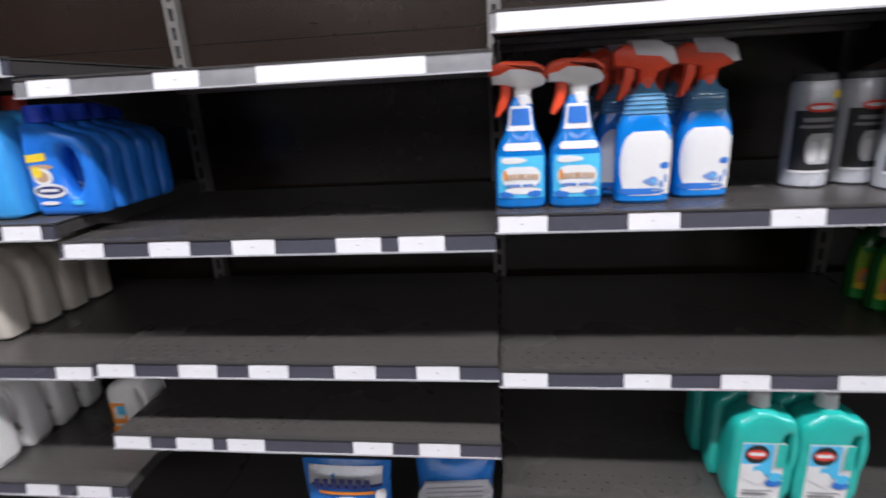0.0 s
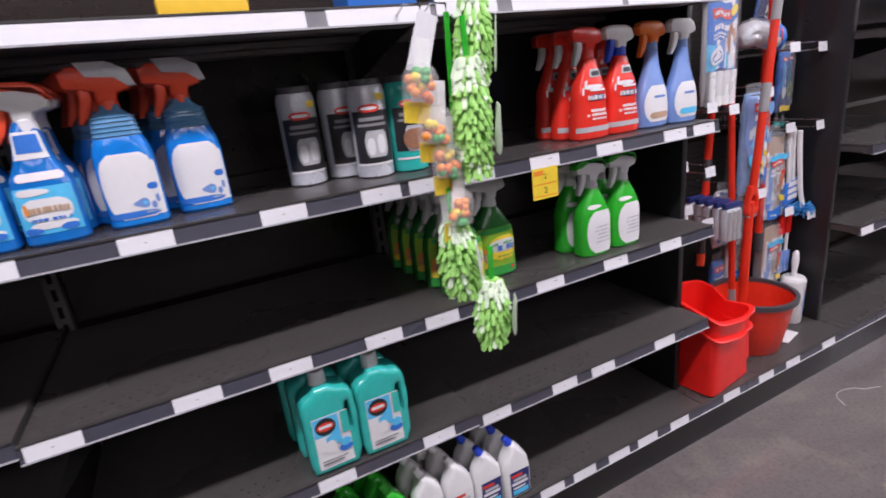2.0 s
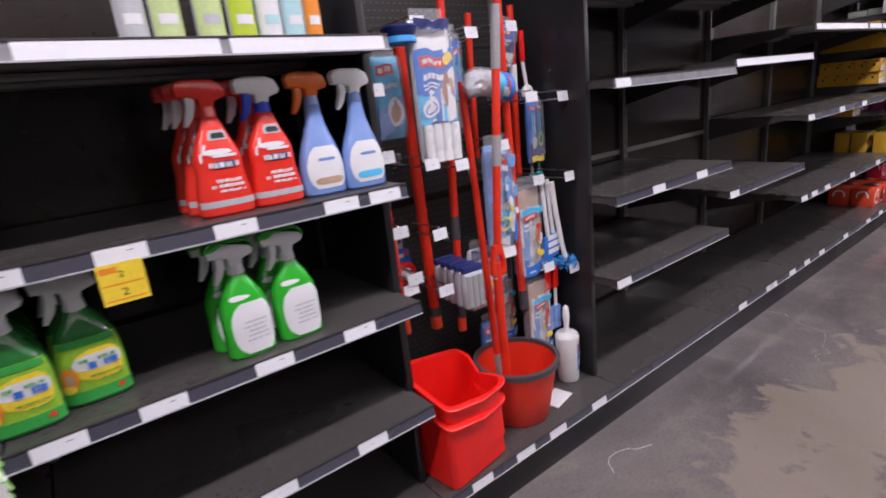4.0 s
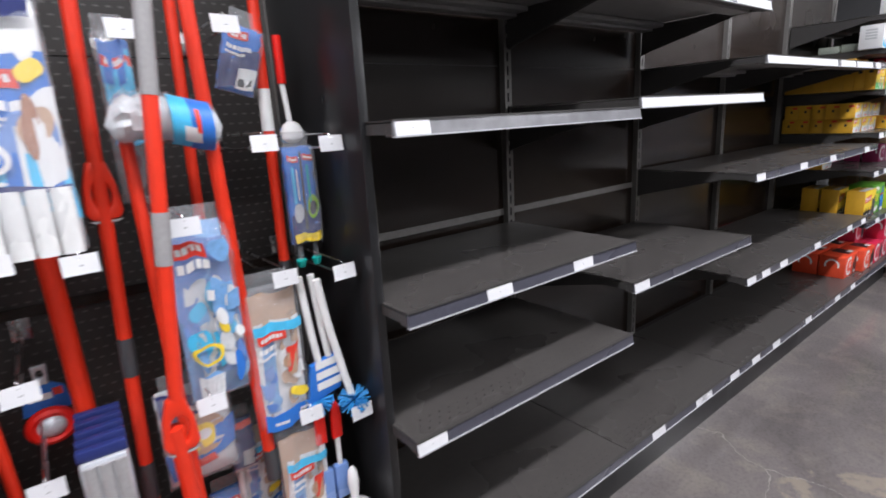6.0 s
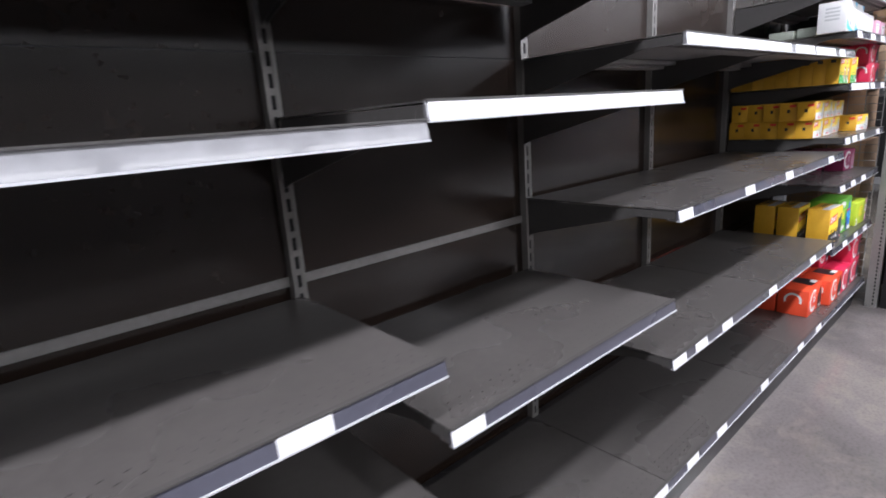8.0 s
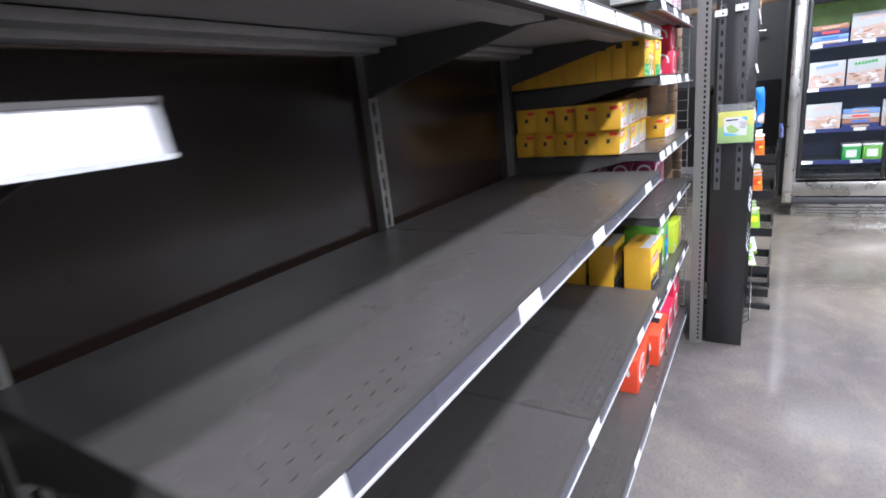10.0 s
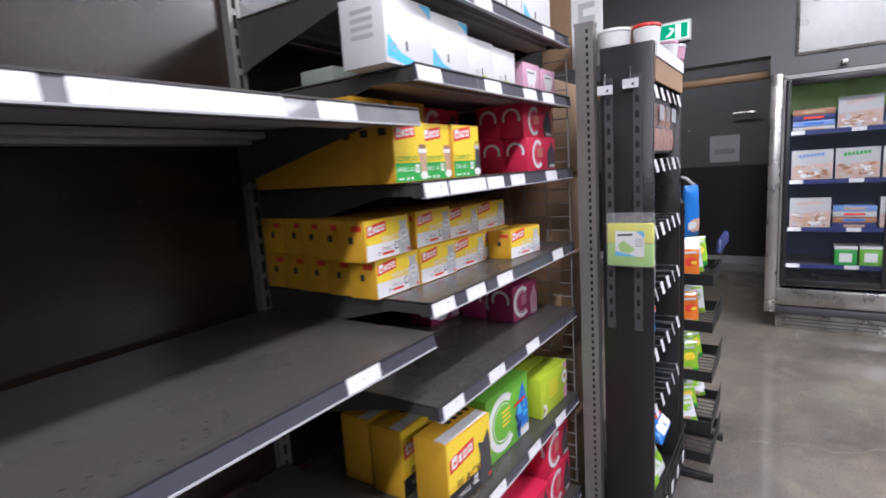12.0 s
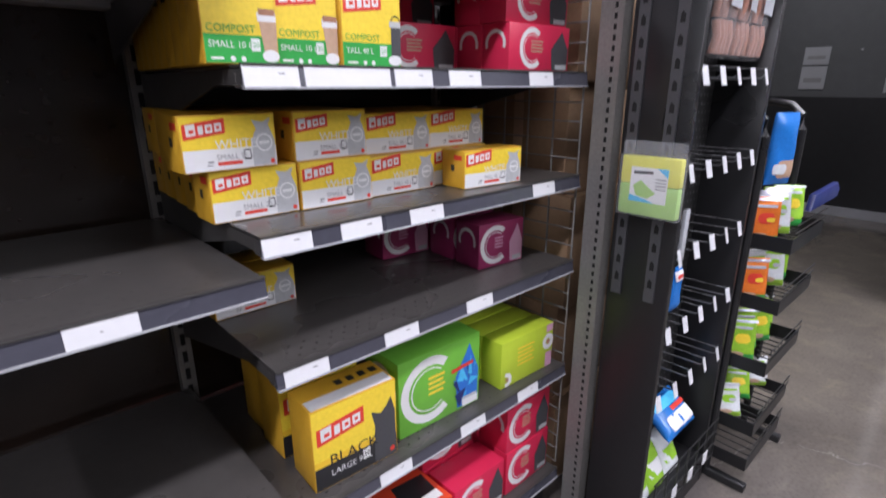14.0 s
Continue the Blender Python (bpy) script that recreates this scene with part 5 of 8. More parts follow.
for i, (x, z, yo) in enumerate(((0.780, 1.372, 1.685), (0.806, 1.296, 1.69), (0.826, 1.228, 1.695), (0.832, 1.132, 1.685))):
    t = thing("freshener_pack", "clear blister pack of orange and green beads on a yellow card", "freshener pack", (x, yo, z), 0, "bead packs on the strip")
    t.matrix_basis = pose(x, yo, z, 0, rnd.uniform(4, 12), rnd.uniform(-12, 12))
    part("card", Mesh(PRINTY).slab([(-0.026, -0.034), (0.026, -0.034), (0.029, 0.004), (-0.029, 0.004)], 0.001, None, 0), t, "yellow card")
    part("backing", Mesh(WHITE).slab([(-0.012, 0.004), (0.026, 0.004), (0.024, 0.115), (-0.004, 0.115)], 0.001, None, 0), t, "white backing card")
    for k in range(13):
        mt = (PRINTO, ORANGE, PRINTO, PRINTO, PRINTY)[k % 5] if k < 10 else PRINTG
        bx, bz = rnd.uniform(-0.024, 0.020), (rnd.uniform(0.008, 0.046) if k < 10 else rnd.uniform(0.040, 0.056) if i == 0 else rnd.uniform(0.002, 0.014))
        b = Mesh(mt)
        bmesh.ops.create_icosphere(b.bm, subdivisions=2, radius=0.0095)
        part("bead", b, t, "", (bx, -0.010 - 0.008 * rnd.random(), bz))
    m = Mesh(BLISTER)
    m.loft([ring(z2, a, b2, 2.4, 0, -0.010, 20) for z2, a, b2 in ((-0.004, 0.02, 0.004), (0.002, 0.034, 0.018), (0.048, 0.036, 0.021), (0.066, 0.026, 0.012), (0.072, 0.012, 0.004))])
    part("blister", m, t, "clear plastic blister")

# ---- refuse bag cartons in the last bay ----
Y0 = -0.0005


def carton(label, at, w, d, h, body, art=None, side=None, rz=0, group="", name="carton"):
    """A printed carton; origin at its front, bottom, left corner."""
    t = thing(name, label, "carton", at, rz, group)
    m = Mesh(body)
    m.box(0, 0, 0, w, d, h, 0.0015)
    if side:
        m.use(side)
        for x in (-0.0003, w + 0.0003):
            m.face([(x, 0.002, 0.002), (x, d - 0.002, 0.002), (x, d - 0.002, h - 0.002), (x, 0.002, h - 0.002)])
    part("body", m, t)
    if art:
        p = Mesh()
        art(p, w, d, h)
        for name2, test in (("end_print", lambda c: c.x < -0.0004), ("top_print", lambda c: c.z > h + 0.0001)):
            fs = [f for f in p.bm.faces if all(test(v.co) for v in f.verts)]
            if fs:
                q = Mesh()
                for f in fs:
                    q.use(p.mats[f.material_index]).face([tuple(v.co) for v in f.verts])
                bmesh.ops.delete(p.bm, geom=fs, context="FACES")
                part(name2, q, t)
        part("print", p, t)
    return t


def logo(p, x, z, w, y):
    """A red slanted badge with plain white bars."""
    h = w * 0.36
    p.use(PRINTR).face([(x, y, z), (x + w, y, z + h * 0.35), (x + w, y, z + h * 1.35), (x, y, z + h)])
    p.use(PRINTW)
    for i, (a, b, k) in enumerate(((0.08, 0.30, 0.74), (0.36, 0.48, 0.55), (0.53, 0.70, 0.55), (0.75, 0.92, 0.55))):
        z0 = z + h * (0.2 + 0.35 * a)
        p.rect(x + w * a, z0, x + w * b, z0 + h * k, y - 0.0003, h * 0.35 * (b - a))
    p.use(PRINTR)
    for a, b in ((0.15, 0.26), (0.58, 0.66), (0.80, 0.87)):
        z0 = z + h * (0.36 + 0.35 * a)
        p.rect(x + w * a, z0, x + w * b, z0 + h * 0.22, y - 0.0005, h * 0.35 * (b - a))


def white_art(size_words):
    def art(p, w, d, h):
        p.use(PRINTY).rect(0.002, h * 0.38, w - 0.002, h - 0.002, Y0)
        p.use(PRINTW).rect(0.002, 0.002, w - 0.002, h * 0.40, Y0 - 0.0002)
        p.use(PRINTSILVER).face([(w * 0.72, Y0 - 0.0004, 0.003), (w * 0.97, Y0 - 0.0004, 0.003), (w * 0.98, Y0 - 0.0004, h * 0.5), (w * 0.92, Y0 - 0.0004, h * 0.78), (w * 0.95, Y0 - 0.0004, h * 0.92), (w * 0.86, Y0 - 0.0004, h * 0.84), (w * 0.74, Y0 - 0.0004, h * 0.88), (w * 0.78, Y0 - 0.0004, h * 0.72), (w * 0.72, Y0 - 0.0004, h * 0.5)])
        p.use(PRINTW).arc(w * 0.86, h * 0.46, h * 0.17, h * 0.035, Y0 - 0.0007, 0, 360)
        p.rect(w * 0.80, h * 0.43, w * 0.92, h * 0.49, Y0 - 0.0007)
        logo(p, w * 0.03, h * 0.58, w * 0.42, Y0 - 0.0006)
        p.use(PRINTW).text("WHITE", w * 0.33, h * 0.385, h * 0.25, Y0 - 0.0008)
        p.use(GREYINK).text(size_words, w * 0.33, h * 0.20, h * 0.145, Y0 - 0.0008)
        p.use(PRINTR).rect(w * 0.34, h * 0.10, w * 0.60, h * 0.165, Y0 - 0.0006)
        p.use(PRINTK).rect(w * 0.625, h * 0.17, w * 0.70, h * 0.36, Y0 - 0.0006)
        p.use(PRINTW).rect(w * 0.632, h * 0.20, w * 0.693, h * 0.34, Y0 - 0.0008)
        p.use(PRINTR).ell(w * 0.94, h * 0.10, h * 0.05, h * 0.05, Y0 - 0.0008, 8)
        p.use(GREYINK).rect(w * 0.24, h * 0.16, w * 0.30, h * 0.19, Y0 - 0.0008)
        p.rect(w * 0.23, h * 0.11, w * 0.29, h * 0.13, Y0 - 0.0008)
        # the end of the carton: a small dark opening mark
        p.use(INK).face([(-0.0008, d * 0.42, h * 0.45), (-0.0008, d * 0.42, h * 0.62), (-0.0008, d * 0.58, h * 0.62), (-0.0008, d * 0.58, h * 0.45)])
        p.use(PRINTR).face([(-0.0008, d * 0.1, h * 0.75), (-0.0008, d * 0.1, h * 0.88), (-0.0008, d * 0.45, h * 0.88), (-0.0008, d * 0.45, h * 0.75)])
    return art


def compost_art(size_words):
    def art(p, w, d, h):
        p.use(PRINTY).rect(0.002, h * 0.30, w - 0.002, h - 0.002, Y0)
        p.use(PRINTG).rect(0.002, 0.002, w - 0.002, h * 0.32, Y0 - 0.0002)
        logo(p, w * 0.04, h * 0.68, w * 0.62, Y0 - 0.0006)
        p.use(PRINTG).text("COMPOST", w * 0.05, h * 0.345, h * 0.122, Y0 - 0.0008)
        p.use(PRINTW).text(size_words, w * 0.06, h * 0.18, h * 0.105, Y0 - 0.0008)
        p.rect(w * 0.62, h * 0.15, w * 0.74, h * 0.29, Y0 - 0.0007)
        p.use(PRINTG).text("20", w * 0.68, h * 0.19, h * 0.09, Y0 - 0.001, "CENTER")
        p.use(PRINTW).rect(w * 0.08, h * 0.05, w * 0.24, h * 0.075, Y0 - 0.0007)
        p.ell(w * 0.36, h * 0.06, h * 0.03, h * 0.03, Y0 - 0.0007)
        p.ell(w * 0.50, h * 0.06, h * 0.03, h * 0.03, Y0 - 0.0007)
        if size_words.startswith("SMALL"):
            p.use(PRINTTAN).face([(w * 0.80, Y0 - 0.0008, h * 0.12), (w * 0.98, Y0 - 0.0008, h * 0.12), (w * 0.99, Y0 - 0.0008, h * 0.56), (w * 0.74, Y0 - 0.0008, h * 0.56)])
            p.use(PRINTW).rect(w * 0.73, h * 0.48, w * 0.99, h * 0.58, Y0 - 0.001)
            p.use(BROWNFOOD).rect(w * 0.75, h * 0.55, w * 0.98, h * 0.62, Y0 - 0.0012)
        else:
            p.use(DGREY).rect(w * 0.82, h * 0.12, w * 0.99, h * 0.56, Y0 - 0.0008)
            p.use(PRINTSILVER).rect(w * 0.79, h * 0.54, w * 0.99, h * 0.62, Y0 - 0.001)
            p.use(INK).arc(w * 0.90, h * 0.62, w * 0.08, w * 0.015, Y0 - 0.001, 0, 180)
        p.use(PRINTW).ell(w * 0.88, h * 0.10, w * 0.12, h * 0.07, Y0 - 0.0014)
        p.use(INK).face([(-0.0008, d * 0.3, h * 0.78), (-0.0008, d * 0.3, h * 0.90), (-0.0008, d * 0.7, h * 0.90), (-0.0008, d * 0.7, h * 0.78)])
    return art


def cee_art(tint, picture):
    """A large white open ring, small pale wording bars and a dark bag picture."""
    def art(p, w, d, h):
        r = min(h * 0.44, w * 0.36)
        p.use(PRINTW).arc(w * 0.36, h * 0.5, r, r * 0.26, Y0, 50, 310)
        p.arc(w * 0.36, h * 0.5, r * 0.66, r * 0.04, Y0, 50, 310)
        p.use(tint)
        for k in range(4):
            p.rect(w * 0.34, h * (0.42 + 0.07 * k), w * (0.52 + 0.02 * (k % 2)), h * (0.455 + 0.07 * k), Y0 - 0.0002)
        p.use(picture).face([(w * 0.70, Y0 - 0.0002, h * 0.04), (w * 0.97, Y0 - 0.0002, h * 0.04), (w * 0.98, Y0 - 0.0002, h * 0.50), (w * 0.90, Y0 - 0.0002, h * 0.76), (w * 0.86, Y0 - 0.0002, h * 0.90), (w * 0.80, Y0 - 0.0002, h * 0.76), (w * 0.68, Y0 - 0.0002, h * 0.5)])
        p.use(PRINTSILVER).rect(w * 0.76, h * 0.06, w * 0.96, h * 0.16, Y0 - 0.0004)
        q = Mesh(PRINTW)
        q.arc(0, 0, h * 0.30, h * 0.08, 0, -20, 200)
        q.moved(Matrix.Translation((-0.0009, d * 0.5, h * 0.58)) @ Matrix.Rotation(radians(-90), 4, "Z"))
        p.use(PRINTW)
        for f in q.bm.faces:
            p.face([tuple(v.co) for v in f.verts])
        q.bm.free()
    return art


GX = 6.400
Z3, Z2, Z1, Z0, Z4, Z5, Z6 = 1.1805, 0.9325, 0.5945, 0.2065, 1.4465, 1.6915, 1.8915
# white bag cartons, two layers
first = carton("yellow and white carton of small white bags", (GX - 0.026, 1.966, Z3), 0.166, 0.083, 0.094, YELLOWS, white_art("SMALL 25 L"), None, 0, "white bag cartons")
for i in range(1, 5):
    copy_thing(first, pose(GX - 0.022 + 0.005 * i, 1.966 + 0.084 * i, Z3, 0, 0, 0.6 * (i % 2)))
for i in range(5):
    copy_thing(first, pose(GX - 0.066 + 0.018 * min(i, 3), 1.953 + 0.084 * i, Z3 + 0.0945, 0, 0, 1.5 * (i == 0)))
for i in range(3):
    copy_thing(first, pose(GX + 0.143, 1.962 + 0.085 * i, Z3, 0, 0, -1))
    copy_thing(first, pose(GX + 0.139, 1.965 + 0.085 * i, Z3 + 0.0945, 0, 0, 1.2))
tall = carton("yellow and white carton of tall white bags", (GX + 0.312, 1.970, Z3), 0.188, 0.083, 0.088, YELLOWS, white_art("TALL 45 L"), None, 0, "white bag cartons")
for i in range(3):
    if i:
        copy_thing(tall, pose(GX + 0.312, 1.970 + 0.084 * i, Z3))
    copy_thing(tall, pose(GX + 0.503, 1.982 + 0.084 * i, Z3))
    copy_thing(tall, pose(GX + 0.318, 1.992 + 0.084 * i, Z3 + 0.0885))
    copy_thing(tall, pose(GX + 0.510, 2.0 + 0.084 * i, Z3 + 0.0885))
copy_thing(tall, pose(GX + 0.523, 1.893, Z3, 0, 0, -5))
# the single tall carton on the shelf below
copy_thing(tall, pose(GX, 2.116, Z2))
copy_thing(tall, pose(GX + 0.004, 2.205, Z2))

# compost bag cartons
first = carton("yellow and green carton of small compost bags", (GX - 0.036, 1.878, Z4), 0.118, 0.056, 0.132, YELLOWS, compost_art("SMALL 10 L"), None, 0, "compost bag cartons")
for i in range(1, 9):
    copy_thing(first, pose(GX - 0.034 + 0.004 * i, 1.878 + 0.057 * i, Z4))
for i in range(5):
    copy_thing(first, pose(GX + 0.084, 1.890 + 0.057 * i, Z4) if i < 2 else pose(GX + 0.104, 1.890 + 0.057 * i, Z4))
tallc = carton("yellow and green carton of tall compost bags", (GX + 0.204, 1.882, Z4), 0.132, 0.056, 0.132, YELLOWS, compost_art("TALL 40 L"), None, 0, "compost bag cartons")
for i in range(1, 4):
    copy_thing(tallc, pose(GX + 0.204 + 0.022 * (i > 1), 1.882 + 0.057 * i, Z4))
for x, y in ((-0.022, 2.0), (0.130, 2.0), (-0.022, 2.13)):
    carton("yellow carton lying on top of the compost cartons", (GX + x, y, Z4 + 0.1325), 0.13, 0.12, 0.066, YELLOWS, None, None, 0, "lying yellow cartons")

# pink-red cartons
first = carton("pink-red refuse bag carton with a white open ring", (GX + 0.662, 1.888, Z4), 0.240, 0.084, 0.108, PINKBOX, cee_art(PRINTTAN, DGREY), None, 0, "pink-red cartons")
for i in range(1, 5):
    copy_thing(first, pose(GX + 0.662 - 0.004 * i, 1.888 + 0.085 * i, Z4))
for i in range(2):
    copy_thing(first, pose(GX + 0.655, 1.895 + 0.085 * i, Z4 + 0.1085))
for i in range(3):
    copy_thing(first, pose(GX + 0.405, 2.05 + 0.085 * i, Z4))
for i in range(2):
    copy_thing(first, pose(GX + 0.405, 2.13 + 0.085 * i, Z4 + 0.1085))

# white and lilac cartons on the high shelves
def swirl(p, w, d, h):
    p.use(PRINTCY).face([(w * 0.72, Y0, h * 0.98), (w * 0.99, Y0, h * 0.98), (w * 0.99, Y0, h * 0.80)])
    p.face([(w * 0.02, Y0, h * 0.10), (w * 0.35, Y0, h * 0.02), (w * 0.85, Y0, h * 0.02), (w * 0.30, Y0, h * 0.18), (w * 0.05, Y0, h * 0.42)])
    p.use(PRINTTAN).arc(w * 0.16, h * 0.24, h * 0.07, h * 0.015, Y0 - 0.0003, 0, 360)
    p.use(INK).rect(w * 0.40, h * 0.22, w * 0.44, h * 0.36, Y0 - 0.0003)
    p.use(PRINTSILVER)
    for k in range(4):
        p.face([(-0.0008, d * 0.25, h * (0.4 + 0.12 * k)), (-0.0008, d * 0.25, h * (0.46 + 0.12 * k)), (-0.0008, d * 0.75, h * (0.46 + 0.12 * k)), (-0.0008, d * 0.75, h * (0.4 + 0.12 * k))])


def leafy(p, w, d, h):
    p.use(LIMEBOX).face([(w * 0.45, Y0, h * 0.02), (w * 0.95, Y0, h * 0.02), (w * 0.9, Y0, h * 0.12), (w * 0.55, Y0, h * 0.22)])
    p.use(GREYINK).arc(w * 0.32, h * 0.22, h * 0.08, h * 0.015, Y0 - 0.0003, 0, 360)
    p.use(INK).rect(w * 0.50, h * 0.20, w * 0.54, h * 0.36, Y0 - 0.0003)
    p.rect(w * 0.70, h * 0.10, w * 0.92, h * 0.15, Y0 - 0.0003)


def toothy(p, w, d, h):
    p.use(PRINTW).face([(w * 0.2, Y0, h * 0.8), (w * 0.85, Y0, h * 0.8), (w * 0.75, Y0, h * 0.4), (w * 0.62, Y0, h * 0.15), (w * 0.5, Y0, h * 0.35), (w * 0.36, Y0, h * 0.15), (w * 0.25, Y0, h * 0.45)])
    p.use(GREYINK).rect(w * 0.25, h * 0.66, w * 0.7, h * 0.72, Y0 - 0.0003)


def high_carton(x, y, z, w, d, h, body, art, label):
    return carton(label, (GX + x, y, z), w, d, h, body, art, None, 0, "cartons on the high shelves")


high_carton(-0.048, 1.868, Z5, 0.168, 0.12, 0.140, WHITEBOX, swirl, "white carton with a blue corner and swirl")
high_carton(0.121, 1.872, Z5, 0.168, 0.12, 0.136, WHITEBOX, swirl, "white carton with a blue corner and swirl")
high_carton(0.300, 1.880, Z5, 0.140, 0.12, 0.112, WHITEBOX, leafy, "white carton with a pale green leaf")
high_carton(0.442, 1.882, Z5, 0.140, 0.12, 0.108, WHITEBOX, leafy, "white carton with a pale green leaf")
high_carton(0.640, 1.882, Z5, 0.125, 0.10, 0.094, LILACBOX, toothy, "pink lilac carton with a white shape")
high_carton(0.778, 1.882, Z5, 0.125, 0.10, 0.090, LILACBOX, toothy, "pink lilac carton with a white shape")
high_carton(0.05, 2.115, Z5, 0.12, 0.115, 0.045, GREYGREEN, None, "low grey-green carton on the high shelf")
high_carton(0.085, 2.005, Z5, 0.12, 0.105, 0.052, GREYGREEN, None, "low grey-green carton on the high shelf")
high_carton(0.30, 1.885, Z6, 0.10, 0.1, 0.15, WHITEBOX, leafy, "white carton with a pale green leaf")
high_carton(0.43, 1.882, Z6, 0.215, 0.12, 0.17, WHITEBOX, leafy, "white carton with a pale green leaf")
high_carton(0.655, 1.882, Z6, 0.225, 0.12, 0.17, WHITEBOX, swirl, "white carton with a blue corner and swirl")

# purple cartons
first = carton("purple refuse bag carton with a white open ring", (GX + 0.645, 1.955, Z2), 0.165, 0.10, 0.125, PURPLEBOX, cee_art(LILACBOX, LILACBOX), None, -6, "purple cartons")
copy_thing(first, pose(GX + 0.505, 2.20, Z2, 0, 0, -4))
copy_thing(first, pose(GX + 0.655, 2.07, Z2, 0, 0, -4))
copy_thing(first, pose(GX + 0.685, 2.19, Z2))

# large cartons
def black_art(p, w, d, h):
    p.use(PRINTY).rect(0.002, h * 0.36, w - 0.002, h - 0.002, Y0)
    p.use(PRINTK).rect(0.002, 0.002, w - 0.002, h * 0.30, Y0)
    p.use(YELLOW).rect(0.002, h * 0.29, w - 0.002, h * 0.37, Y0 - 0.0001)
    logo(p, w * 0.05, h * 0.56, w * 0.54, Y0 - 0.0006)
    p.use(PRINTK).text("BLACK", w * 0.17, h * 0.265, h * 0.20, Y0 - 0.0008)
    p.use(PRINTW).text("LARGE 90 L", w * 0.18, h * 0.135, h * 0.105, Y0 - 0.0008)
    p.rect(w * 0.56, h * 0.14, w * 0.65, h * 0.28, Y0 - 0.0006)
    p.use(PRINTK).text("30", w * 0.605, h * 0.17, h * 0.10, Y0 - 0.0009, "CENTER")
    p.use(DGREY).face([(w * 0.70, Y0 - 0.0004, h * 0.02), (w * 0.98, Y0 - 0.0004, h * 0.02), (w * 0.98, Y0 - 0.0004, h * 0.60), (w * 0.93, Y0 - 0.0004, h * 0.80), (w * 0.86, Y0 - 0.0004, h * 0.70), (w * 0.80, Y0 - 0.0004, h * 0.64), (w * 0.68, Y0 - 0.0004, h * 0.70), (w * 0.72, Y0 - 0.0004, h * 0.50)])
    p.use(PRINTR).ell(w * 0.93, h * 0.10, h * 0.035, h * 0.035, Y0 - 0.0008, 8)
    p.use(PRINTW).face([(0.005, 0.004, h + 0.0003), (w - 0.005, 0.004, h + 0.0003), (w - 0.005, d * 0.4, h + 0.0003), (0.005, d * 0.4, h + 0.0003)])
    p.use(PRINTK)
    for k in range(4):
        p.face([(w * (0.45 + 0.14 * k), d * 0.55, h + 0.0004), (w * (0.53 + 0.14 * k), d * 0.55, h + 0.0004), (w * (0.53 + 0.14 * k), d * 0.75, h + 0.0004), (w * (0.45 + 0.14 * k), d * 0.75, h + 0.0004)])


first = carton("yellow and black carton of large black refuse bags", (GX + 0.074, 1.874, Z1), 0.208, 0.105, 0.196, YELLOWS, black_art, None, -3, "black bag cartons")
copy_thing(first, pose(GX + 0.075, 2.02, Z1))
copy_thing(first, pose(GX + 0.085, 2.14, Z1))


def green_art(p, w, d, h):
    cee_art(PRINTY, PRINTB)(p, w, d, h)
    rnd = random.Random(3)
    for k in range(14):
        p.use((PRINTB, PRINTCY, PRINTN)[k % 3])
        cx, cz = w * rnd.uniform(0.68, 0.9), h * rnd.uniform(0.12, 0.6)
        p.face([(cx + rnd.uniform(-0.025, 0.025), Y0 - 0.0006 - 0.0001 * k, cz + rnd.uniform(-0.03, 0.03)) for _ in range(3)])
    p.use(PRINTR)
    p.rect(w * 0.62, h * 0.58, w * 0.90, h * 0.63, Y0 - 0.0024, 0.006)
    p.use(PRINTW).rect(w * 0.76, h * 0.03, w * 0.97, h * 0.13, Y0 - 0.0024)


carton("green refuse bag carton with a white open ring and blue bag", (GX + 0.310, 1.890, Z1), 0.266, 0.14, 0.205, GREENBOX, green_art, None, -2, "green cartons")


def daisy_art(p, w, d, h):
    p.use(PRINTW)
    for k in range(12):
        a = 2 * math.pi * k / 12
        cx, cz = w * 0.90 + 0.018 * math.cos(a), h * 0.60 + 0.018 * math.sin(a)
        if cx < w - 0.004:
            p.ell(cx, cz, 0.008, 0.008, Y0 - 0.0003 - 0.00002 * k, 10)
        p.ell(w * 0.10 + 0.016 * abs(math.cos(a)), h * 0.16 + 0.016 * math.sin(a), 0.007, 0.007, Y0 - 0.0003 - 0.00002 * k, 10)
    p.use(BROWNFOOD).ell(w * 0.90, h * 0.60, 0.008, 0.008, Y0 - 0.0008)
    p.ell(w * 0.11, h * 0.16, 0.006, 0.006, Y0 - 0.0008)
    p.use(LILACBOX).rect(w * 0.86, h * 0.82, w - 0.002, h - 0.002, Y0)
    p.rect(w * 0.86, 0.002, w - 0.002, h * 0.34, Y0)
    p.use(PRINTY)
    for k in range(5):
        p.rect(w * 0.30, h * (0.36 + 0.09 * k), w * (0.62 - 0.03 * (k % 2)), h * (0.40 + 0.09 * k), Y0)


first = carton("lime carton with white daisies", (GX + 0.652, 1.868, Z1), 0.226, 0.075, 0.142, LIMEBOX, daisy_art, None, -2, "lime cartons")
copy_thing(first, pose(GX + 0.650, 1.946, Z1, 0, 0, -2))
copy_thing(first, pose(GX + 0.648, 2.024, Z1, 0, 0, -2))

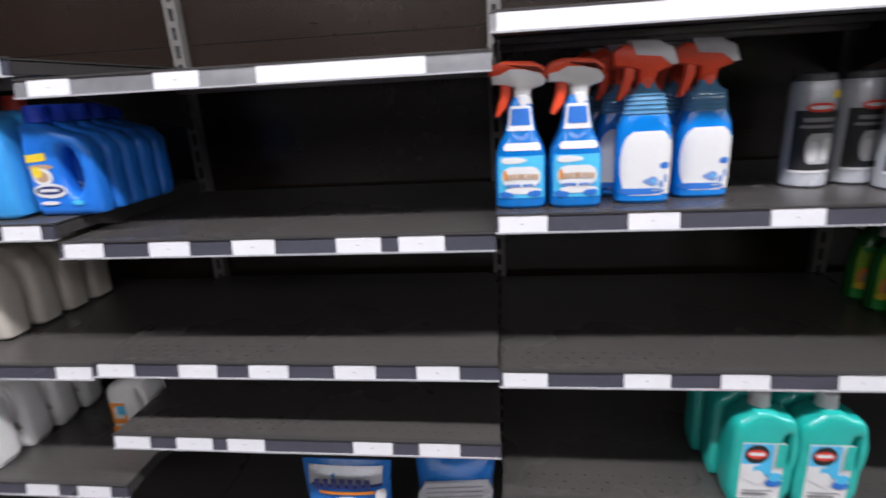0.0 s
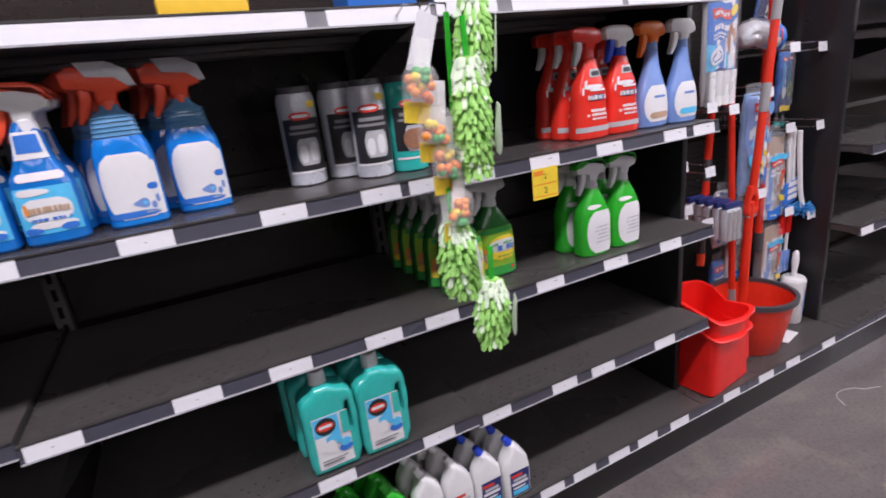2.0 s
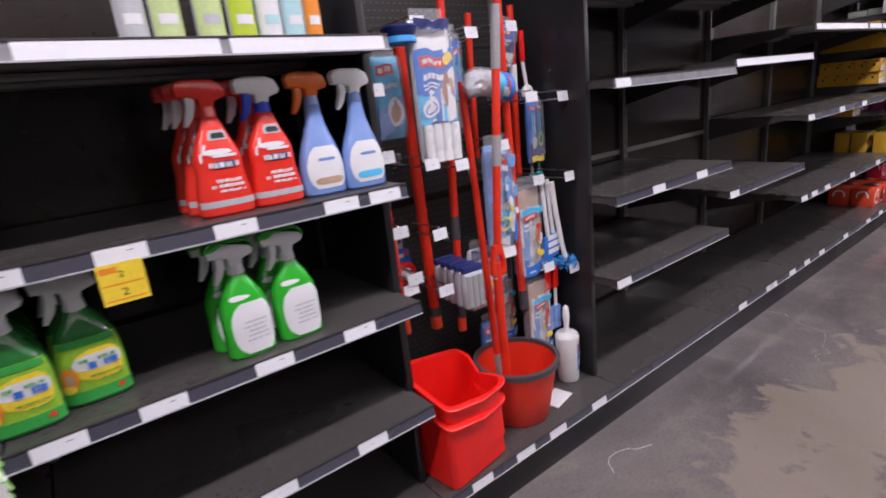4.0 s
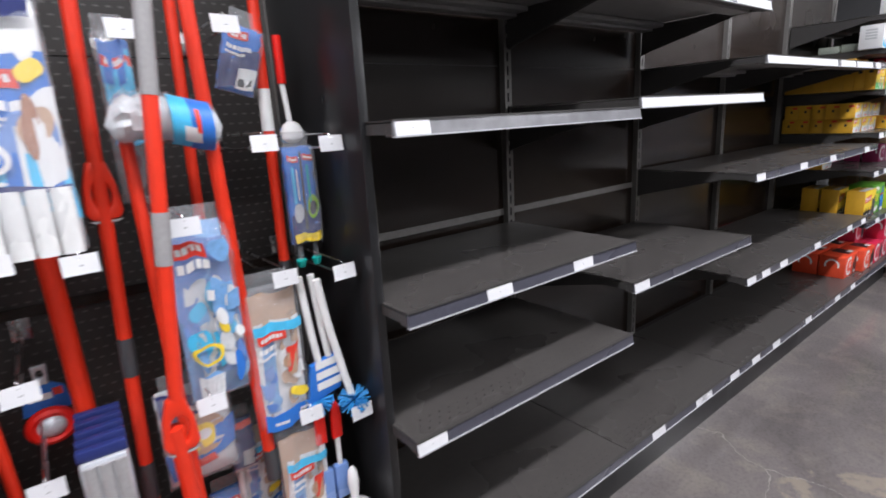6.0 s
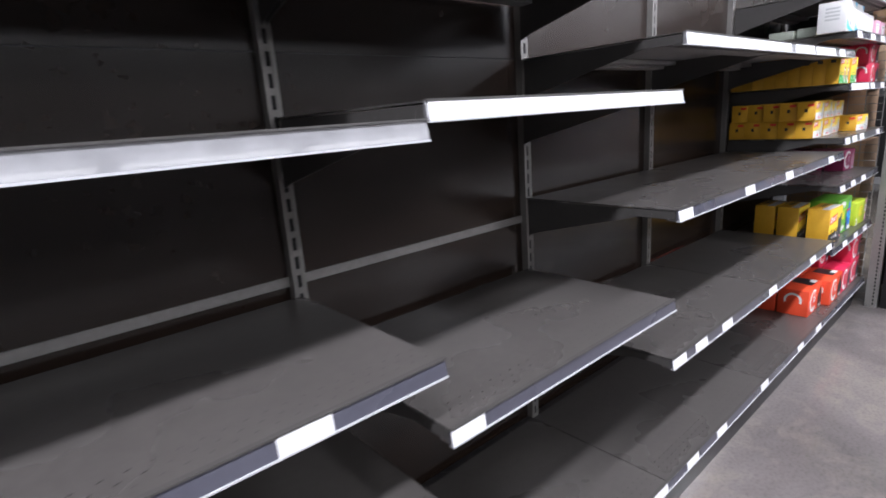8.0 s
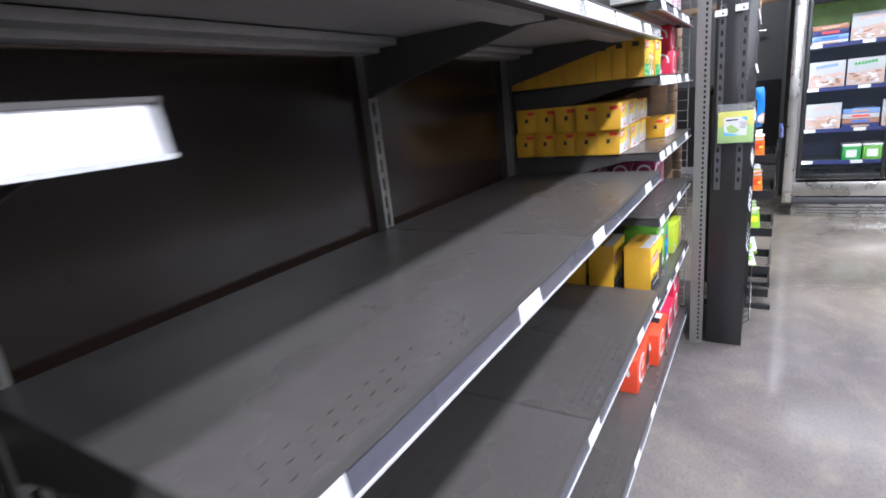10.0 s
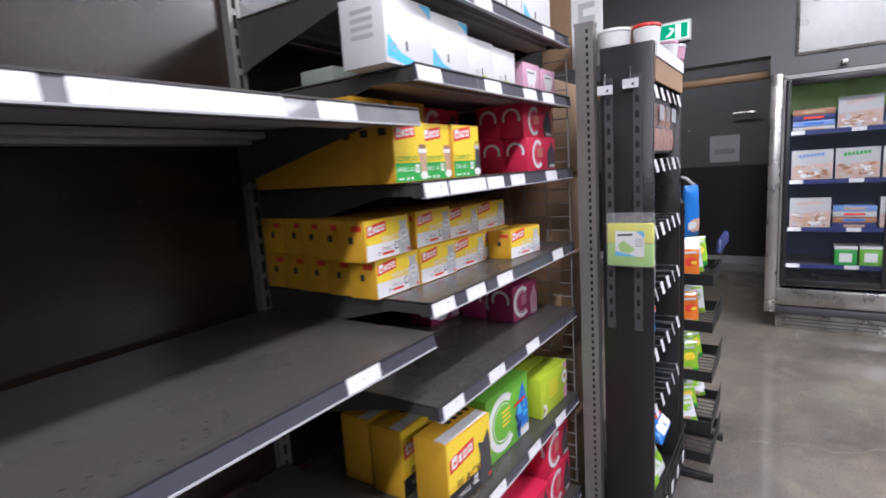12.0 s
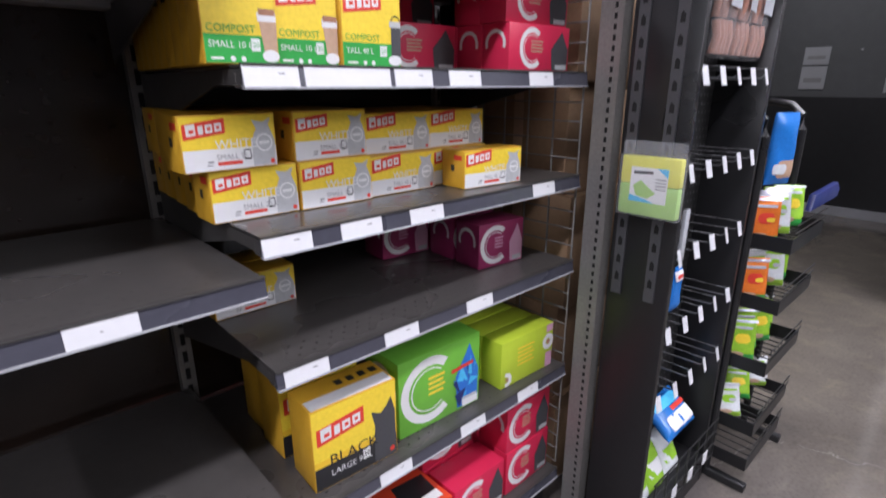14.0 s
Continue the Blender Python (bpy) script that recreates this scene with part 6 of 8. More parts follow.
# red cartons on the base deck
first = carton("red refuse bag carton with a white open ring", (GX + 0.690, 1.865, Z0), 0.205, 0.11, 0.148, PINKBOX, cee_art(PRINTTAN, DGREY), None, 0, "red cartons on the base deck")
for x, y, z in ((0.690, 1.868, 0.1485), (0.470, 1.862, 0.0), (0.46, 1.98, 0.0), (0.685, 1.98, 0.0), (0.685, 1.982, 0.1485), (0.46, 1.985, 0.1485)):
    copy_thing(first, pose(GX + x, y, Z0 + z))
first = carton("orange-red refuse bag carton with a dark bag picture", (GX + 0.20, 1.862, Z0), 0.26, 0.15, 0.148, REDBOX, cee_art(PRINTW, PRINTK), None, 0, "orange-red cartons")
m = Mesh(PRINTK)
m.face([(0.13, 0.02, 0.1486), (0.24, 0.02, 0.1486), (0.25, 0.12, 0.1486), (0.15, 0.13, 0.1486)])
m.use(PRINTW).face([(0.19, 0.02, 0.1488), (0.245, 0.02, 0.1488), (0.245, 0.05, 0.1488), (0.19, 0.05, 0.1488)])
part("top_print", m, first)
copy_thing(first, pose(GX - 0.06, 1.90, Z0, 0, 0, 0))
copy_thing(first, pose(GX + 0.20, 2.02, Z0))
copy_thing(first, pose(GX - 0.06, 2.06, Z0))

# ---- pegboard bay ----
PEG_Y = BACK + 0.018


def peg_tag(t, x, y, z, turn=0):
    m = Mesh(TAG)
    m.box(-0.029, -0.0008, -0.018, 0.029, 0.0008, 0.018)
    m.use(GREYINK).rect(-0.002, -0.003, 0.004, -0.001, -0.0012)
    part("price_tag", m, t, "white price tag", Matrix.Translation((x, y, z)) @ pose(0, 0, 0, -8, 0, turn))


def peg_hook(x, y_tip, z, drop=0.03, turn=0, tag_at=None):
    t = thing("display_hook", "chrome double-wire display hook with a white price tag", "display hook", (x, 0, z), 0, "pegboard hooks")
    part("wire", Mesh(CHROME).tube([(0, PEG_Y, 0), (0, (PEG_Y + y_tip) / 2, -0.002), (0, y_tip + 0.02, 0.004), (0, y_tip, 0.018)], 0.0028, 8), t)
    part("wire", Mesh(CHROME).tube([(0, PEG_Y, 0.03), (0, y_tip + 0.004, 0.034), (0, y_tip - 0.002, 0.022)], 0.0022, 8), t)
    part("backplate", Mesh(CHROME).box(-0.02, PEG_Y - 0.004, -0.012, 0.02, PEG_Y, 0.042, 0.001), t)
    peg_tag(t, 0, y_tip - 0.004, 0.012, turn)


for x, y, z in ((2.062, 2.03, 1.205), (2.182, 2.03, 1.185), (2.360, 2.02, 1.225), (2.550, 2.05, 1.373), (2.697, 2.03, 1.363), (2.553, 2.04, 1.070), (2.682, 2.0, 1.065), (2.350, 2.01, 0.845), (2.565, 2.02, 0.725), (2.690, 2.0, 0.690), (2.055, 2.02, 0.980), (1.94, 2.02, 0.86), (2.056, 2.02, 0.785), (1.885, 2.02, 1.44), (1.892, 2.02, 1.25), (1.905, 2.02, 1.02), (1.92, 2.02, 0.83), (2.10, 2.08, 1.63), (2.33, 2.1, 1.60), (2.52, 2.1, 1.62)):
    peg_hook(x, y, z, turn=random.uniform(-6, 6))


rnd0 = random.Random(21)


def handle_pole(name, label, p, q, r=0.0125, sections=(), tip=DGREY, grip=None):
    """A red pole from p to q, with grey sleeves at given shares of its length and an end piece."""
    t = thing(name, label, "mop", p, 0, "red handled tools")
    d = Vector(q) - Vector(p)
    at = lambda k: tuple(d * k)
    part("pole", Mesh(HANDLE).tube([at(0), at(0.5), at(1)], r, 12), t)
    for a, b, mt in sections:
        part("sleeve", Mesh(mt).tube([at(a), at((a + b) / 2), at(b)], r + 0.0015, 12), t)
    if tip:
        part("end_cap", Mesh(tip).tube([at(0.965), at(1.0), at(1.012)], r + 0.002, 12), t)
    if grip is not None:
        m = Mesh(HANDLE)
        c = at(grip)
        m.slab([(-0.034, -0.055), (-0.022, -0.068), (0.022, -0.068), (0.034, -0.055), (0.030, 0.0), (0.016, 0.052), (-0.016, 0.052), (-0.030, 0.0)], 0.024, (0, -0.018, 0.017, 0.030), 0.006)
        g = part("d_grip", m, t, "moulded red hanging grip", c)
        part("grip_pad", Mesh(GREYP).slab([(-0.030, -0.068), (-0.020, -0.0735), (0.020, -0.0735), (0.030, -0.068), (0.022, -0.0685), (-0.022, -0.0685)], 0.020, None, 0.0), g, "grey soft pad")
    return t


handle_pole("mop", "thick red mop handle hanging on the pegboard", (2.131, 2.24, 1.62), (2.141, 2.22, 0.585), 0.020, ((0.93, 0.985, DGREY),), REDT)
handle_pole("mop", "red handle with grey sleeves and a round hanging eye", (2.262, 2.16, 1.72), (2.217, 2.16, 0.565), 0.0145, ((0.625, 0.70, DGREY), (0.885, 1.0, DGREY)), REDT, 0.345)
handle_pole("mop", "red and grey mop handle with a moulded grip", (2.356, 2.0, 1.68), (2.285, 2.0, 0.90), 0.0145, ((0.0, 0.25, GREYP), (0.52, 0.65, GREYP)), None, 1.06)
handle_pole("mop", "long red mop handle hanging on the pegboard", (2.443, 2.08, 1.72), (2.473, 2.08, 0.575), 0.015, ((0.93, 1.0, DGREY),), None)
handle_pole("mop", "red handle with a white sleeve", (2.623, 2.2, 1.72), (2.616, 2.2, 1.06), 0.0135, ((0.32, 0.47, WHITE),), DGREY)
handle_pole("mop", "short red handle hanging behind the packs", (2.455, 2.25, 1.70), (2.440, 2.25, 1.16), 0.013, (), DGREY)
handle_pole("mop", "long red mop handle hanging beside the shelf end", (1.96, 2.2, 1.70), (1.995, 2.2, 0.62), 0.012, ((0.5, 0.58, DGREY),), REDT)
handle_pole("mop", "slim red handle near the divider", (1.885, 2.15, 1.30), (1.905, 2.15, 0.66), 0.010, (), REDT)
handle_pole("mop", "red mop handle standing in the round bucket", (2.272, 2.0, 0.84), (2.300, 2.02, 0.30), 0.017, (), None)
handle_pole("mop", "slim red mop handle leaning in the round bucket", (2.305, 2.14, 1.46), (2.305, 2.06, 0.28), 0.013, ((0.86, 0.97, GREYP),), None)


def card_pack(name, label, at, w, h, d, film, art, rz=0, ry=0):
    t = thing(name, label, "cleaning pack", at, rz, "packs on the pegboard")
    t.matrix_basis = pose(*at, 0, ry, rz)
    m = Mesh(film)
    rings = []
    for i in range(11):
        k = i / 10
        f = math.sqrt(min(1.0, min(k, 1 - k) / 0.15))
        rings.append([(x + 0.002 * math.sin(31 * k + 50 * x), y * (1 + 0.18 * math.sin(55 * x + 30 * k)), z) for x, y, z in ring(k * h, w / 2, 0.002 + d / 2 * f, 3.2, 0, 0, 28)])
    m.loft(rings)
    part("bag", m, t)
    p = Mesh()
    rr = random.Random(int(w * 1e4) + len(art))

    def on_pack(u, v, i):
        swell = 1.05 - 0.35 * (2 * u - 1) ** 2
        uu = u + 0.022 * math.sin(13 * v + 40 * w) + 0.010 * math.sin(31 * v + 3 * u)
        vv = v + 0.012 * math.sin(9 * u + 4 * v + 60 * w) + 0.005 * math.sin(23 * u)
        return ((uu - 0.5) * w, -(0.004 + d / 2 * swell) - 0.0005 * i - 0.0012 * math.sin(17 * u + 21 * v), vv * h)

    def patch(x0, z0, x1, z1, i, n=6, lean=0.0):
        for a in range(n):
            u0, u1 = x0 + (x1 - x0) * a / n, x0 + (x1 - x0) * (a + 1) / n
            p.face([on_pack(u0, z0 + lean * (u0 - x0), i), on_pack(u1, z0 + lean * (u1 - x0), i), on_pack(u1, z1 + lean * (u1 - x0), i), on_pack(u0, z1 + lean * (u0 - x0), i)])

    for i, (x0, z0, x1, z1, mt, *form) in enumerate(art):
        p.use(mt)
        f = form[0] if form else 0.0
        if f == "o":
            p.face([on_pack((x0 + x1) / 2 + (x1 - x0) / 2 * math.cos(2 * math.pi * j / 20), (z0 + z1) / 2 + (z1 - z0) / 2 * math.sin(2 * math.pi * j / 20), i) for j in range(20)])
        elif f == "ring":
            for j in range(20):
                q = [(2 * math.pi * v / 20) for v in (j, j + 1)]
                p.face([on_pack((x0 + x1) / 2 + (x1 - x0) / 2 * k * math.cos(g), (z0 + z1) / 2 + (z1 - z0) / 2 * k * math.sin(g), i) for k, g in ((1, q[0]), (1, q[1]), (0.74, q[1]), (0.74, q[0]))])
        elif f == "bars":
            x = x0
            while x < x1 - 0.02:
                g = rr.uniform(0.5, 1.0) * (z1 - z0) * h / w * 0.9
                patch(x, z0, min(x1, x + g), z1, i, 1)
                x += g * 1.28
        else:
            patch(x0, z0, x1, z1, i, 6, f)
    part("print", p, t)
    rows = []
    for i in range(27):
        k = i / 26
        f = math.sqrt(min(1.0, min(k, 1 - k) / 0.12))
        rows.append([(x * (1.06 + rr.uniform(-0.03, 0.03)), y * 1.3 - 0.009 + rr.uniform(-0.0035, 0.0035), z + rr.uniform(-0.004, 0.004)) for x, y, z in ring(k * h, w / 2, 0.003 + d / 2 * f, 3.2, 0, 0, 34)])
    part("film", Mesh(PACKFILM).loft(rows), t, "clear film")
    part("header", Mesh(FILM).box(-w * 0.42, -0.001, h - 0.004, w * 0.42, 0.001, h + 0.035), t, "clear film header")
    return t


PADART = [(0.0, 0.26, 1.0, 0.80, PRINTB), (0.0, 0.26, 1.0, 0.50, PRINTCY, -0.12), (0.40, 0.30, 1.0, 0.60, LIGHTB, "o"), (0.55, 0.26, 1.0, 0.62, PRINTW, 0.1), (0.60, 0.44, 0.95, 0.60, PRINTTAN, "o"), (0.64, 0.40, 0.80, 0.66, BROWNFOOD, "o"), (0.1, 0.675, 0.70, 0.745, PRINTR), (0.16, 0.695, 0.64, 0.725, PRINTW, "bars"), (0.68, 0.69, 0.96, 0.77, PRINTY, "o"), (0.14, 0.585, 0.56, 0.625, PRINTW, "bars"), (0.14, 0.545, 0.54, 0.56, PRINTW, "bars"), (0.14, 0.52, 0.48, 0.533, PRINTW, "bars"), (0.10, 0.32, 0.50, 0.46, PRINTW, "o"), (0.16, 0.34, 0.44, 0.42, PRINTB, "ring"), (0.26, 0.40, 0.32, 0.50, PRINTW), (0.0, 0.26, 1.0, 0.285, PRINTN), (0.05, 0.92, 0.95, 1.0, PRINTN)]
t = card_pack("mop_refill", "blue and white mop refill pack with white fabric strips", (2.125, 2.065, 1.222), 0.148, 0.42, 0.035, WHITE, PADART)
for k in range(4):
    m = Mesh(WHITE).loft([ring(z, 0.017, 0.012, 2.6, -0.054 + 0.036 * k, -0.010, 14) for z in (0.0, 0.004, 0.10, 0.118)])
    part("fabric_strip", m, t, "white fabric strip", (0, -0.012, -0.004))
card_pack("brush_pack", "blue brush in clear film", (2.318, 2.2, 1.28), 0.062, 0.34, 0.03, FILM, [(0.1, 0.35, 0.95, 0.95, PRINTCY), (0.1, 0.70, 0.95, 0.95, PRINTB), (0.1, 0.80, 0.95, 0.86, PRINTR), (0.2, 0.815, 0.8, 0.845, PRINTW, "bars"), (0.2, 0.40, 0.85, 0.66, LIGHTB, "o"), (0.2, 0.06, 0.8, 0.34, WRAP, "o")])
def busy(seed, box, mats, count, size):
    """Many small overlapping patches that read as a printed photograph."""
    r = random.Random(seed)
    x0, z0, x1, z1 = box
    out = []
    for _ in range(count):
        a, b = r.uniform(*size), r.uniform(*size) * 0.5
        x, z = r.uniform(x0, x1 - a), r.uniform(z0, z1 - b)
        out.append((x, z, x + a, z + b, r.choice(mats), "o" if r.random() < 0.6 else r.uniform(-0.12, 0.12)))
    return out


CLOTHMIX = (PACKBLUE, PACKBLUE, LIGHTB, LIGHTB, PRINTCY, PRINTW, BAGWHITE, PRINTB)
CLOTHART = [(0.0, 0.48, 1.0, 0.96, LIGHTB, -0.06)] + busy(3, (0.02, 0.04, 0.98, 0.72), CLOTHMIX, 44, (0.14, 0.40)) + busy(4, (0.30, 0.34, 0.98, 0.66), (PACKBLUE, LIGHTB, PRINTW, PRINTY), 7, (0.10, 0.22)) + [(0.04, 0.24, 0.56, 0.36, PRINTY, "ring"), (0.02, 0.84, 0.52, 0.92, PRINTR, -0.04), (0.07, 0.855, 0.48, 0.89, PRINTW, "bars"), (0.05, 0.76, 0.55, 0.81, PRINTW, "bars"), (0.56, 0.80, 0.92, 0.92, PACKBLUE, "o")]
card_pack("cloth_pack", "light blue cleaning cloth pack in film", (2.392, 2.09, 0.835), 0.125, 0.40, 0.04, PACKBLUE, CLOTHART)
SPONGEART = [(0.03, 0.02, 0.97, 0.97, PRINTTAN), (0.05, 0.03, 0.95, 0.78, PRINTW), (0.05, 0.15, 0.46, 0.74, PACKBLUE)] + busy(8, (0.06, 0.16, 0.44, 0.50), (PACKBLUE, LIGHTB, PRINTB, PRINTW), 12, (0.08, 0.22)) + busy(9, (0.46, 0.16, 0.94, 0.70), (PRINTTAN, PRINTW, PRINTW, PRINTTAN, BROWNFOOD, PRINTSILVER), 20, (0.10, 0.26)) + [(0.60, 0.40, 0.84, 0.58, PRINTR, 0.2), (0.62, 0.38, 0.80, 0.54, PRINTTAN, 0.2), (0.56, 0.22, 0.94, 0.30, PRINTY, "o"), (0.05, 0.715, 0.95, 0.78, PRINTCY), (0.09, 0.655, 0.62, 0.715, PRINTR), (0.14, 0.672, 0.56, 0.698, PRINTW, "bars"), (0.09, 0.60, 0.40, 0.63, PRINTW, "bars"), (0.09, 0.555, 0.42, 0.575, PRINTW, "bars"), (0.05, 0.03, 0.95, 0.15, PRINTB, 0.03), (0.10, 0.08, 0.5, 0.10, PRINTW, "bars"), (0.70, 0.05, 0.93, 0.14, PRINTW)] + [(0.72 + 0.028 * k, 0.06, 0.73 + 0.028 * k + 0.006 * (k % 2), 0.13, INK) for k in range(7)]
card_pack("sponge_pack", "clear pack of tan sponges with a blue and white card", (2.522, 2.09, 0.70), 0.125, 0.36, 0.045, FILM, SPONGEART)
card_pack("sponge_pack", "clear pack of tan sponges with a blue card, hanging low", (2.548, 2.09, 0.345), 0.115, 0.34, 0.05, FILM, SPONGEART)
card_pack("sponge_pack", "clear sponge pack behind the first", (2.47, 2.2, 0.42), 0.09, 0.26, 0.04, FILM, SPONGEART)
card_pack("scourer_pack", "blue and yellow scourer pack with clear film", (2.335, 2.14, 0.62), 0.15, 0.24, 0.045, BAGWHITE, [(0.0, 0.70, 0.7, 1.0, PRINTN, -0.1), (0.0, 0.1, 1.0, 0.4, PRINTB, 0.2), (0.2, 0.28, 0.85, 0.74, PRINTTAN, "o"), (0.3, 0.34, 0.72, 0.62, PRINTY, "o"), (0.42, 0.44, 0.66, 0.56, PRINTW, "o"), (0.14, 0.14, 0.66, 0.22, PRINTR, 0.1), (0.2, 0.78, 0.6, 0.84, PRINTW, "bars"), (0.7, 0.7, 0.95, 0.95, WRAP, "o")])
card_pack("glove_pack", "blue cleaning glove pack with teal tips", (2.662, 2.15, 1.13), 0.076, 0.24, 0.025, PRINTB, [(0.0, 0.0, 1.0, 0.30, PRINTN, 0.1), (0.06, 0.85, 0.40, 0.91, PRINTR), (0.56, 0.85, 0.92, 0.91, PRINTR), (0.10, 0.865, 0.36, 0.89, PRINTW, "bars"), (0.60, 0.865, 0.88, 0.89, PRINTW, "bars"), (0.46, 0.15, 0.54, 0.95, DGREY), (0.14, 0.42, 0.22, 0.80, PRINTCY), (0.28, 0.45, 0.33, 0.78, PRINTW, "bars"), (0.62, 0.42, 0.70, 0.80, TEAL), (0.55, 0.26, 0.95, 0.50, BAGGREEN, "o"), (0.60, 0.30, 0.86, 0.44, DGREY, "o"), (0.08, 0.22, 0.40, 0.42, WRAP, "o"), (0.05, 0.02, 0.95, 0.11, PRINTY)])
t = thing("cleaning_wand", "pair of clear wands with round teal ends", "cleaning wand", (2.662, 2.15, 1.085), 0, "packs on the pegboard")
for sx in (-0.02, 0.022):
    part("stem", Mesh(FILM).tube([(sx, 0, 0.0), (sx, 0, 0.07)], 0.007, 10), t)
    part("tip", Mesh(TEAL).cyl(sx, 0, -0.018, 0.004, 0.010, 0.014, 14, 0.003), t, "teal tip")
card_pack("cloth_pack", "tilted purple-blue cloth pack with a barcode", (2.548, 2.19, 1.50), 0.085, 0.15, 0.02, PRINTB, [(0.0, 0.0, 1.0, 0.5, PRINTN, 0.2), (0.08, 0.78, 0.60, 0.90, PRINTR), (0.14, 0.81, 0.54, 0.87, PRINTW, "bars"), (0.1, 0.62, 0.75, 0.68, PRINTW, "bars"), (0.1, 0.54, 0.6, 0.58, PRINTW, "bars"), (0.45, 0.06, 0.95, 0.38, PRINTW), (0.50, 0.10, 0.90, 0.22, INK, "bars")], 0, 16)
def round_scrubber(at, ringm, centre, label):
    """A hanging round scrubber: a hook loop, a printed card and a soft ring with a clear centre."""
    t = thing("dish_scrubber", label, "scrubber", at, 0, "packs on the pegboard")
    part("loop", Mesh(WRAP).slab([(-0.010, 0.074), (0.010, 0.074), (0.012, 0.110), (-0.012, 0.110)], 0.010, (0, 0.095, 0.005, 0.007), 0.002), t, "clear hanging loop")
    part("card", Mesh(PRINTB).slab([(-0.036, 0.022), (0.036, 0.022), (0.030, 0.064), (0.012, 0.076), (-0.012, 0.076), (-0.030, 0.064)], 0.006, None, 0.002), t, "blue printed card")
    m = Mesh(PRINTW)
    m.rect(-0.024, 0.046, 0.010, 0.058, -0.0036)
    m.use(PRINTR).rect(0.012, 0.050, 0.026, 0.064, -0.0036)
    part("print", m, t)
    loops = []
    for k in range(9):
        g = 2 * math.pi * k / 8
        loops.append((0.030 + 0.010 * math.cos(g), 0.012 * math.sin(g)))
    m = Mesh(ringm)
    m.loft([[(r * math.cos(2 * math.pi * q / 28), y - 0.012, r * math.sin(2 * math.pi * q / 28) * 0.86) for q in range(28)] for r, y in loops], False)
    part("scrub_ring", m, t)
    part("dome", Mesh(centre).loft([[(r * math.cos(2 * math.pi * q / 20), y, r * math.sin(2 * math.pi * q / 20) * 0.86) for q in range(20)] for r, y in ((0.026, -0.004), (0.026, -0.014), (0.018, -0.024), (0.006, -0.028))]), t, "clear plastic centre")
    return t


t = round_scrubber((2.073, 2.31, 0.796), RED, WRAP, "red and clear round dish scrubber on a hook")
t.matrix_basis = pose(2.073, 2.31, 0.796) @ Matrix.Scale(1.28, 4)
for i in range(5):
    t = thing("scourer_pack", "clear pack of grey scourers with a blue card top", "cleaning pack", (2.148 + 0.002 * i, 1.99 + 0.040 * i, 0.715), rnd0.uniform(-4, 4), "row of grey scourer packs")
    part("body", Mesh(WRAP).box(-0.040, -0.016, 0, 0.040, 0.016, 0.128, 0.010), t)
    for a in range(3):
        part("scourer_roll", Mesh(GREYP).loft([ring(z, 0.011, 0.006, 2, -0.024 + 0.024 * a, -0.0165, 12) for z in (0.008, 0.014, 0.114, 0.119)]), t)
    part("card_top", Mesh(PRINTN).box(-0.041, -0.010, 0.1285, 0.041, 0.010, 0.150, 0.003), t, "blue card top")

# wrapped mop head lying across the poles
t = thing("wrapped_mop", "white mop head in a crinkled blue and silver bag", "mop head", (2.372, 2.072, 1.437), 0)
rings = []
for i in range(17):
    k = i / 16
    f = math.sqrt(min(1.0, min(k, 1 - k) / 0.12))
    rings.append([(-0.105 + 0.21 * k, y * (1 + 0.14 * math.sin(70 * k + 8 * z * 40)), z * (1 + 0.12 * math.sin(45 * k + y * 90))) for y, z in [(0.041 * f * math.cos(a) + 0.002, 0.041 * f * math.sin(a) + 0.012 * math.sin(5 * k)) for a in [2 * math.pi * j / 22 for j in range(22)]]])
part("wrap", Mesh(BAGWHITE).loft(rings), t)
crumple = random.Random(77)
part("film", Mesh(PACKFILM).loft([[(x + crumple.uniform(-0.004, 0.004), y * crumple.uniform(1.08, 1.26), z * crumple.uniform(1.08, 1.26)) for x, y, z in r] for r in rings[1:-1]], False), t, "clear film")
p = Mesh(PRINTCY)
for j, (k0, k1, a0, a1, mt) in enumerate(((0.50, 0.66, 110, 250, PRINTCY), (0.66, 0.86, 110, 250, PRINTB), (0.60, 0.74, 190, 225, PRINTW), (0.70, 0.74, 150, 200, PRINTR))):
    p.use(mt)
    for a in range(20):
        for b2 in range(5):
            kk = [k0 + (k1 - k0) * (b2 + v) / 5 for v in (0, 1)]
            aa = [radians(a0 + (a1 - a0) * (a + v) / 20) for v in (0, 1)]
            p.face([(-0.105 + 0.21 * k, (0.0505 + 0.0012 * j) * math.cos(q), (0.0505 + 0.0012 * j) * math.sin(q) + 0.012 * math.sin(5 * k)) for k, q in ((kk[0], aa[0]), (kk[1], aa[0]), (kk[1], aa[1]), (kk[0], aa[1]))])
part("print", p, t)

# brushes
t = thing("dish_brush", "white handled dish brush with blue bristles", "brush", (2.672, 2.04, 0.70), 0, "brushes")
part("handle", Mesh(WHITE).tube([(-0.045, 0, 0.36), (-0.03, 0, 0.25), (0.0, 0, 0.10), (0.012, -0.01, 0.03)], 0.010, 10), t)
m = Mesh(BRISTLE)
rnd = random.Random(8)
for k in range(110):
    a, e = rnd.uniform(0, 2 * math.pi), rnd.uniform(-0.9, 0.9)
    d = Vector((math.cos(a) * math.cos(e), math.sin(a) * math.cos(e), math.sin(e)))
    m.tube([Vector((0.015, -0.01, 0.02)) + d * 0.012, Vector((0.015, -0.01, 0.02)) + d * 0.042], 0.0028, 4)
part("bristles", m, t)
t = thing("bottle_brush", "blue sponge mop with white plastic arms and a lined label", "brush", (2.622, 2.06, 0.74), 0, "brushes")
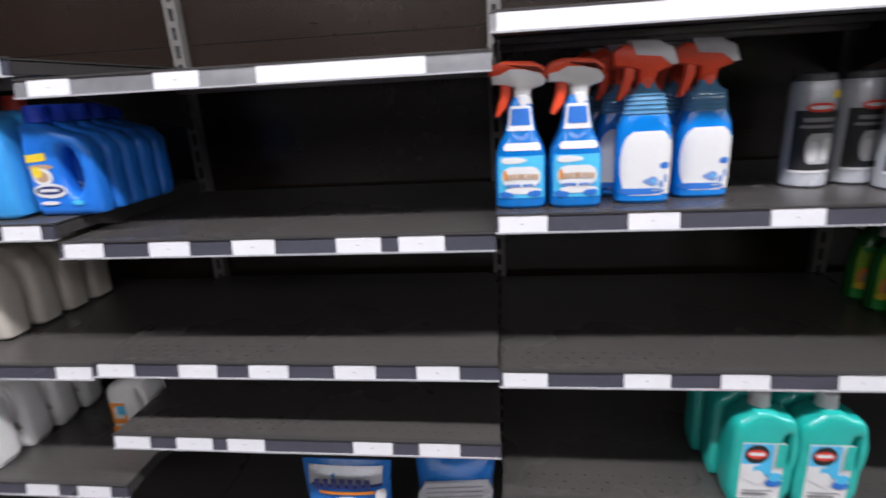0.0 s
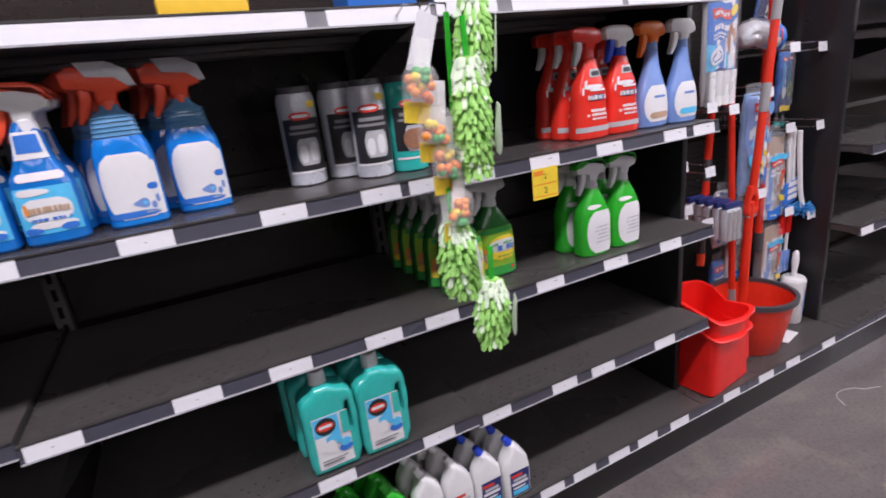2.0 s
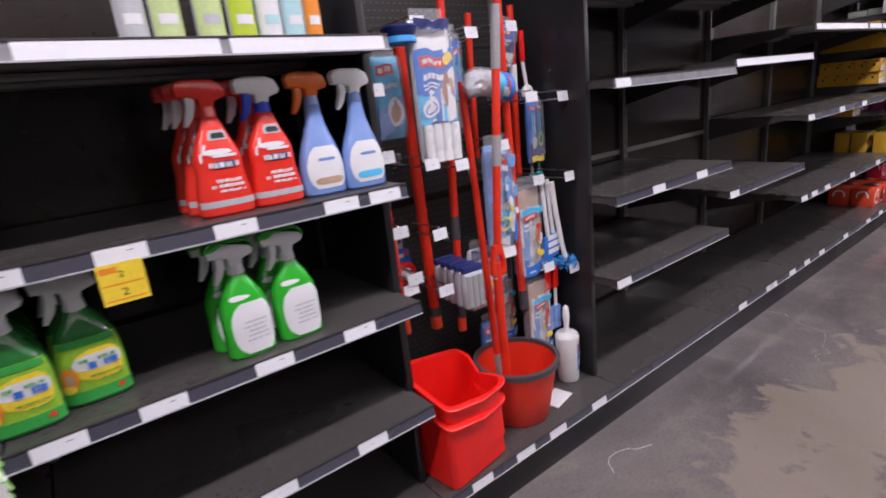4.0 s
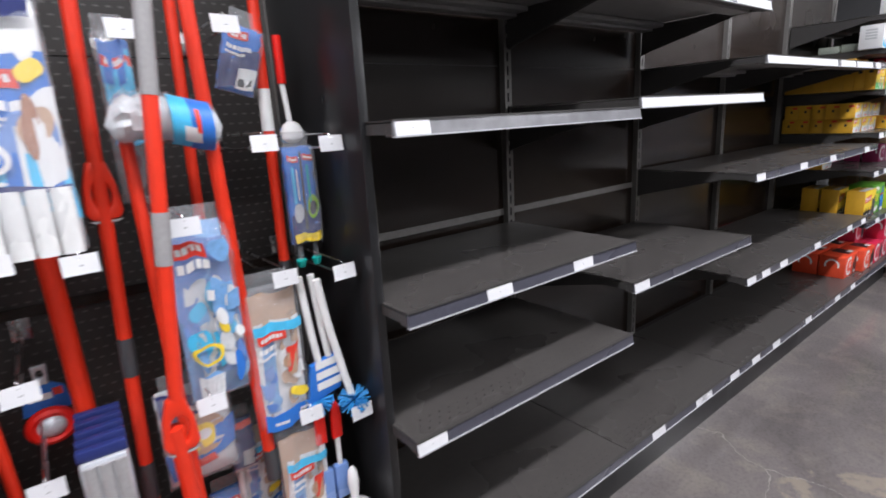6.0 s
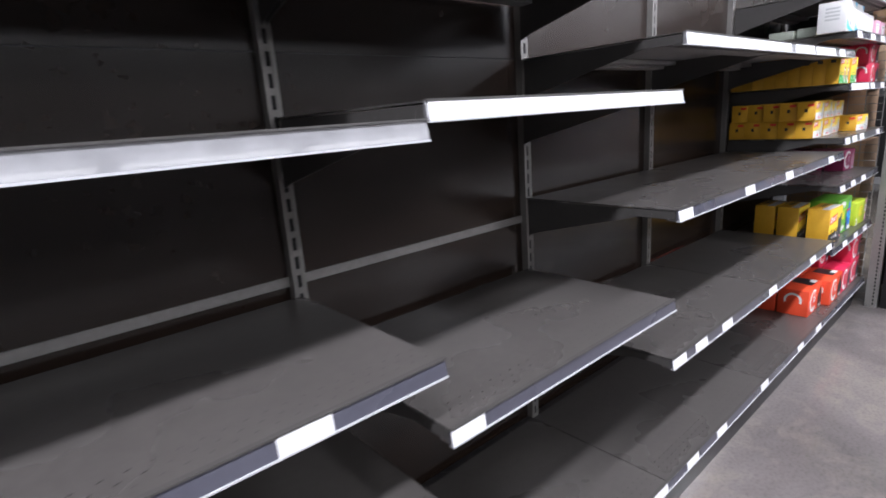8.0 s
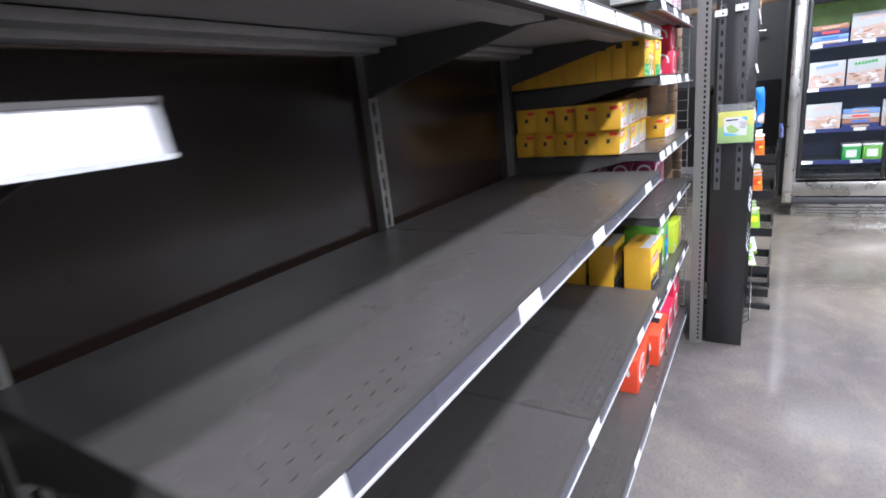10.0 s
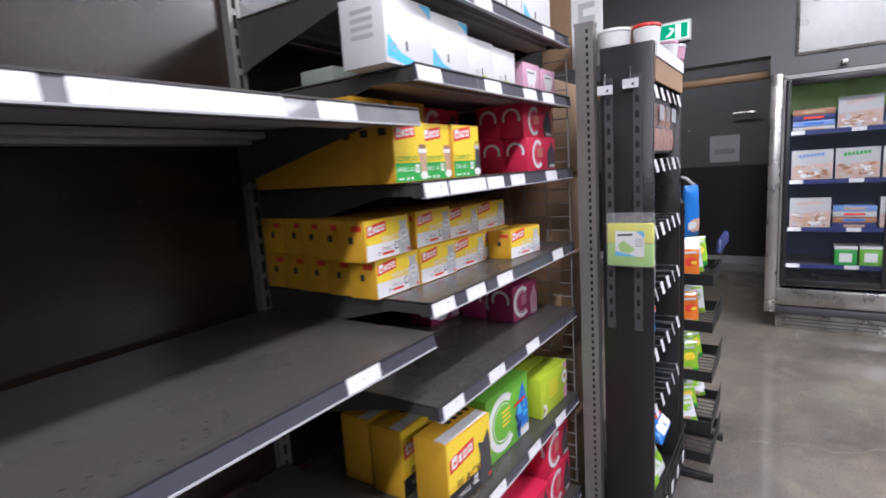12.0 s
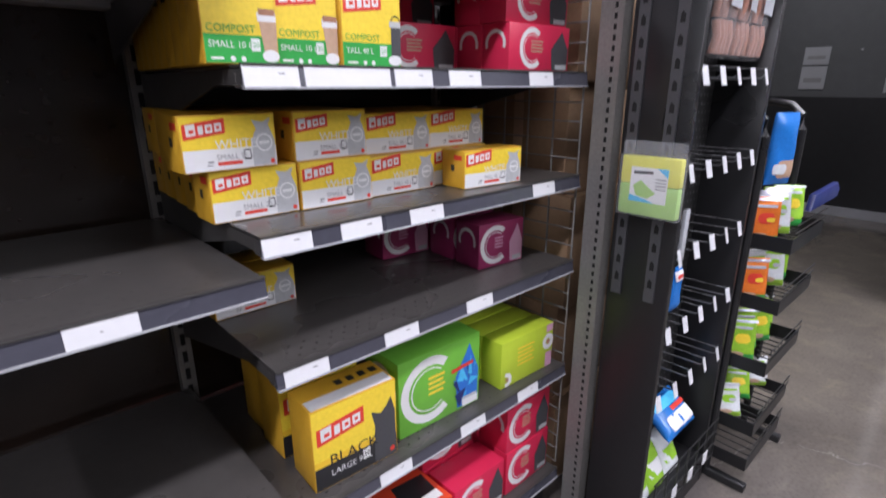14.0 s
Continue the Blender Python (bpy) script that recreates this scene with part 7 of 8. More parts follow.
for sx in (-0.018, 0.012):
    part("arm", Mesh(WHITE).tube([(sx - 0.012, 0, 0.33), (sx, 0, 0.2), (sx + 0.012, 0, 0.10)], 0.009, 10), t)
m = Mesh(PRINTB).slab([(-0.045, 0.0), (0.045, 0.02), (0.050, 0.12), (-0.03, 0.10)], 0.02, None, 0.004)
part("label", m, t, "blue label card")
m = Mesh(WHITE)
for k in range(3):
    m.rect(-0.02, 0.03 + 0.028 * k, 0.046, 0.05 + 0.028 * k, -0.0108, 0.006)
part("label_band", m, t, "pale bands")
m = Mesh(BRISTLE)
for k in range(80):
    a, e = rnd.uniform(0, 2 * math.pi), rnd.uniform(-1, 0.4)
    d = Vector((math.cos(a) * math.cos(e), math.sin(a) * math.cos(e), math.sin(e)))
    m.tube([d * 0.008 + Vector((-0.02, 0, 0)), d * 0.04 + Vector((-0.02, 0, 0))], 0.0028, 4)
part("bristles", m, t, "blue bristles")
t = thing("dish_brush", "red handled dish brush with a round white head", "brush", (2.664, 2.19, 1.40), 0, "brushes")
part("handle", Mesh(RED).tube([(0, 0, 0.23), (0, 0, 0.12)], 0.011, 12), t)
part("neck", Mesh(WHITE).tube([(0, 0, 0.12), (0.004, -0.01, 0.03)], 0.007, 10), t)
part("head", Mesh(WHITE).loft([ring(z, r, r * 0.6, 2, 0.006, -0.012, 18) for z, r in ((-0.022, 0.012), (-0.012, 0.026), (0.006, 0.029), (0.022, 0.022), (0.03, 0.01))]), t)
part("bristles", Mesh(BRISTLE).cyl(0.006, 0.006, -0.022, 0.016, 0.02, 0.022, 16, 0.004), t)
t = thing("dish_brush", "red handled brush pair with pale blue heads", "brush", (2.62, 2.06, 0.50), 0, "brushes")
for sx in (-0.022, 0.022):
    part("handle", Mesh(RED).slab([(sx - 0.014, 0.12), (sx + 0.014, 0.12), (sx + 0.014, 0.21), (sx, 0.23), (sx - 0.012, 0.21)], 0.018, None, 0.004), t)
    part("neck", Mesh(WHITE).tube([(sx, 0, 0.12), (sx, 0, 0.03)], 0.007, 10), t)
    part("head", Mesh(LIGHTB).box(sx - 0.02, -0.012, -0.06, sx + 0.02, 0.012, 0.04, 0.006), t, "pale blue head")
card_pack("brush_pack", "small blue and red brush pack with a white stem", (2.43, 2.16, 0.58), 0.06, 0.14, 0.025, PRINTN, [(0.4, 0.1, 0.9, 0.4, PRINTSILVER), (0.1, 0.85, 0.9, 0.98, PRINTR)])
t = thing("brush", "white brush stem standing behind the bucket", "brush", (2.42, 2.18, 0.3), 0)
part("stem", Mesh(WHITE).tube([(0, 0, -0.09), (0, 0, 0.36)], 0.010, 10), t)

# buckets
DECK = BASE_Z + T + 0.001


def open_loft(m, outer, inner, closed=True):
    """Walls of an open container from outer rings up and inner rings down."""
    m.loft(outer + inner, closed)
    bmesh.ops.recalc_face_normals(m.bm, faces=m.bm.faces)
    return m


def wringer_bucket(at, rz, label):
    """A rectangular bucket whose rim rises towards one back corner and waves along the pouring side."""
    t = thing("mop_bucket", label, "bucket", at, rz, "rectangular buckets")

    def rim_ring(hw, hd, k, dz):
        pts = []
        for x, y, _ in ring(0, hw, hd, 10, 0, 0, 96):
            a = math.degrees(math.atan2(y / hd, x / hw))
            s = (a + 78) / 100
            wave = 0.5 - 0.5 * math.cos(4 * math.pi * s) if 0 < s < 1 else 0.0
            u = max(0.0, min(1.0, (-0.45 * x + 0.62 * y + 0.10) / 0.25))
            top = 0.205 + 0.120 * u
            inset = 1 - 0.19 * wave * k
            pts.append((x * inset, y * inset, top * k + dz - 0.010 * wave * k))
        return pts

    outer = [rim_ring(0.128, 0.099, 0.0, 0.0), rim_ring(0.133, 0.104, 0.0, 0.006), rim_ring(0.139, 0.108, 0.55, 0.0), rim_ring(0.143, 0.112, 1.0, -0.014), rim_ring(0.157, 0.126, 1.0, -0.014), rim_ring(0.161, 0.130, 1.0, -0.008), rim_ring(0.161, 0.130, 1.0, -0.003), rim_ring(0.157, 0.126, 1.0, 0.0)]
    inner = [rim_ring(0.142, 0.111, 1.0, -0.001), rim_ring(0.136, 0.105, 0.55, 0.0), rim_ring(0.129, 0.100, 0.0, 0.005)]
    part("shell", open_loft(Mesh(RED), outer, inner), t)
    return t


t = wringer_bucket((1.994, 1.952, DECK), 8, "red plastic wringer bucket standing on the base deck")
m = Mesh(PRINTB)
m.rect(-0.045, 0.02, 0.03, 0.085, 0)
m.use(PRINTW).rect(-0.035, 0.03, -0.005, 0.075, -0.0004)
m.use(PRINTCY).rect(0.0, 0.04, 0.025, 0.08, -0.0004)
part("label", m, t, "blue and white label", Matrix.Translation((0.1365, -0.02, 0.0)) @ pose(0, 0, 0, 4, 0, 84))
wringer_bucket((1.997, 1.95, DECK + 0.066), 8, "red plastic wringer bucket stacked in the lower one")
t = thing("round_bucket", "round red plastic bucket with a dark rim, mop handles in it", "bucket", (2.335, 2.0, DECK), 0)
cir = lambda r, z: [(r * math.cos(2 * math.pi * i / 40), r * math.sin(2 * math.pi * i / 40), z) for i in range(40)]
part("shell", open_loft(Mesh(HANDLE), [cir(0.108, 0), cir(0.113, 0.006), cir(0.136, 0.13), cir(0.154, 0.235)], [cir(0.150, 0.235), cir(0.132, 0.13), cir(0.108, 0.006)]), t)
part("rim", open_loft(Mesh(DGREY), [cir(0.155, 0.216), cir(0.163, 0.220), cir(0.164, 0.240)], [cir(0.149, 0.241), cir(0.148, 0.222), cir(0.155, 0.216)], False), t, "dark grey rim")

t = thing("toilet_brush", "white toilet brush in a tall white holder with a blue label", "toilet brush", (2.655, 2.02, DECK), 0)
part("holder", open_loft(Mesh(WHITE), [cir(0.042, 0), cir(0.045, 0.006), cir(0.050, 0.20)], [cir(0.046, 0.20), cir(0.042, 0.01)]), t)
part("lid", Mesh(WHITE).cyl(0, 0, 0.196, 0.214, 0.049, 0.046, 28, 0.004), t)
part("handle", Mesh(WHITE).loft([ring(z, r, r, 2, 0, 0, 16) for z, r in ((0.212, 0.012), (0.24, 0.010), (0.29, 0.015), (0.325, 0.012), (0.335, 0.005))]), t)
prof = [(0, 0.045, 0.045), (0.2, 0.050, 0.050)]
m = Mesh(PRINTB)
label_patch(m, prof, 2, 0.05, 0.17, 0.38, 0.001, 0.5)
m.use(PRINTR)
label_patch(m, prof, 2, 0.145, 0.165, 0.3, 0.0018, 0.5)
m.use(PRINTW)
label_patch(m, prof, 2, 0.07, 0.10, 0.25, 0.0018, 0.5, 0.5)
label_patch(m, prof, 2, 0.112, 0.135, 0.22, 0.0018, 0.5, 0.5)
part("label", m, t)
t = thing("loose_card", "white card lying on the base deck beside the bucket", "card", (2.50, 1.955, DECK), 12)
part("sheet", Mesh(TAG).box(-0.06, -0.04, 0, 0.06, 0.04, 0.002), t)
t = thing("blue_brush_head", "round navy blue brush head on the top hook", "brush", (2.03, 2.08, 1.60), 0, "brushes")
part("head", Mesh(PRINTN).cyl(0, 0, 0, 0.03, 0.05, 0.056, 28, 0.006), t)
part("bristles", Mesh(BRISTLE).cyl(0, 0, -0.022, -0.0005, 0.052, 0.048, 28, 0.004), t)
for x, y, z, w2, h2, mt in ((2.045, 2.21, 1.30, 0.10, 0.26, PRINTCY), (2.39, 2.2, 0.30, 0.10, 0.22, PRINTB)):
    card_pack("cloth_pack", "blue printed cloth pack hanging at the back", (x, y, z), w2, h2, 0.03, mt, [(0.0, 0.0, 1.0, 0.35, LIGHTB, 0.2), (0.06, 0.78, 0.7, 0.9, PRINTR), (0.12, 0.81, 0.64, 0.87, PRINTW, "bars"), (0.1, 0.62, 0.8, 0.67, PRINTW, "bars"), (0.3, 0.15, 0.95, 0.5, PRINTW, "o"), (0.4, 0.2, 0.8, 0.42, PRINTTAN, "o")])
t = thing("fallen_ticket", "small white scrap of paper on the floor", "paper", (2.35, 1.45, 0.0), 30)
part("sheet", Mesh(TAG).box(-0.006, -0.004, 0.0005, 0.006, 0.004, 0.0015), t)

# ---- end of the run: post, wire grid, cartons behind ----
t = thing("end_post", "grey slotted steel post at the end of the shelving", "post", (7.322, 1.782, 0), 0)
m = Mesh(UPRIGHT).box(0.004, -0.031, 0, 0.045, 0.031, 1.93)
part("core", m, t)
m = Mesh(UPRIGHT)
s = Mesh(SLOT)
for i in range(76):
    z = 0.02 + 0.025 * i
    m.face([(0, -0.031, z), (0, -0.031, z + 0.025), (0, -0.016, z + 0.025), (0, -0.016, z)])
    m.face([(0, -0.006, z), (0, -0.006, z + 0.025), (0, 0.031, z + 0.025), (0, 0.031, z)])
    m.face([(0, -0.016, z + 0.014), (0, -0.016, z + 0.025), (0, -0.006, z + 0.025), (0, -0.006, z + 0.014)])
    s.face([(0.003, -0.016, z), (0.003, -0.016, z + 0.014), (0.003, -0.006, z + 0.014), (0.003, -0.006, z)])
m.box(0, -0.034, 1.92, 0.046, 0.034, 1.932)
part("slotted_face", m, t)
tagged(part("slot_backing", s, t, "dark punched slots"), kind="stuff")
t = thing("wire_grid", "grey wire side grid of the end bay", "wire grid", (7.318, 1.84, 0.22), 0)
m = Mesh(UPRIGHT)
for i in range(33):
    part("wire", Mesh(UPRIGHT).tube([(0, 0, 0.05 * i), (0, 0.55, 0.05 * i)], 0.0022, 6), t)
for i in range(7):
    part("wire", Mesh(UPRIGHT).tube([(0.003, 0.005 + 0.09 * i, 0), (0.003, 0.005 + 0.09 * i, 1.62)], 0.0028, 6), t)
for i, (y, z, w2, h) in enumerate(((1.93, 0.0, 0.44, 0.36), (1.95, 0.361, 0.40, 0.34), (1.93, 0.702, 0.42, 0.38), (1.96, 1.083, 0.38, 0.34), (1.94, 1.424, 0.40, 0.36))):
    t = thing("cardboard_box", "brown cardboard box stacked behind the wire grid", "cardboard box", (7.43, y, z), 0, "stacked cardboard boxes")
    part("body", Mesh(CARDB).box(0, 0, 0, 0.40, w2, h, 0.004), t)
    part("tape", Mesh(PRINTTAN).box(-0.0008, w2 * 0.45, 0.01, 0.0, w2 * 0.55, h - 0.01), t, "tan packing tape")
t = thing("vertical_banner", "white banner board with grey upright wording above the post", "sign", (7.42, 1.80, 1.80), 0)
part("board", Mesh(WHITE).box(-0.004, -0.055, 0.0, 0.004, 0.055, 0.75), t)
part("edge_board", Mesh(CARDB).box(-0.003, 0.056, 0.0, 0.003, 0.17, 0.75), t, "tan side board")
m = Mesh(PRINTSILVER)
for k in range(7):
    z = 0.06 + 0.095 * k
    m.face([(-0.0046, 0.03, z), (-0.0046, 0.03, z + 0.065), (-0.0046, 0.012, z + 0.065), (-0.0046, 0.012, z)])
    m.face([(-0.0046, 0.012, z + 0.045), (-0.0046, 0.012, z + 0.065), (-0.0046, -0.03, z + 0.065), (-0.0046, -0.03, z + 0.045)])
    if k % 2:
        m.face([(-0.0046, 0.012, z), (-0.0046, 0.012, z + 0.02), (-0.0046, -0.03, z + 0.02), (-0.0046, -0.03, z)])
part("wording", m, t, "grey letter-like bars")

# ---- peg cabinet at the end ----
CX0, CX1, CYF, CYB, CH = 7.345, 7.87, 1.562, 1.735, 1.84
t = thing("peg_cabinet", "black end cabinet with rows of empty peg hooks", "display cabinet", (0, 0, 0))
part("side_panel", Mesh(BLACK).box(CX0, CYF, 0, CX0 + 0.02, CYB, CH, 0.002), t, "glossy black side panel")
part("side_panel", Mesh(BLACK).box(CX1 - 0.02, CYF, 0, CX1, CYB, CH, 0.002), t, "glossy black side panel")
part("back_panel", Mesh(PEG_DARK).box(CX0 + 0.021, CYB - 0.02, 0.05, CX1 - 0.021, CYB - 0.003, CH - 0.02), t)
part("base", Mesh(BLACK).box(CX0 + 0.021, CYF, 0, CX1 - 0.021, CYB - 0.021, 0.12, 0.002), t)
part("top_board", Mesh(BLACK).box(CX0 + 0.021, CYF, CH - 0.02, CX1 - 0.021, CYB - 0.021, CH), t)
part("header", Mesh(CARDB).box(CX0 + 0.021, CYF - 0.004, 1.715, CX1 + 0.01, CYF + 0.004, 1.79), t, "brown header board")
part("header_strip", Mesh(TAG).box(CX0 + 0.021, CYF - 0.008, 1.792, CX1 + 0.01, CYF - 0.002, 1.835), t, "cream ticket strip")
for yy in (1.706, 1.611):
    m = Mesh(DGREY).box(CX0 - 0.006, yy - 0.014, 0.86, CX0 - 0.0005, yy + 0.014, 1.74)
    m.use(SLOT)
    for i in range(17):
        z = 0.90 + 0.05 * i
        m.face([(CX0 - 0.0065, yy - 0.006, z), (CX0 - 0.0065, yy - 0.006, z + 0.018), (CX0 - 0.0065, yy + 0.002, z + 0.026), (CX0 - 0.0065, yy + 0.006, z + 0.018), (CX0 - 0.0065, yy + 0.006, z)])
    part("slotted_standard", m, t)
for yy, z in ((1.712, 1.70), (1.628, 1.712)):
    h = thing("display_hook", "wire hook with a white price tag on the cabinet side", "display hook", (CX0 - 0.008, yy, z), 0, "cabinet side hooks")
    part("wire", Mesh(CHROME).tube([(0, 0, 0.05), (-0.01, 0, 0.052), (-0.014, 0, 0.03), (-0.014, 0, 0.01)], 0.0022, 6), h)
    m = Mesh(TAG).box(-0.0165, -0.026, -0.016, -0.0155, 0.026, 0.014)
    m.use(INK).face([(-0.0168, -0.004, -0.008), (-0.0168, -0.004, 0.0), (-0.0168, -0.012, 0.0), (-0.0168, -0.012, -0.008)])
    part("price_tag", m, h)
rnd_hook = random.Random(31)
for row, z in enumerate((1.672, 1.428, 1.200, 0.980, 0.758, 0.545)):
    for i in range(5):
        x = CX0 + 0.030 + 0.1065 * i
        h = thing("display_hook", "black wire peg hook with a white ticket at its tip", "display hook", (x, 0, z), 0, "cabinet peg hooks")
        part("wire", Mesh(PEGWIRE).tube([(0, CYB - 0.021, 0), (0, CYF + 0.01, 0.004), (0, CYF - 0.002, 0.016)], 0.0028, 6), h)
        part("wire", Mesh(PEGWIRE).tube([(0, CYB - 0.021, 0.028), (0, CYF, 0.03)], 0.0022, 6), h)
        m = Mesh(HOOKTAG).box(-0.013, CYF - 0.005, -0.016, 0.013, CYF - 0.0035, 0.030)
        part("ticket", m, h, "", Matrix.Translation((0, CYF, 0.007)) @ pose(0, 0, 0, -14, 0, rnd_hook.uniform(-9, 9)) @ Matrix.Translation((0, -CYF, -0.007)))
rnd = random.Random(11)
for i in range(3):
    x = CX0 + 0.19 + 0.115 * i
    g = thing("treat_bag", "clear bag of brown dog treats hanging on a hook", "bag", (x, 1.60, 1.478), rnd.uniform(-14, 4), "brown treat bags")
    for j in range(8):
        sx, sz, sy = -0.030 + 0.0195 * (j % 4), 0.012 + 0.085 * (j // 4), rnd.uniform(-0.008, 0.008)
        part("treat", Mesh(SAUSAGE).tube([(sx, sy, sz), (sx + rnd.uniform(-0.004, 0.004), sy - 0.006, sz + 0.04), (sx, sy, sz + 0.078)], 0.0105, 10), g)
    part("film", Mesh(FILM).loft([ring(z2, a2, b2, 2.4, 0, 0, 24) for z2, a2, b2 in ((0.0, 0.040, 0.003), (0.010, 0.046, 0.018), (0.09, 0.047, 0.026), (0.17, 0.046, 0.020), (0.195, 0.044, 0.004), (0.215, 0.044, 0.002))]), g, "clear film")
    # silver patch in front of the film imitates its glare
    part("label", Mesh(WRAP).slab([(-0.022, 0.12), (0.030, 0.115), (0.032, 0.165), (-0.018, 0.172)], 0.001, None, 0, -0.0285), g, "silver patch painted as film glare")
pouch("wipes_pack", "blue and white film pack lying in the bottom basket", "bag", (CX0 + 0.28, 1.57, 0.335), 0.20, 0.13, 0.05, BAGBLUE, [(0.1, 0.45, 0.9, 0.2, 0.2, PRINTW), (0.5, 0.62, 0.6, 0.5, 0.0, PRINTR), (0.65, 0.9, 0.8, -0.2, 0.3, PRINTCY)], 0, -52)
for i in range(3):
    pouch("wipes_pack", "green and white film pack in the bottom basket", "bag", (CX0 + 0.10 + 0.11 * i, 1.60, 0.125), 0.12, 0.16, 0.05, (BAGWHITE, BAGGREEN, BAGWHITE)[i], [(0.3, 0.6, 0.8, 0, 0.3, BAGGREEN if i != 1 else PRINTW)], 0, -28, "green and white packs")
pouch("small_pack", "small blue and red pack hanging in the cabinet", "bag", (CX0 + 0.12, 1.60, 0.80), 0.07, 0.13, 0.03, BAGBLUE, [(0.75, 0.95, 0.7, 0, 0.2, PRINTW), (0.8, 0.88, 0.4, 0, 0.2, PRINTR)])
t = thing("plastic_clip", "clear plastic comb hanging on a hook", "accessory", (CX0 + 0.10, 1.585, 0.96), 0)
part("body", Mesh(WRAP).slab([(-0.012, 0.0), (0.012, 0.0), (0.016, 0.14), (-0.010, 0.14)], 0.012, None, 0.003), t)
t = thing("wire_basket", "black wire basket at the foot of the cabinet", "basket", (CX0, CYF, 0.12), 0)
for i in range(4):
    part("wire", Mesh(BLACKWIRE).tube([(0.022, -0.03, 0.02 + 0.05 * i), (0.505, -0.03, 0.02 + 0.05 * i)], 0.0026, 6), t)
for i in range(7):
    part("wire", Mesh(BLACKWIRE).tube([(0.03 + 0.078 * i, 0.0, 0.0), (0.03 + 0.078 * i, -0.03, 0.02), (0.03 + 0.078 * i, -0.03, 0.17)], 0.0026, 6), t)
for i in range(4):
    part("ticket", Mesh(TAG).box(0.04 + 0.12 * i, -0.034, 0.03, 0.075 + 0.12 * i, -0.032, 0.075), t)
# items on top of the cabinet
for x, y, r, h, mt, cap in ((7.40, 1.70, 0.055, 0.05, WHITE, WHITE), (7.43, 1.60, 0.045, 0.055, WHITE, PRINTR), (7.47, 1.66, 0.05, 0.06, CARDB, PRINTTAN), (7.76, 1.60, 0.045, 0.05, PRINTW, LILACBOX), (7.83, 1.59, 0.05, 0.045, LILACBOX, PRINTW)):
    t = thing("food_tub", "small plastic tub standing on top of the cabinet", "tub", (x, y, CH), 0, "tubs on the cabinet")
    part("tub", Mesh(mt).cyl(0, 0, 0, h, r * 0.9, r, 24, 0.003), t)
    part("lid", Mesh(cap).cyl(0, 0, h, h + 0.012, r * 1.04, r * 1.02, 24, 0.003), t)
# sponge pack
t = thing("sponge_cloth_pack", "yellow and green sponge cloth pack in clear film", "cleaning pack", (CX0 - 0.024, 1.632, 1.098), 0)
part("cloth", Mesh(SPONGEG).box(-0.012, -0.076, 0.0, 0.012, 0.076, 0.078, 0.004), t, "green sponge cloth")
part("cloth", Mesh(SPONGEY).box(-0.012, -0.076, 0.0785, 0.012, 0.076, 0.148, 0.004), t, "yellow sponge cloth")
m = Mesh(PRINTW)
X = -0.0128
m.face([(X, 0.048, 0.035), (X, 0.048, 0.122), (X, -0.048, 0.122), (X, -0.048, 0.035)])
m.use(PRINTCY)
m.face([(X - 0.0004, 0.048, 0.035), (X - 0.0004, 0.048, 0.052), (X - 0.0004, 0.0, 0.042), (X - 0.0004, -0.02, 0.035)])
m.face([(X - 0.0004, -0.02, 0.122), (X - 0.0004, -0.048, 0.122), (X - 0.0004, -0.048, 0.10)])
m.use(SPONGEG)
m.face([(X - 0.0005, 0.03, 0.05), (X - 0.0005, 0.04, 0.075), (X - 0.0005, 0.02, 0.09), (X - 0.0005, -0.02, 0.06), (X - 0.0005, 0.0, 0.045)])
m.use(INK).face([(X - 0.0006, 0.04, 0.104), (X - 0.0006, 0.04, 0.112), (X - 0.0006, -0.01, 0.114), (X - 0.0006, -0.01, 0.107)])
m.use(GREYINK)
for k in range(4):
    z = 0.07 + 0.008 * k
    m.face([(X - 0.0006, -0.018, z), (X - 0.0006, -0.018, z + 0.003), (X - 0.0006, -0.044, z + 0.003), (X - 0.0006, -0.044, z)])
part("label", m, t)
part("film", Mesh(FILM).box(-0.015, -0.08, -0.004, 0.015, 0.08, 0.152, 0.003), t, "clear film")
part("header", Mesh(FILM).box(-0.002, -0.08, 0.152, 0.002, 0.08, 0.185), t, "clear header")

# ---- bag rack beyond the cabinet ----
RX0, RX1, RYF = 7.915, 8.32, 1.565
t = thing("bag_rack", "black tube rack with wire-bottomed trays of snack bags", "display rack", (0, 0, 0))
for x in (RX0, RX1):
    part("side_frame", Mesh(BLACK).tube([(x, RYF, 0.01), (x, RYF, 1.26), (x, RYF + 0.01, 1.31), (x, RYF + 0.05, 1.345), (x, RYF + 0.12, 1.355), (x, RYF + 0.2, 1.345), (x, RYF + 0.24, 1.31), (x, RYF + 0.25, 1.26), (x, RYF + 0.25, 0.01)], 0.014, 10), t)
    part("foot", Mesh(BLACK).box(x - 0.015, RYF - 0.14, 0.0, x + 0.015, RYF + 0.28, 0.03, 0.003), t)
TRAYS = (0.90, 0.69, 0.46, 0.22, 0.07)
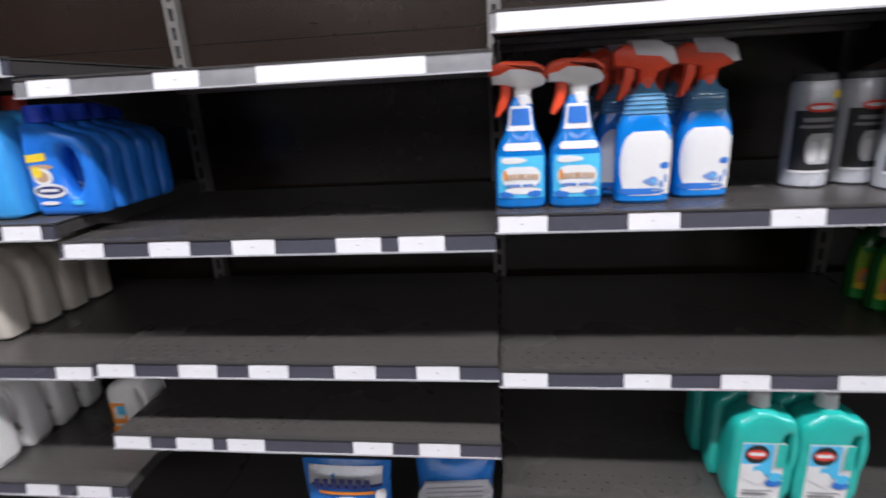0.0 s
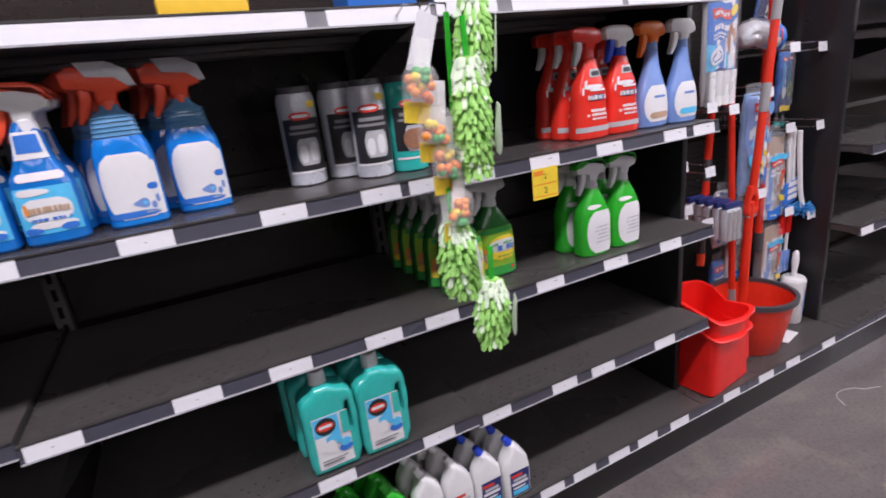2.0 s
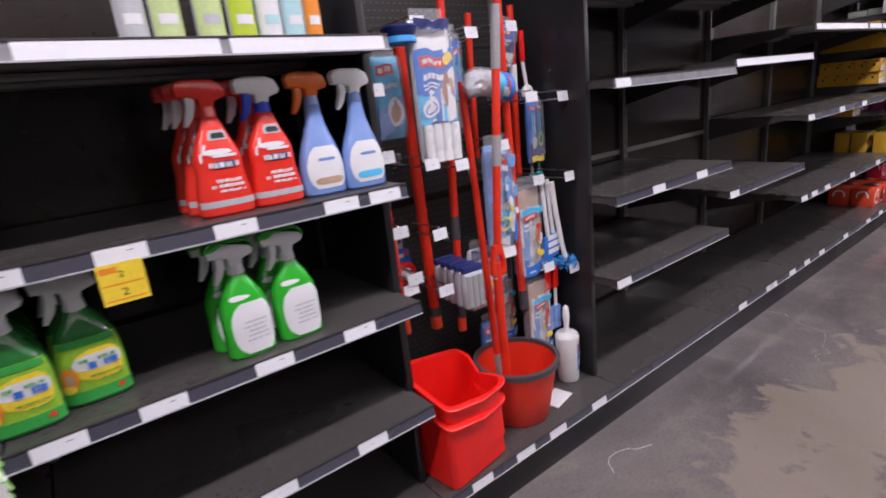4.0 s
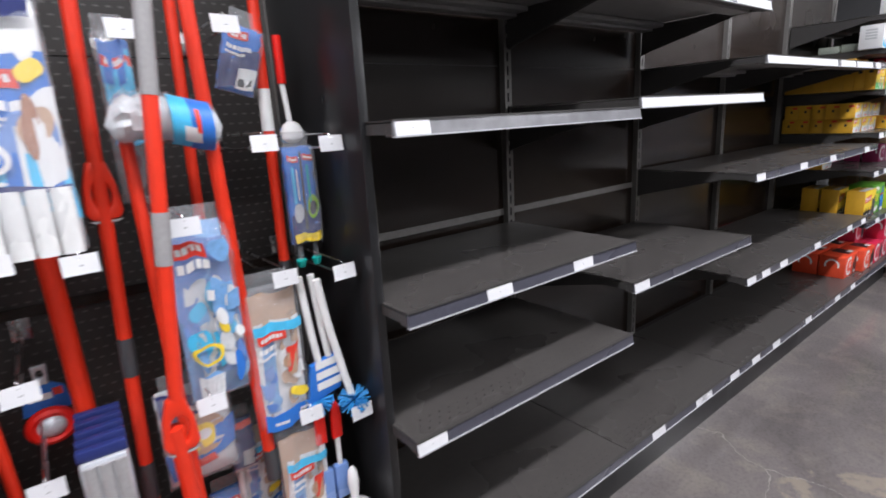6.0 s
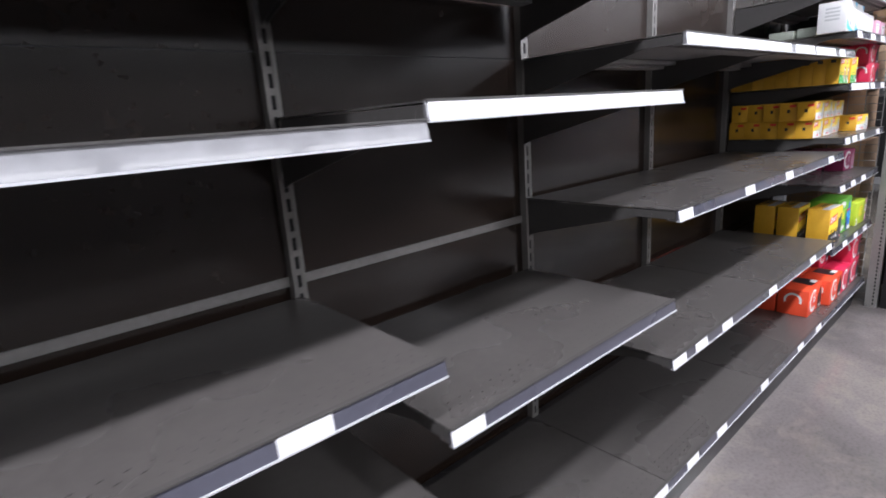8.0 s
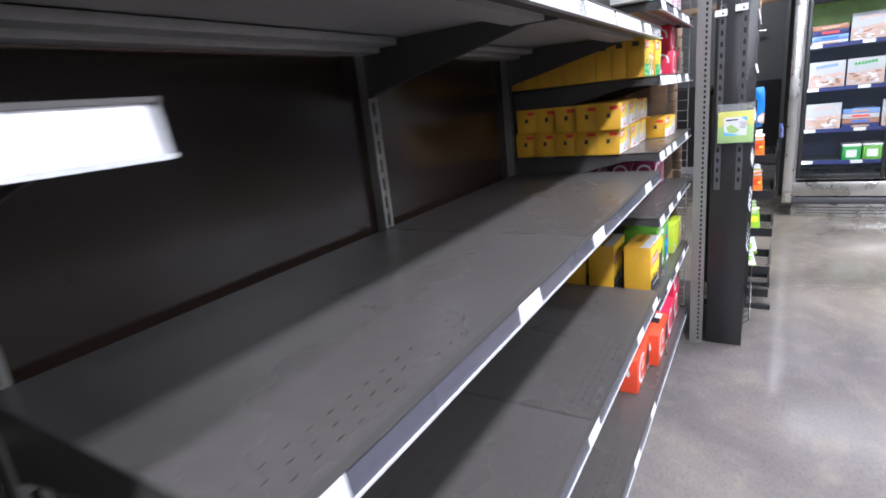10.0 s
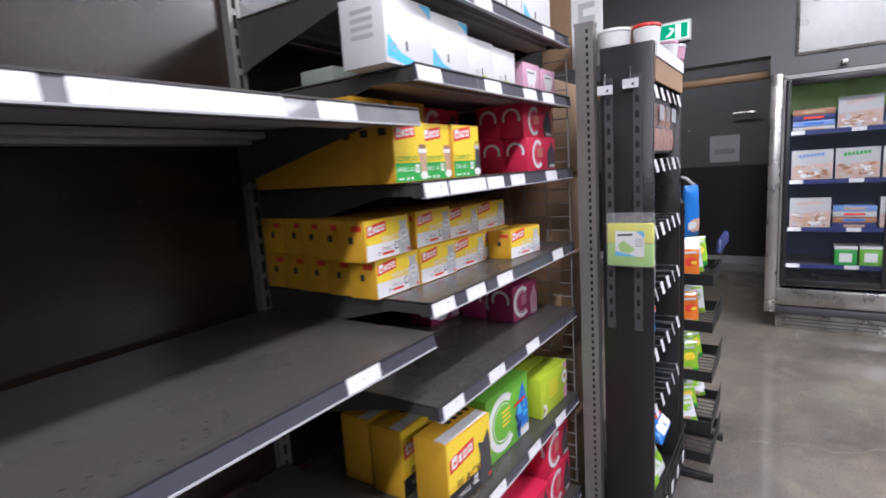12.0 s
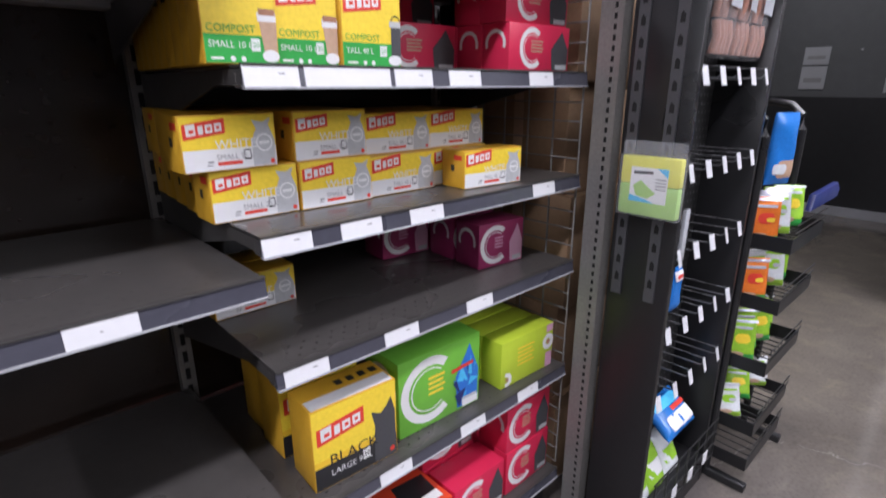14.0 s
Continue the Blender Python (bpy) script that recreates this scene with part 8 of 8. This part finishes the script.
for k, z in enumerate(TRAYS):
    tr = part("tray", Mesh(BLACK).box(RX0 + 0.015, RYF - 0.125, z, RX1 - 0.015, RYF - 0.121, z + 0.05), t)
    for x in (RX0 + 0.015, RX1 - 0.019):
        part("tray_side", Mesh(BLACK).box(x, RYF - 0.121, z, x + 0.004, RYF + 0.2, z + 0.05), tr)
    for i in range(9):
        part("wire", Mesh(BLACKWIRE).tube([(RX0 + 0.03 + 0.042 * i, RYF - 0.119, z + 0.004), (RX0 + 0.03 + 0.042 * i, RYF + 0.2, z + 0.012)], 0.0025, 6), tr)
    for i in range(2):
        part("wire", Mesh(BLACKWIRE).tube([(RX0 + 0.018, RYF - 0.128, z + 0.07 + 0.025 * i), (RX1 - 0.018, RYF - 0.128, z + 0.07 + 0.025 * i)], 0.0025, 6), tr)
SNACK = {0: (BAGORANGE, BAGWHITE, BAGWHITE, BAGGREEN, BAGGREEN), 1: (BAGORANGE, BAGWHITE, BAGWHITE, BAGGREEN), 2: (BAGGREEN, BAGGREEN, BAGGREEN, BAGGREEN), 3: (BAGWHITE, BAGGREEN, BAGWHITE)}
for k, mats in SNACK.items():
    for i, mt in enumerate(mats):
        x = RX0 + 0.06 + (0.33 / max(1, len(mats) - 1)) * i * 0.92
        y = RYF - 0.02 + 0.02 * (i % 2)
        pale = mt is BAGWHITE
        art = [(0.0, 0.16, 1.2, 0.0, 0.0, BAGGREEN if pale else PRINTG), (0.42, 0.66, 0.42, 0.1, 0.7, BAGGREEN if pale else PRINTR if mt is BAGORANGE else PRINTY), (0.46, 0.56, 0.25, 0.3, 0.6, WRAP if pale else PRINTY), (0.08, 0.22, 0.4, -0.2, 0.9, PRINTTAN), (0.78, 0.84, 0.6, 0.0, 0.2, BAGGREEN if pale else WRAP), (0.93, 0.98, 1.1, 0.0, 0.0, WRAP)]
        pouch("snack_bag", "%s snack bag standing in a rack tray" % {BAGORANGE: "orange", BAGWHITE: "white", BAGGREEN: "green"}[mt], "bag", (x, y, TRAYS[k] + 0.014), 0.105, 0.15 if k != 3 else 0.12, 0.034, mt, art, rnd.uniform(-62, -28), rnd.uniform(-14, -4) if k != 3 else -25, "snack bags")
pouch("snack_bag", "large blue snack bag at the top of the rack", "bag", (RX0 + 0.12, RYF - 0.02, 1.10), 0.105, 0.23, 0.035, BAGBLUE, [(0.1, 0.35, 0.9, 0.3, 0.5, PRINTTAN), (0.15, 0.3, 0.5, -0.4, 0.4, BAGWHITE)], -24)
t = thing("blue_tray_lip", "dark blue curved lip of the top tray", "tray", (RX0 + 0.05, RYF - 0.14, 1.04), 0)
part("lip", Mesh(PRINTN).slab([(0, 0), (0.33, 0.0), (0.34, 0.03), (0.30, 0.055), (0.02, 0.05)], 0.02, None, 0.005), t)

# ---- freezer, sign, papers ----
t = thing("freezer", "tall glass-door freezer with a black frame and steel base", "freezer", (FX, 0, 0))
part("back_wall", Mesh(PRINTN).box(0.68, -2.3, 0.1, 0.72, 1.24, 2.0), t)
part("side_wall", Mesh(GREYP).box(0.0, 1.215, 0.1, 0.68, 1.24, 2.0), t)
part("side_wall", Mesh(GREYP).box(0.0, -2.3, 0.1, 0.68, -2.27, 2.0), t)
part("roof", Mesh(GREYP).box(0.0, -2.3, 1.985, 0.72, 1.24, 2.015), t)
part("floor_pan", Mesh(STAINLESS).box(0.0, -2.3, 0.36, 0.68, 1.214, 0.38), t)
part("valance", Mesh(BAGGREEN).box(0.50, -2.26, 1.74, 0.53, 1.21, 1.98), t, "green printed panel inside the top")
part("bumper", Mesh(STAINLESS).box(-0.035, -2.3, 0.20, 0.0, 1.245, 0.34, 0.012), t, "steel bumper")
part("bumper", Mesh(DGREY).box(-0.045, -2.3, 0.13, -0.005, 1.245, 0.19, 0.012), t, "dark rubber bumper")
part("grille", Mesh(STAINLESS).box(-0.01, -2.3, 0.0, 0.02, 1.245, 0.125, 0.004), t)
for k in range(3):
    part("grille_slat", Mesh(DGREY).box(-0.014, -2.28, 0.03 + 0.028 * k, -0.0105, 1.20, 0.038 + 0.028 * k), t)
DW = 0.675
for i in range(5):
    y1 = 1.222 - DW * i
    d = part("door", Mesh(BLACK).box(-0.03, y1 - 0.035, 0.37, 0.0, y1, 1.975, 0.004).box(-0.03, y1 - DW + 0.008, 0.37, 0.0, y1 - DW + 0.04, 1.975, 0.004).box(-0.03, y1 - DW + 0.0405, 1.93, 0.0, y1 - 0.0355, 1.975, 0.004).box(-0.03, y1 - DW + 0.0405, 0.37, 0.0, y1 - 0.0355, 0.415, 0.004), t, "black door frame")
    g = part("pane", Mesh(GLASS).box(-0.018, y1 - DW + 0.04, 0.415, -0.012, y1 - 0.035, 1.93), d, "clear glass")
    g.visible_shadow = False
    part("lamp_strip", Mesh(COOLGLOW).box(0.020, y1 - 0.030, 0.45, 0.032, y1 - 0.014, 1.92), t, "white lamp strip")
for z in (1.555, 1.17, 0.79, 0.49):
    s = part("shelf", Mesh(DGREY).box(0.10, -2.26, z, 0.62, 1.20, z + 0.018), t)
    part("price_strip", Mesh(PRINTN).box(0.094, -2.26, z, 0.0998, 1.20, z + 0.036), s)
    for k in range(9):
        part("price_tag", Mesh(TAG).box(0.090, 1.09 - 0.38 * k, z + 0.003, 0.0935, 1.18 - 0.38 * k, z + 0.034), s)
def pizza_standing(y, z, tint):
    b = thing("pizza_box", "printed frozen pizza box standing behind the freezer door", "pizza box", (FX + 0.14, y, z), 0, "frozen pizza boxes")
    part("body", Mesh(PRINTSILVER).box(0, -0.27, 0, 0.04, 0.0, 0.245, 0.002), b)
    m = Mesh(PRINTSILVER)
    m.face([(-0.0006, -0.002, 0.13), (-0.0006, -0.002, 0.243), (-0.0006, -0.268, 0.243), (-0.0006, -0.268, 0.16)])
    m.use(tint)
    for k in range(7):
        y0 = -0.05 - 0.024 * k
        m.face([(-0.001, y0, 0.185 + 0.002 * k), (-0.001, y0, 0.21 + 0.002 * k), (-0.001, y0 - 0.018, 0.21 + 0.002 * k), (-0.001, y0 - 0.018, 0.185 + 0.002 * k)])
    r = random.Random(int(y * 1000) + int(z * 100))
    m.use(FROZENPINK).face([(-0.0012, -0.004, 0.004), (-0.0012, -0.004, 0.118), (-0.0012, -0.266, 0.142), (-0.0012, -0.266, 0.004)])
    for j in range(44):
        m.use((PRINTTAN, BROWNFOOD, PRINTSILVER, FROZENPINK, PRINTW)[j % 5])
        ry, rz = r.uniform(0.008, 0.030), r.uniform(0.006, 0.016)
        cy, cz = r.uniform(-0.234, -0.036), r.uniform(0.022, 0.122)
        m.face([(-0.0015 - 0.00004 * j, cy + ry * math.cos(a), cz + rz * math.sin(a)) for a in [2 * math.pi * v / 9 for v in range(9)]])
    part("print", m, b)


def pizza_stack(y, z, count):
    for j in range(count):
        st = thing("pizza_box", "flat frozen pizza box lying in a stack", "pizza box", (FX + 0.15, y, z + 0.001 + 0.045 * j), 0, "flat frozen boxes")
        part("body", Mesh((PRINTSILVER, LIGHTB, PRINTN, BROWNFOOD)[(j + int(y * 7)) % 4]).box(0, -0.27, 0, 0.27, 0.0, 0.042, 0.002), st)
        part("edge_print", Mesh((PRINTTAN, PRINTB, PRINTR)[j % 3]).box(-0.0008, -0.2, 0.012, -0.0002, -0.07, 0.03), st)


for i, z in enumerate((1.574, 1.189, 0.809)):
    for k in range(10):
        y = 1.17 - 0.285 * k
        if y < -1.9:
            continue
        if (i == 0 and k % 2 == 0) or (i == 2 and k % 3 == 1):
            pizza_stack(y, z, 4)
        else:
            pizza_standing(y, z, (PRINTTAN, LIGHTB, FROZENPINK, PRINTG)[(i + 2 * k) % 4])
for k in range(6):
    b = thing("frozen_tub", "green and white frozen food box in the freezer", "frozen food", (FX + 0.16 + 0.03 * (k % 2), 0.86 - 0.16 * k, 0.509), 0, "frozen tubs")
    part("body", Mesh(GREENBOX if k % 3 else PRINTG).box(0, -0.14, 0, 0.18, 0, 0.13, 0.003), b)
    part("lid", Mesh(WHITEBOX).box(-0.003, -0.143, 0.131, 0.183, 0.003, 0.155, 0.003), b)
    part("label", Mesh(PRINTW).box(-0.001, -0.11, 0.03, -0.0003, -0.03, 0.10), b)

t = thing("wall_panel", "large pale framed panel on the wall above the freezers", "panel", (FX - 0.012, 1.17, 2.15), 0)
part("frame", Mesh(STAINLESS).box(0, -2.6, 0, 0.011, 0, 0.9, 0.003), t)
part("sheet", Mesh(SHEET).box(-0.003, -2.58, 0.02, 0.0, -0.02, 0.88), t, "glossy pale grey sheet")
t = thing("wall_bracket", "small steel bracket on the wall above the freezer", "bracket", (FX - 0.04, 0.87, 2.06), 0)
part("plate", Mesh(STAINLESS).box(0, -0.02, -0.015, 0.039, 0.02, 0.015, 0.003), t)
t = thing("exit_sign", "green and white emergency exit sign on the wall", "exit sign", (FX - 0.052, 1.895, 2.40), 0)
part("housing", Mesh(WHITE).box(0, 0, 0, 0.051, 0.262, 0.165, 0.004), t)
part("face", Mesh(EXITW).box(-0.002, 0.012, 0.018, -0.0005, 0.25, 0.150), t)
m = Mesh(EXITG)
m.face([(-0.003, 0.022, 0.026), (-0.003, 0.022, 0.142), (-0.003, 0.24, 0.142), (-0.003, 0.24, 0.026)][::-1])
part("symbol_field", m, t, "green field")
m = Mesh(EXITW)
def slat(y0, z0, y1, z1, w2):
    d = Vector((y1 - y0, z1 - z0)).normalized() * w2
    m.face([(-0.0036, y0 - d.y, z0 + d.x), (-0.0036, y1 - d.y, z1 + d.x), (-0.0036, y1 + d.y, z1 - d.x), (-0.0036, y0 + d.y, z0 - d.x)])
m.face([(-0.0034, 0.075, 0.03), (-0.0034, 0.075, 0.136), (-0.0034, 0.115, 0.136), (-0.0034, 0.115, 0.03)])
slat(0.13, 0.10, 0.16, 0.06, 0.008)
slat(0.16, 0.06, 0.19, 0.045, 0.006)
slat(0.13, 0.10, 0.165, 0.112, 0.006)
part("symbol", m, t, "white direction symbol")
for y, z, w2, h in ((1.72, 1.33, 0.34, 0.34), (2.58, 1.62, 0.24, 0.18), (2.58, 1.36, 0.24, 0.24), (2.30, 1.75, 0.02, 0.02)):
    t = thing("wall_notice", "pale paper notice fixed to the passage wall", "notice", (13.19, y, z), 0, "wall notices")
    part("sheet", Mesh(PRINTSILVER).box(0, 0, 0, 0.004, w2, h), t)
    part("wording", Mesh(GREYP).box(-0.0008, w2 * 0.15, h * 0.3, -0.0002, w2 * 0.85, h * 0.5), t)
t = thing("wall_rail", "small steel rail on the passage wall", "rail", (13.12, 1.55, 1.93), 0)
part("bar", Mesh(STAINLESS).tube([(0, 0, 0), (0, 0.25, 0)], 0.012, 8), t)
for y in (0.03, 0.22):
    part("stand", Mesh(STAINLESS).tube([(0, y, 0), (0.08, y, 0)], 0.008, 8), t)
t = thing("loose_thread", "thin pale loop of thread lying on the floor", "thread", (2.58, 1.70, 0.0), 0)
part("thread", Mesh(TAG).tube([(-0.08, -0.01, 0.0015), (-0.052, 0.036, 0.0015), (-0.02, 0.052, 0.002), (0.02, 0.052, 0.0015), (0.07, 0.033, 0.002), (0.093, 0.005, 0.0015), (0.16, -0.02, 0.0015)], 0.0009, 6), t)
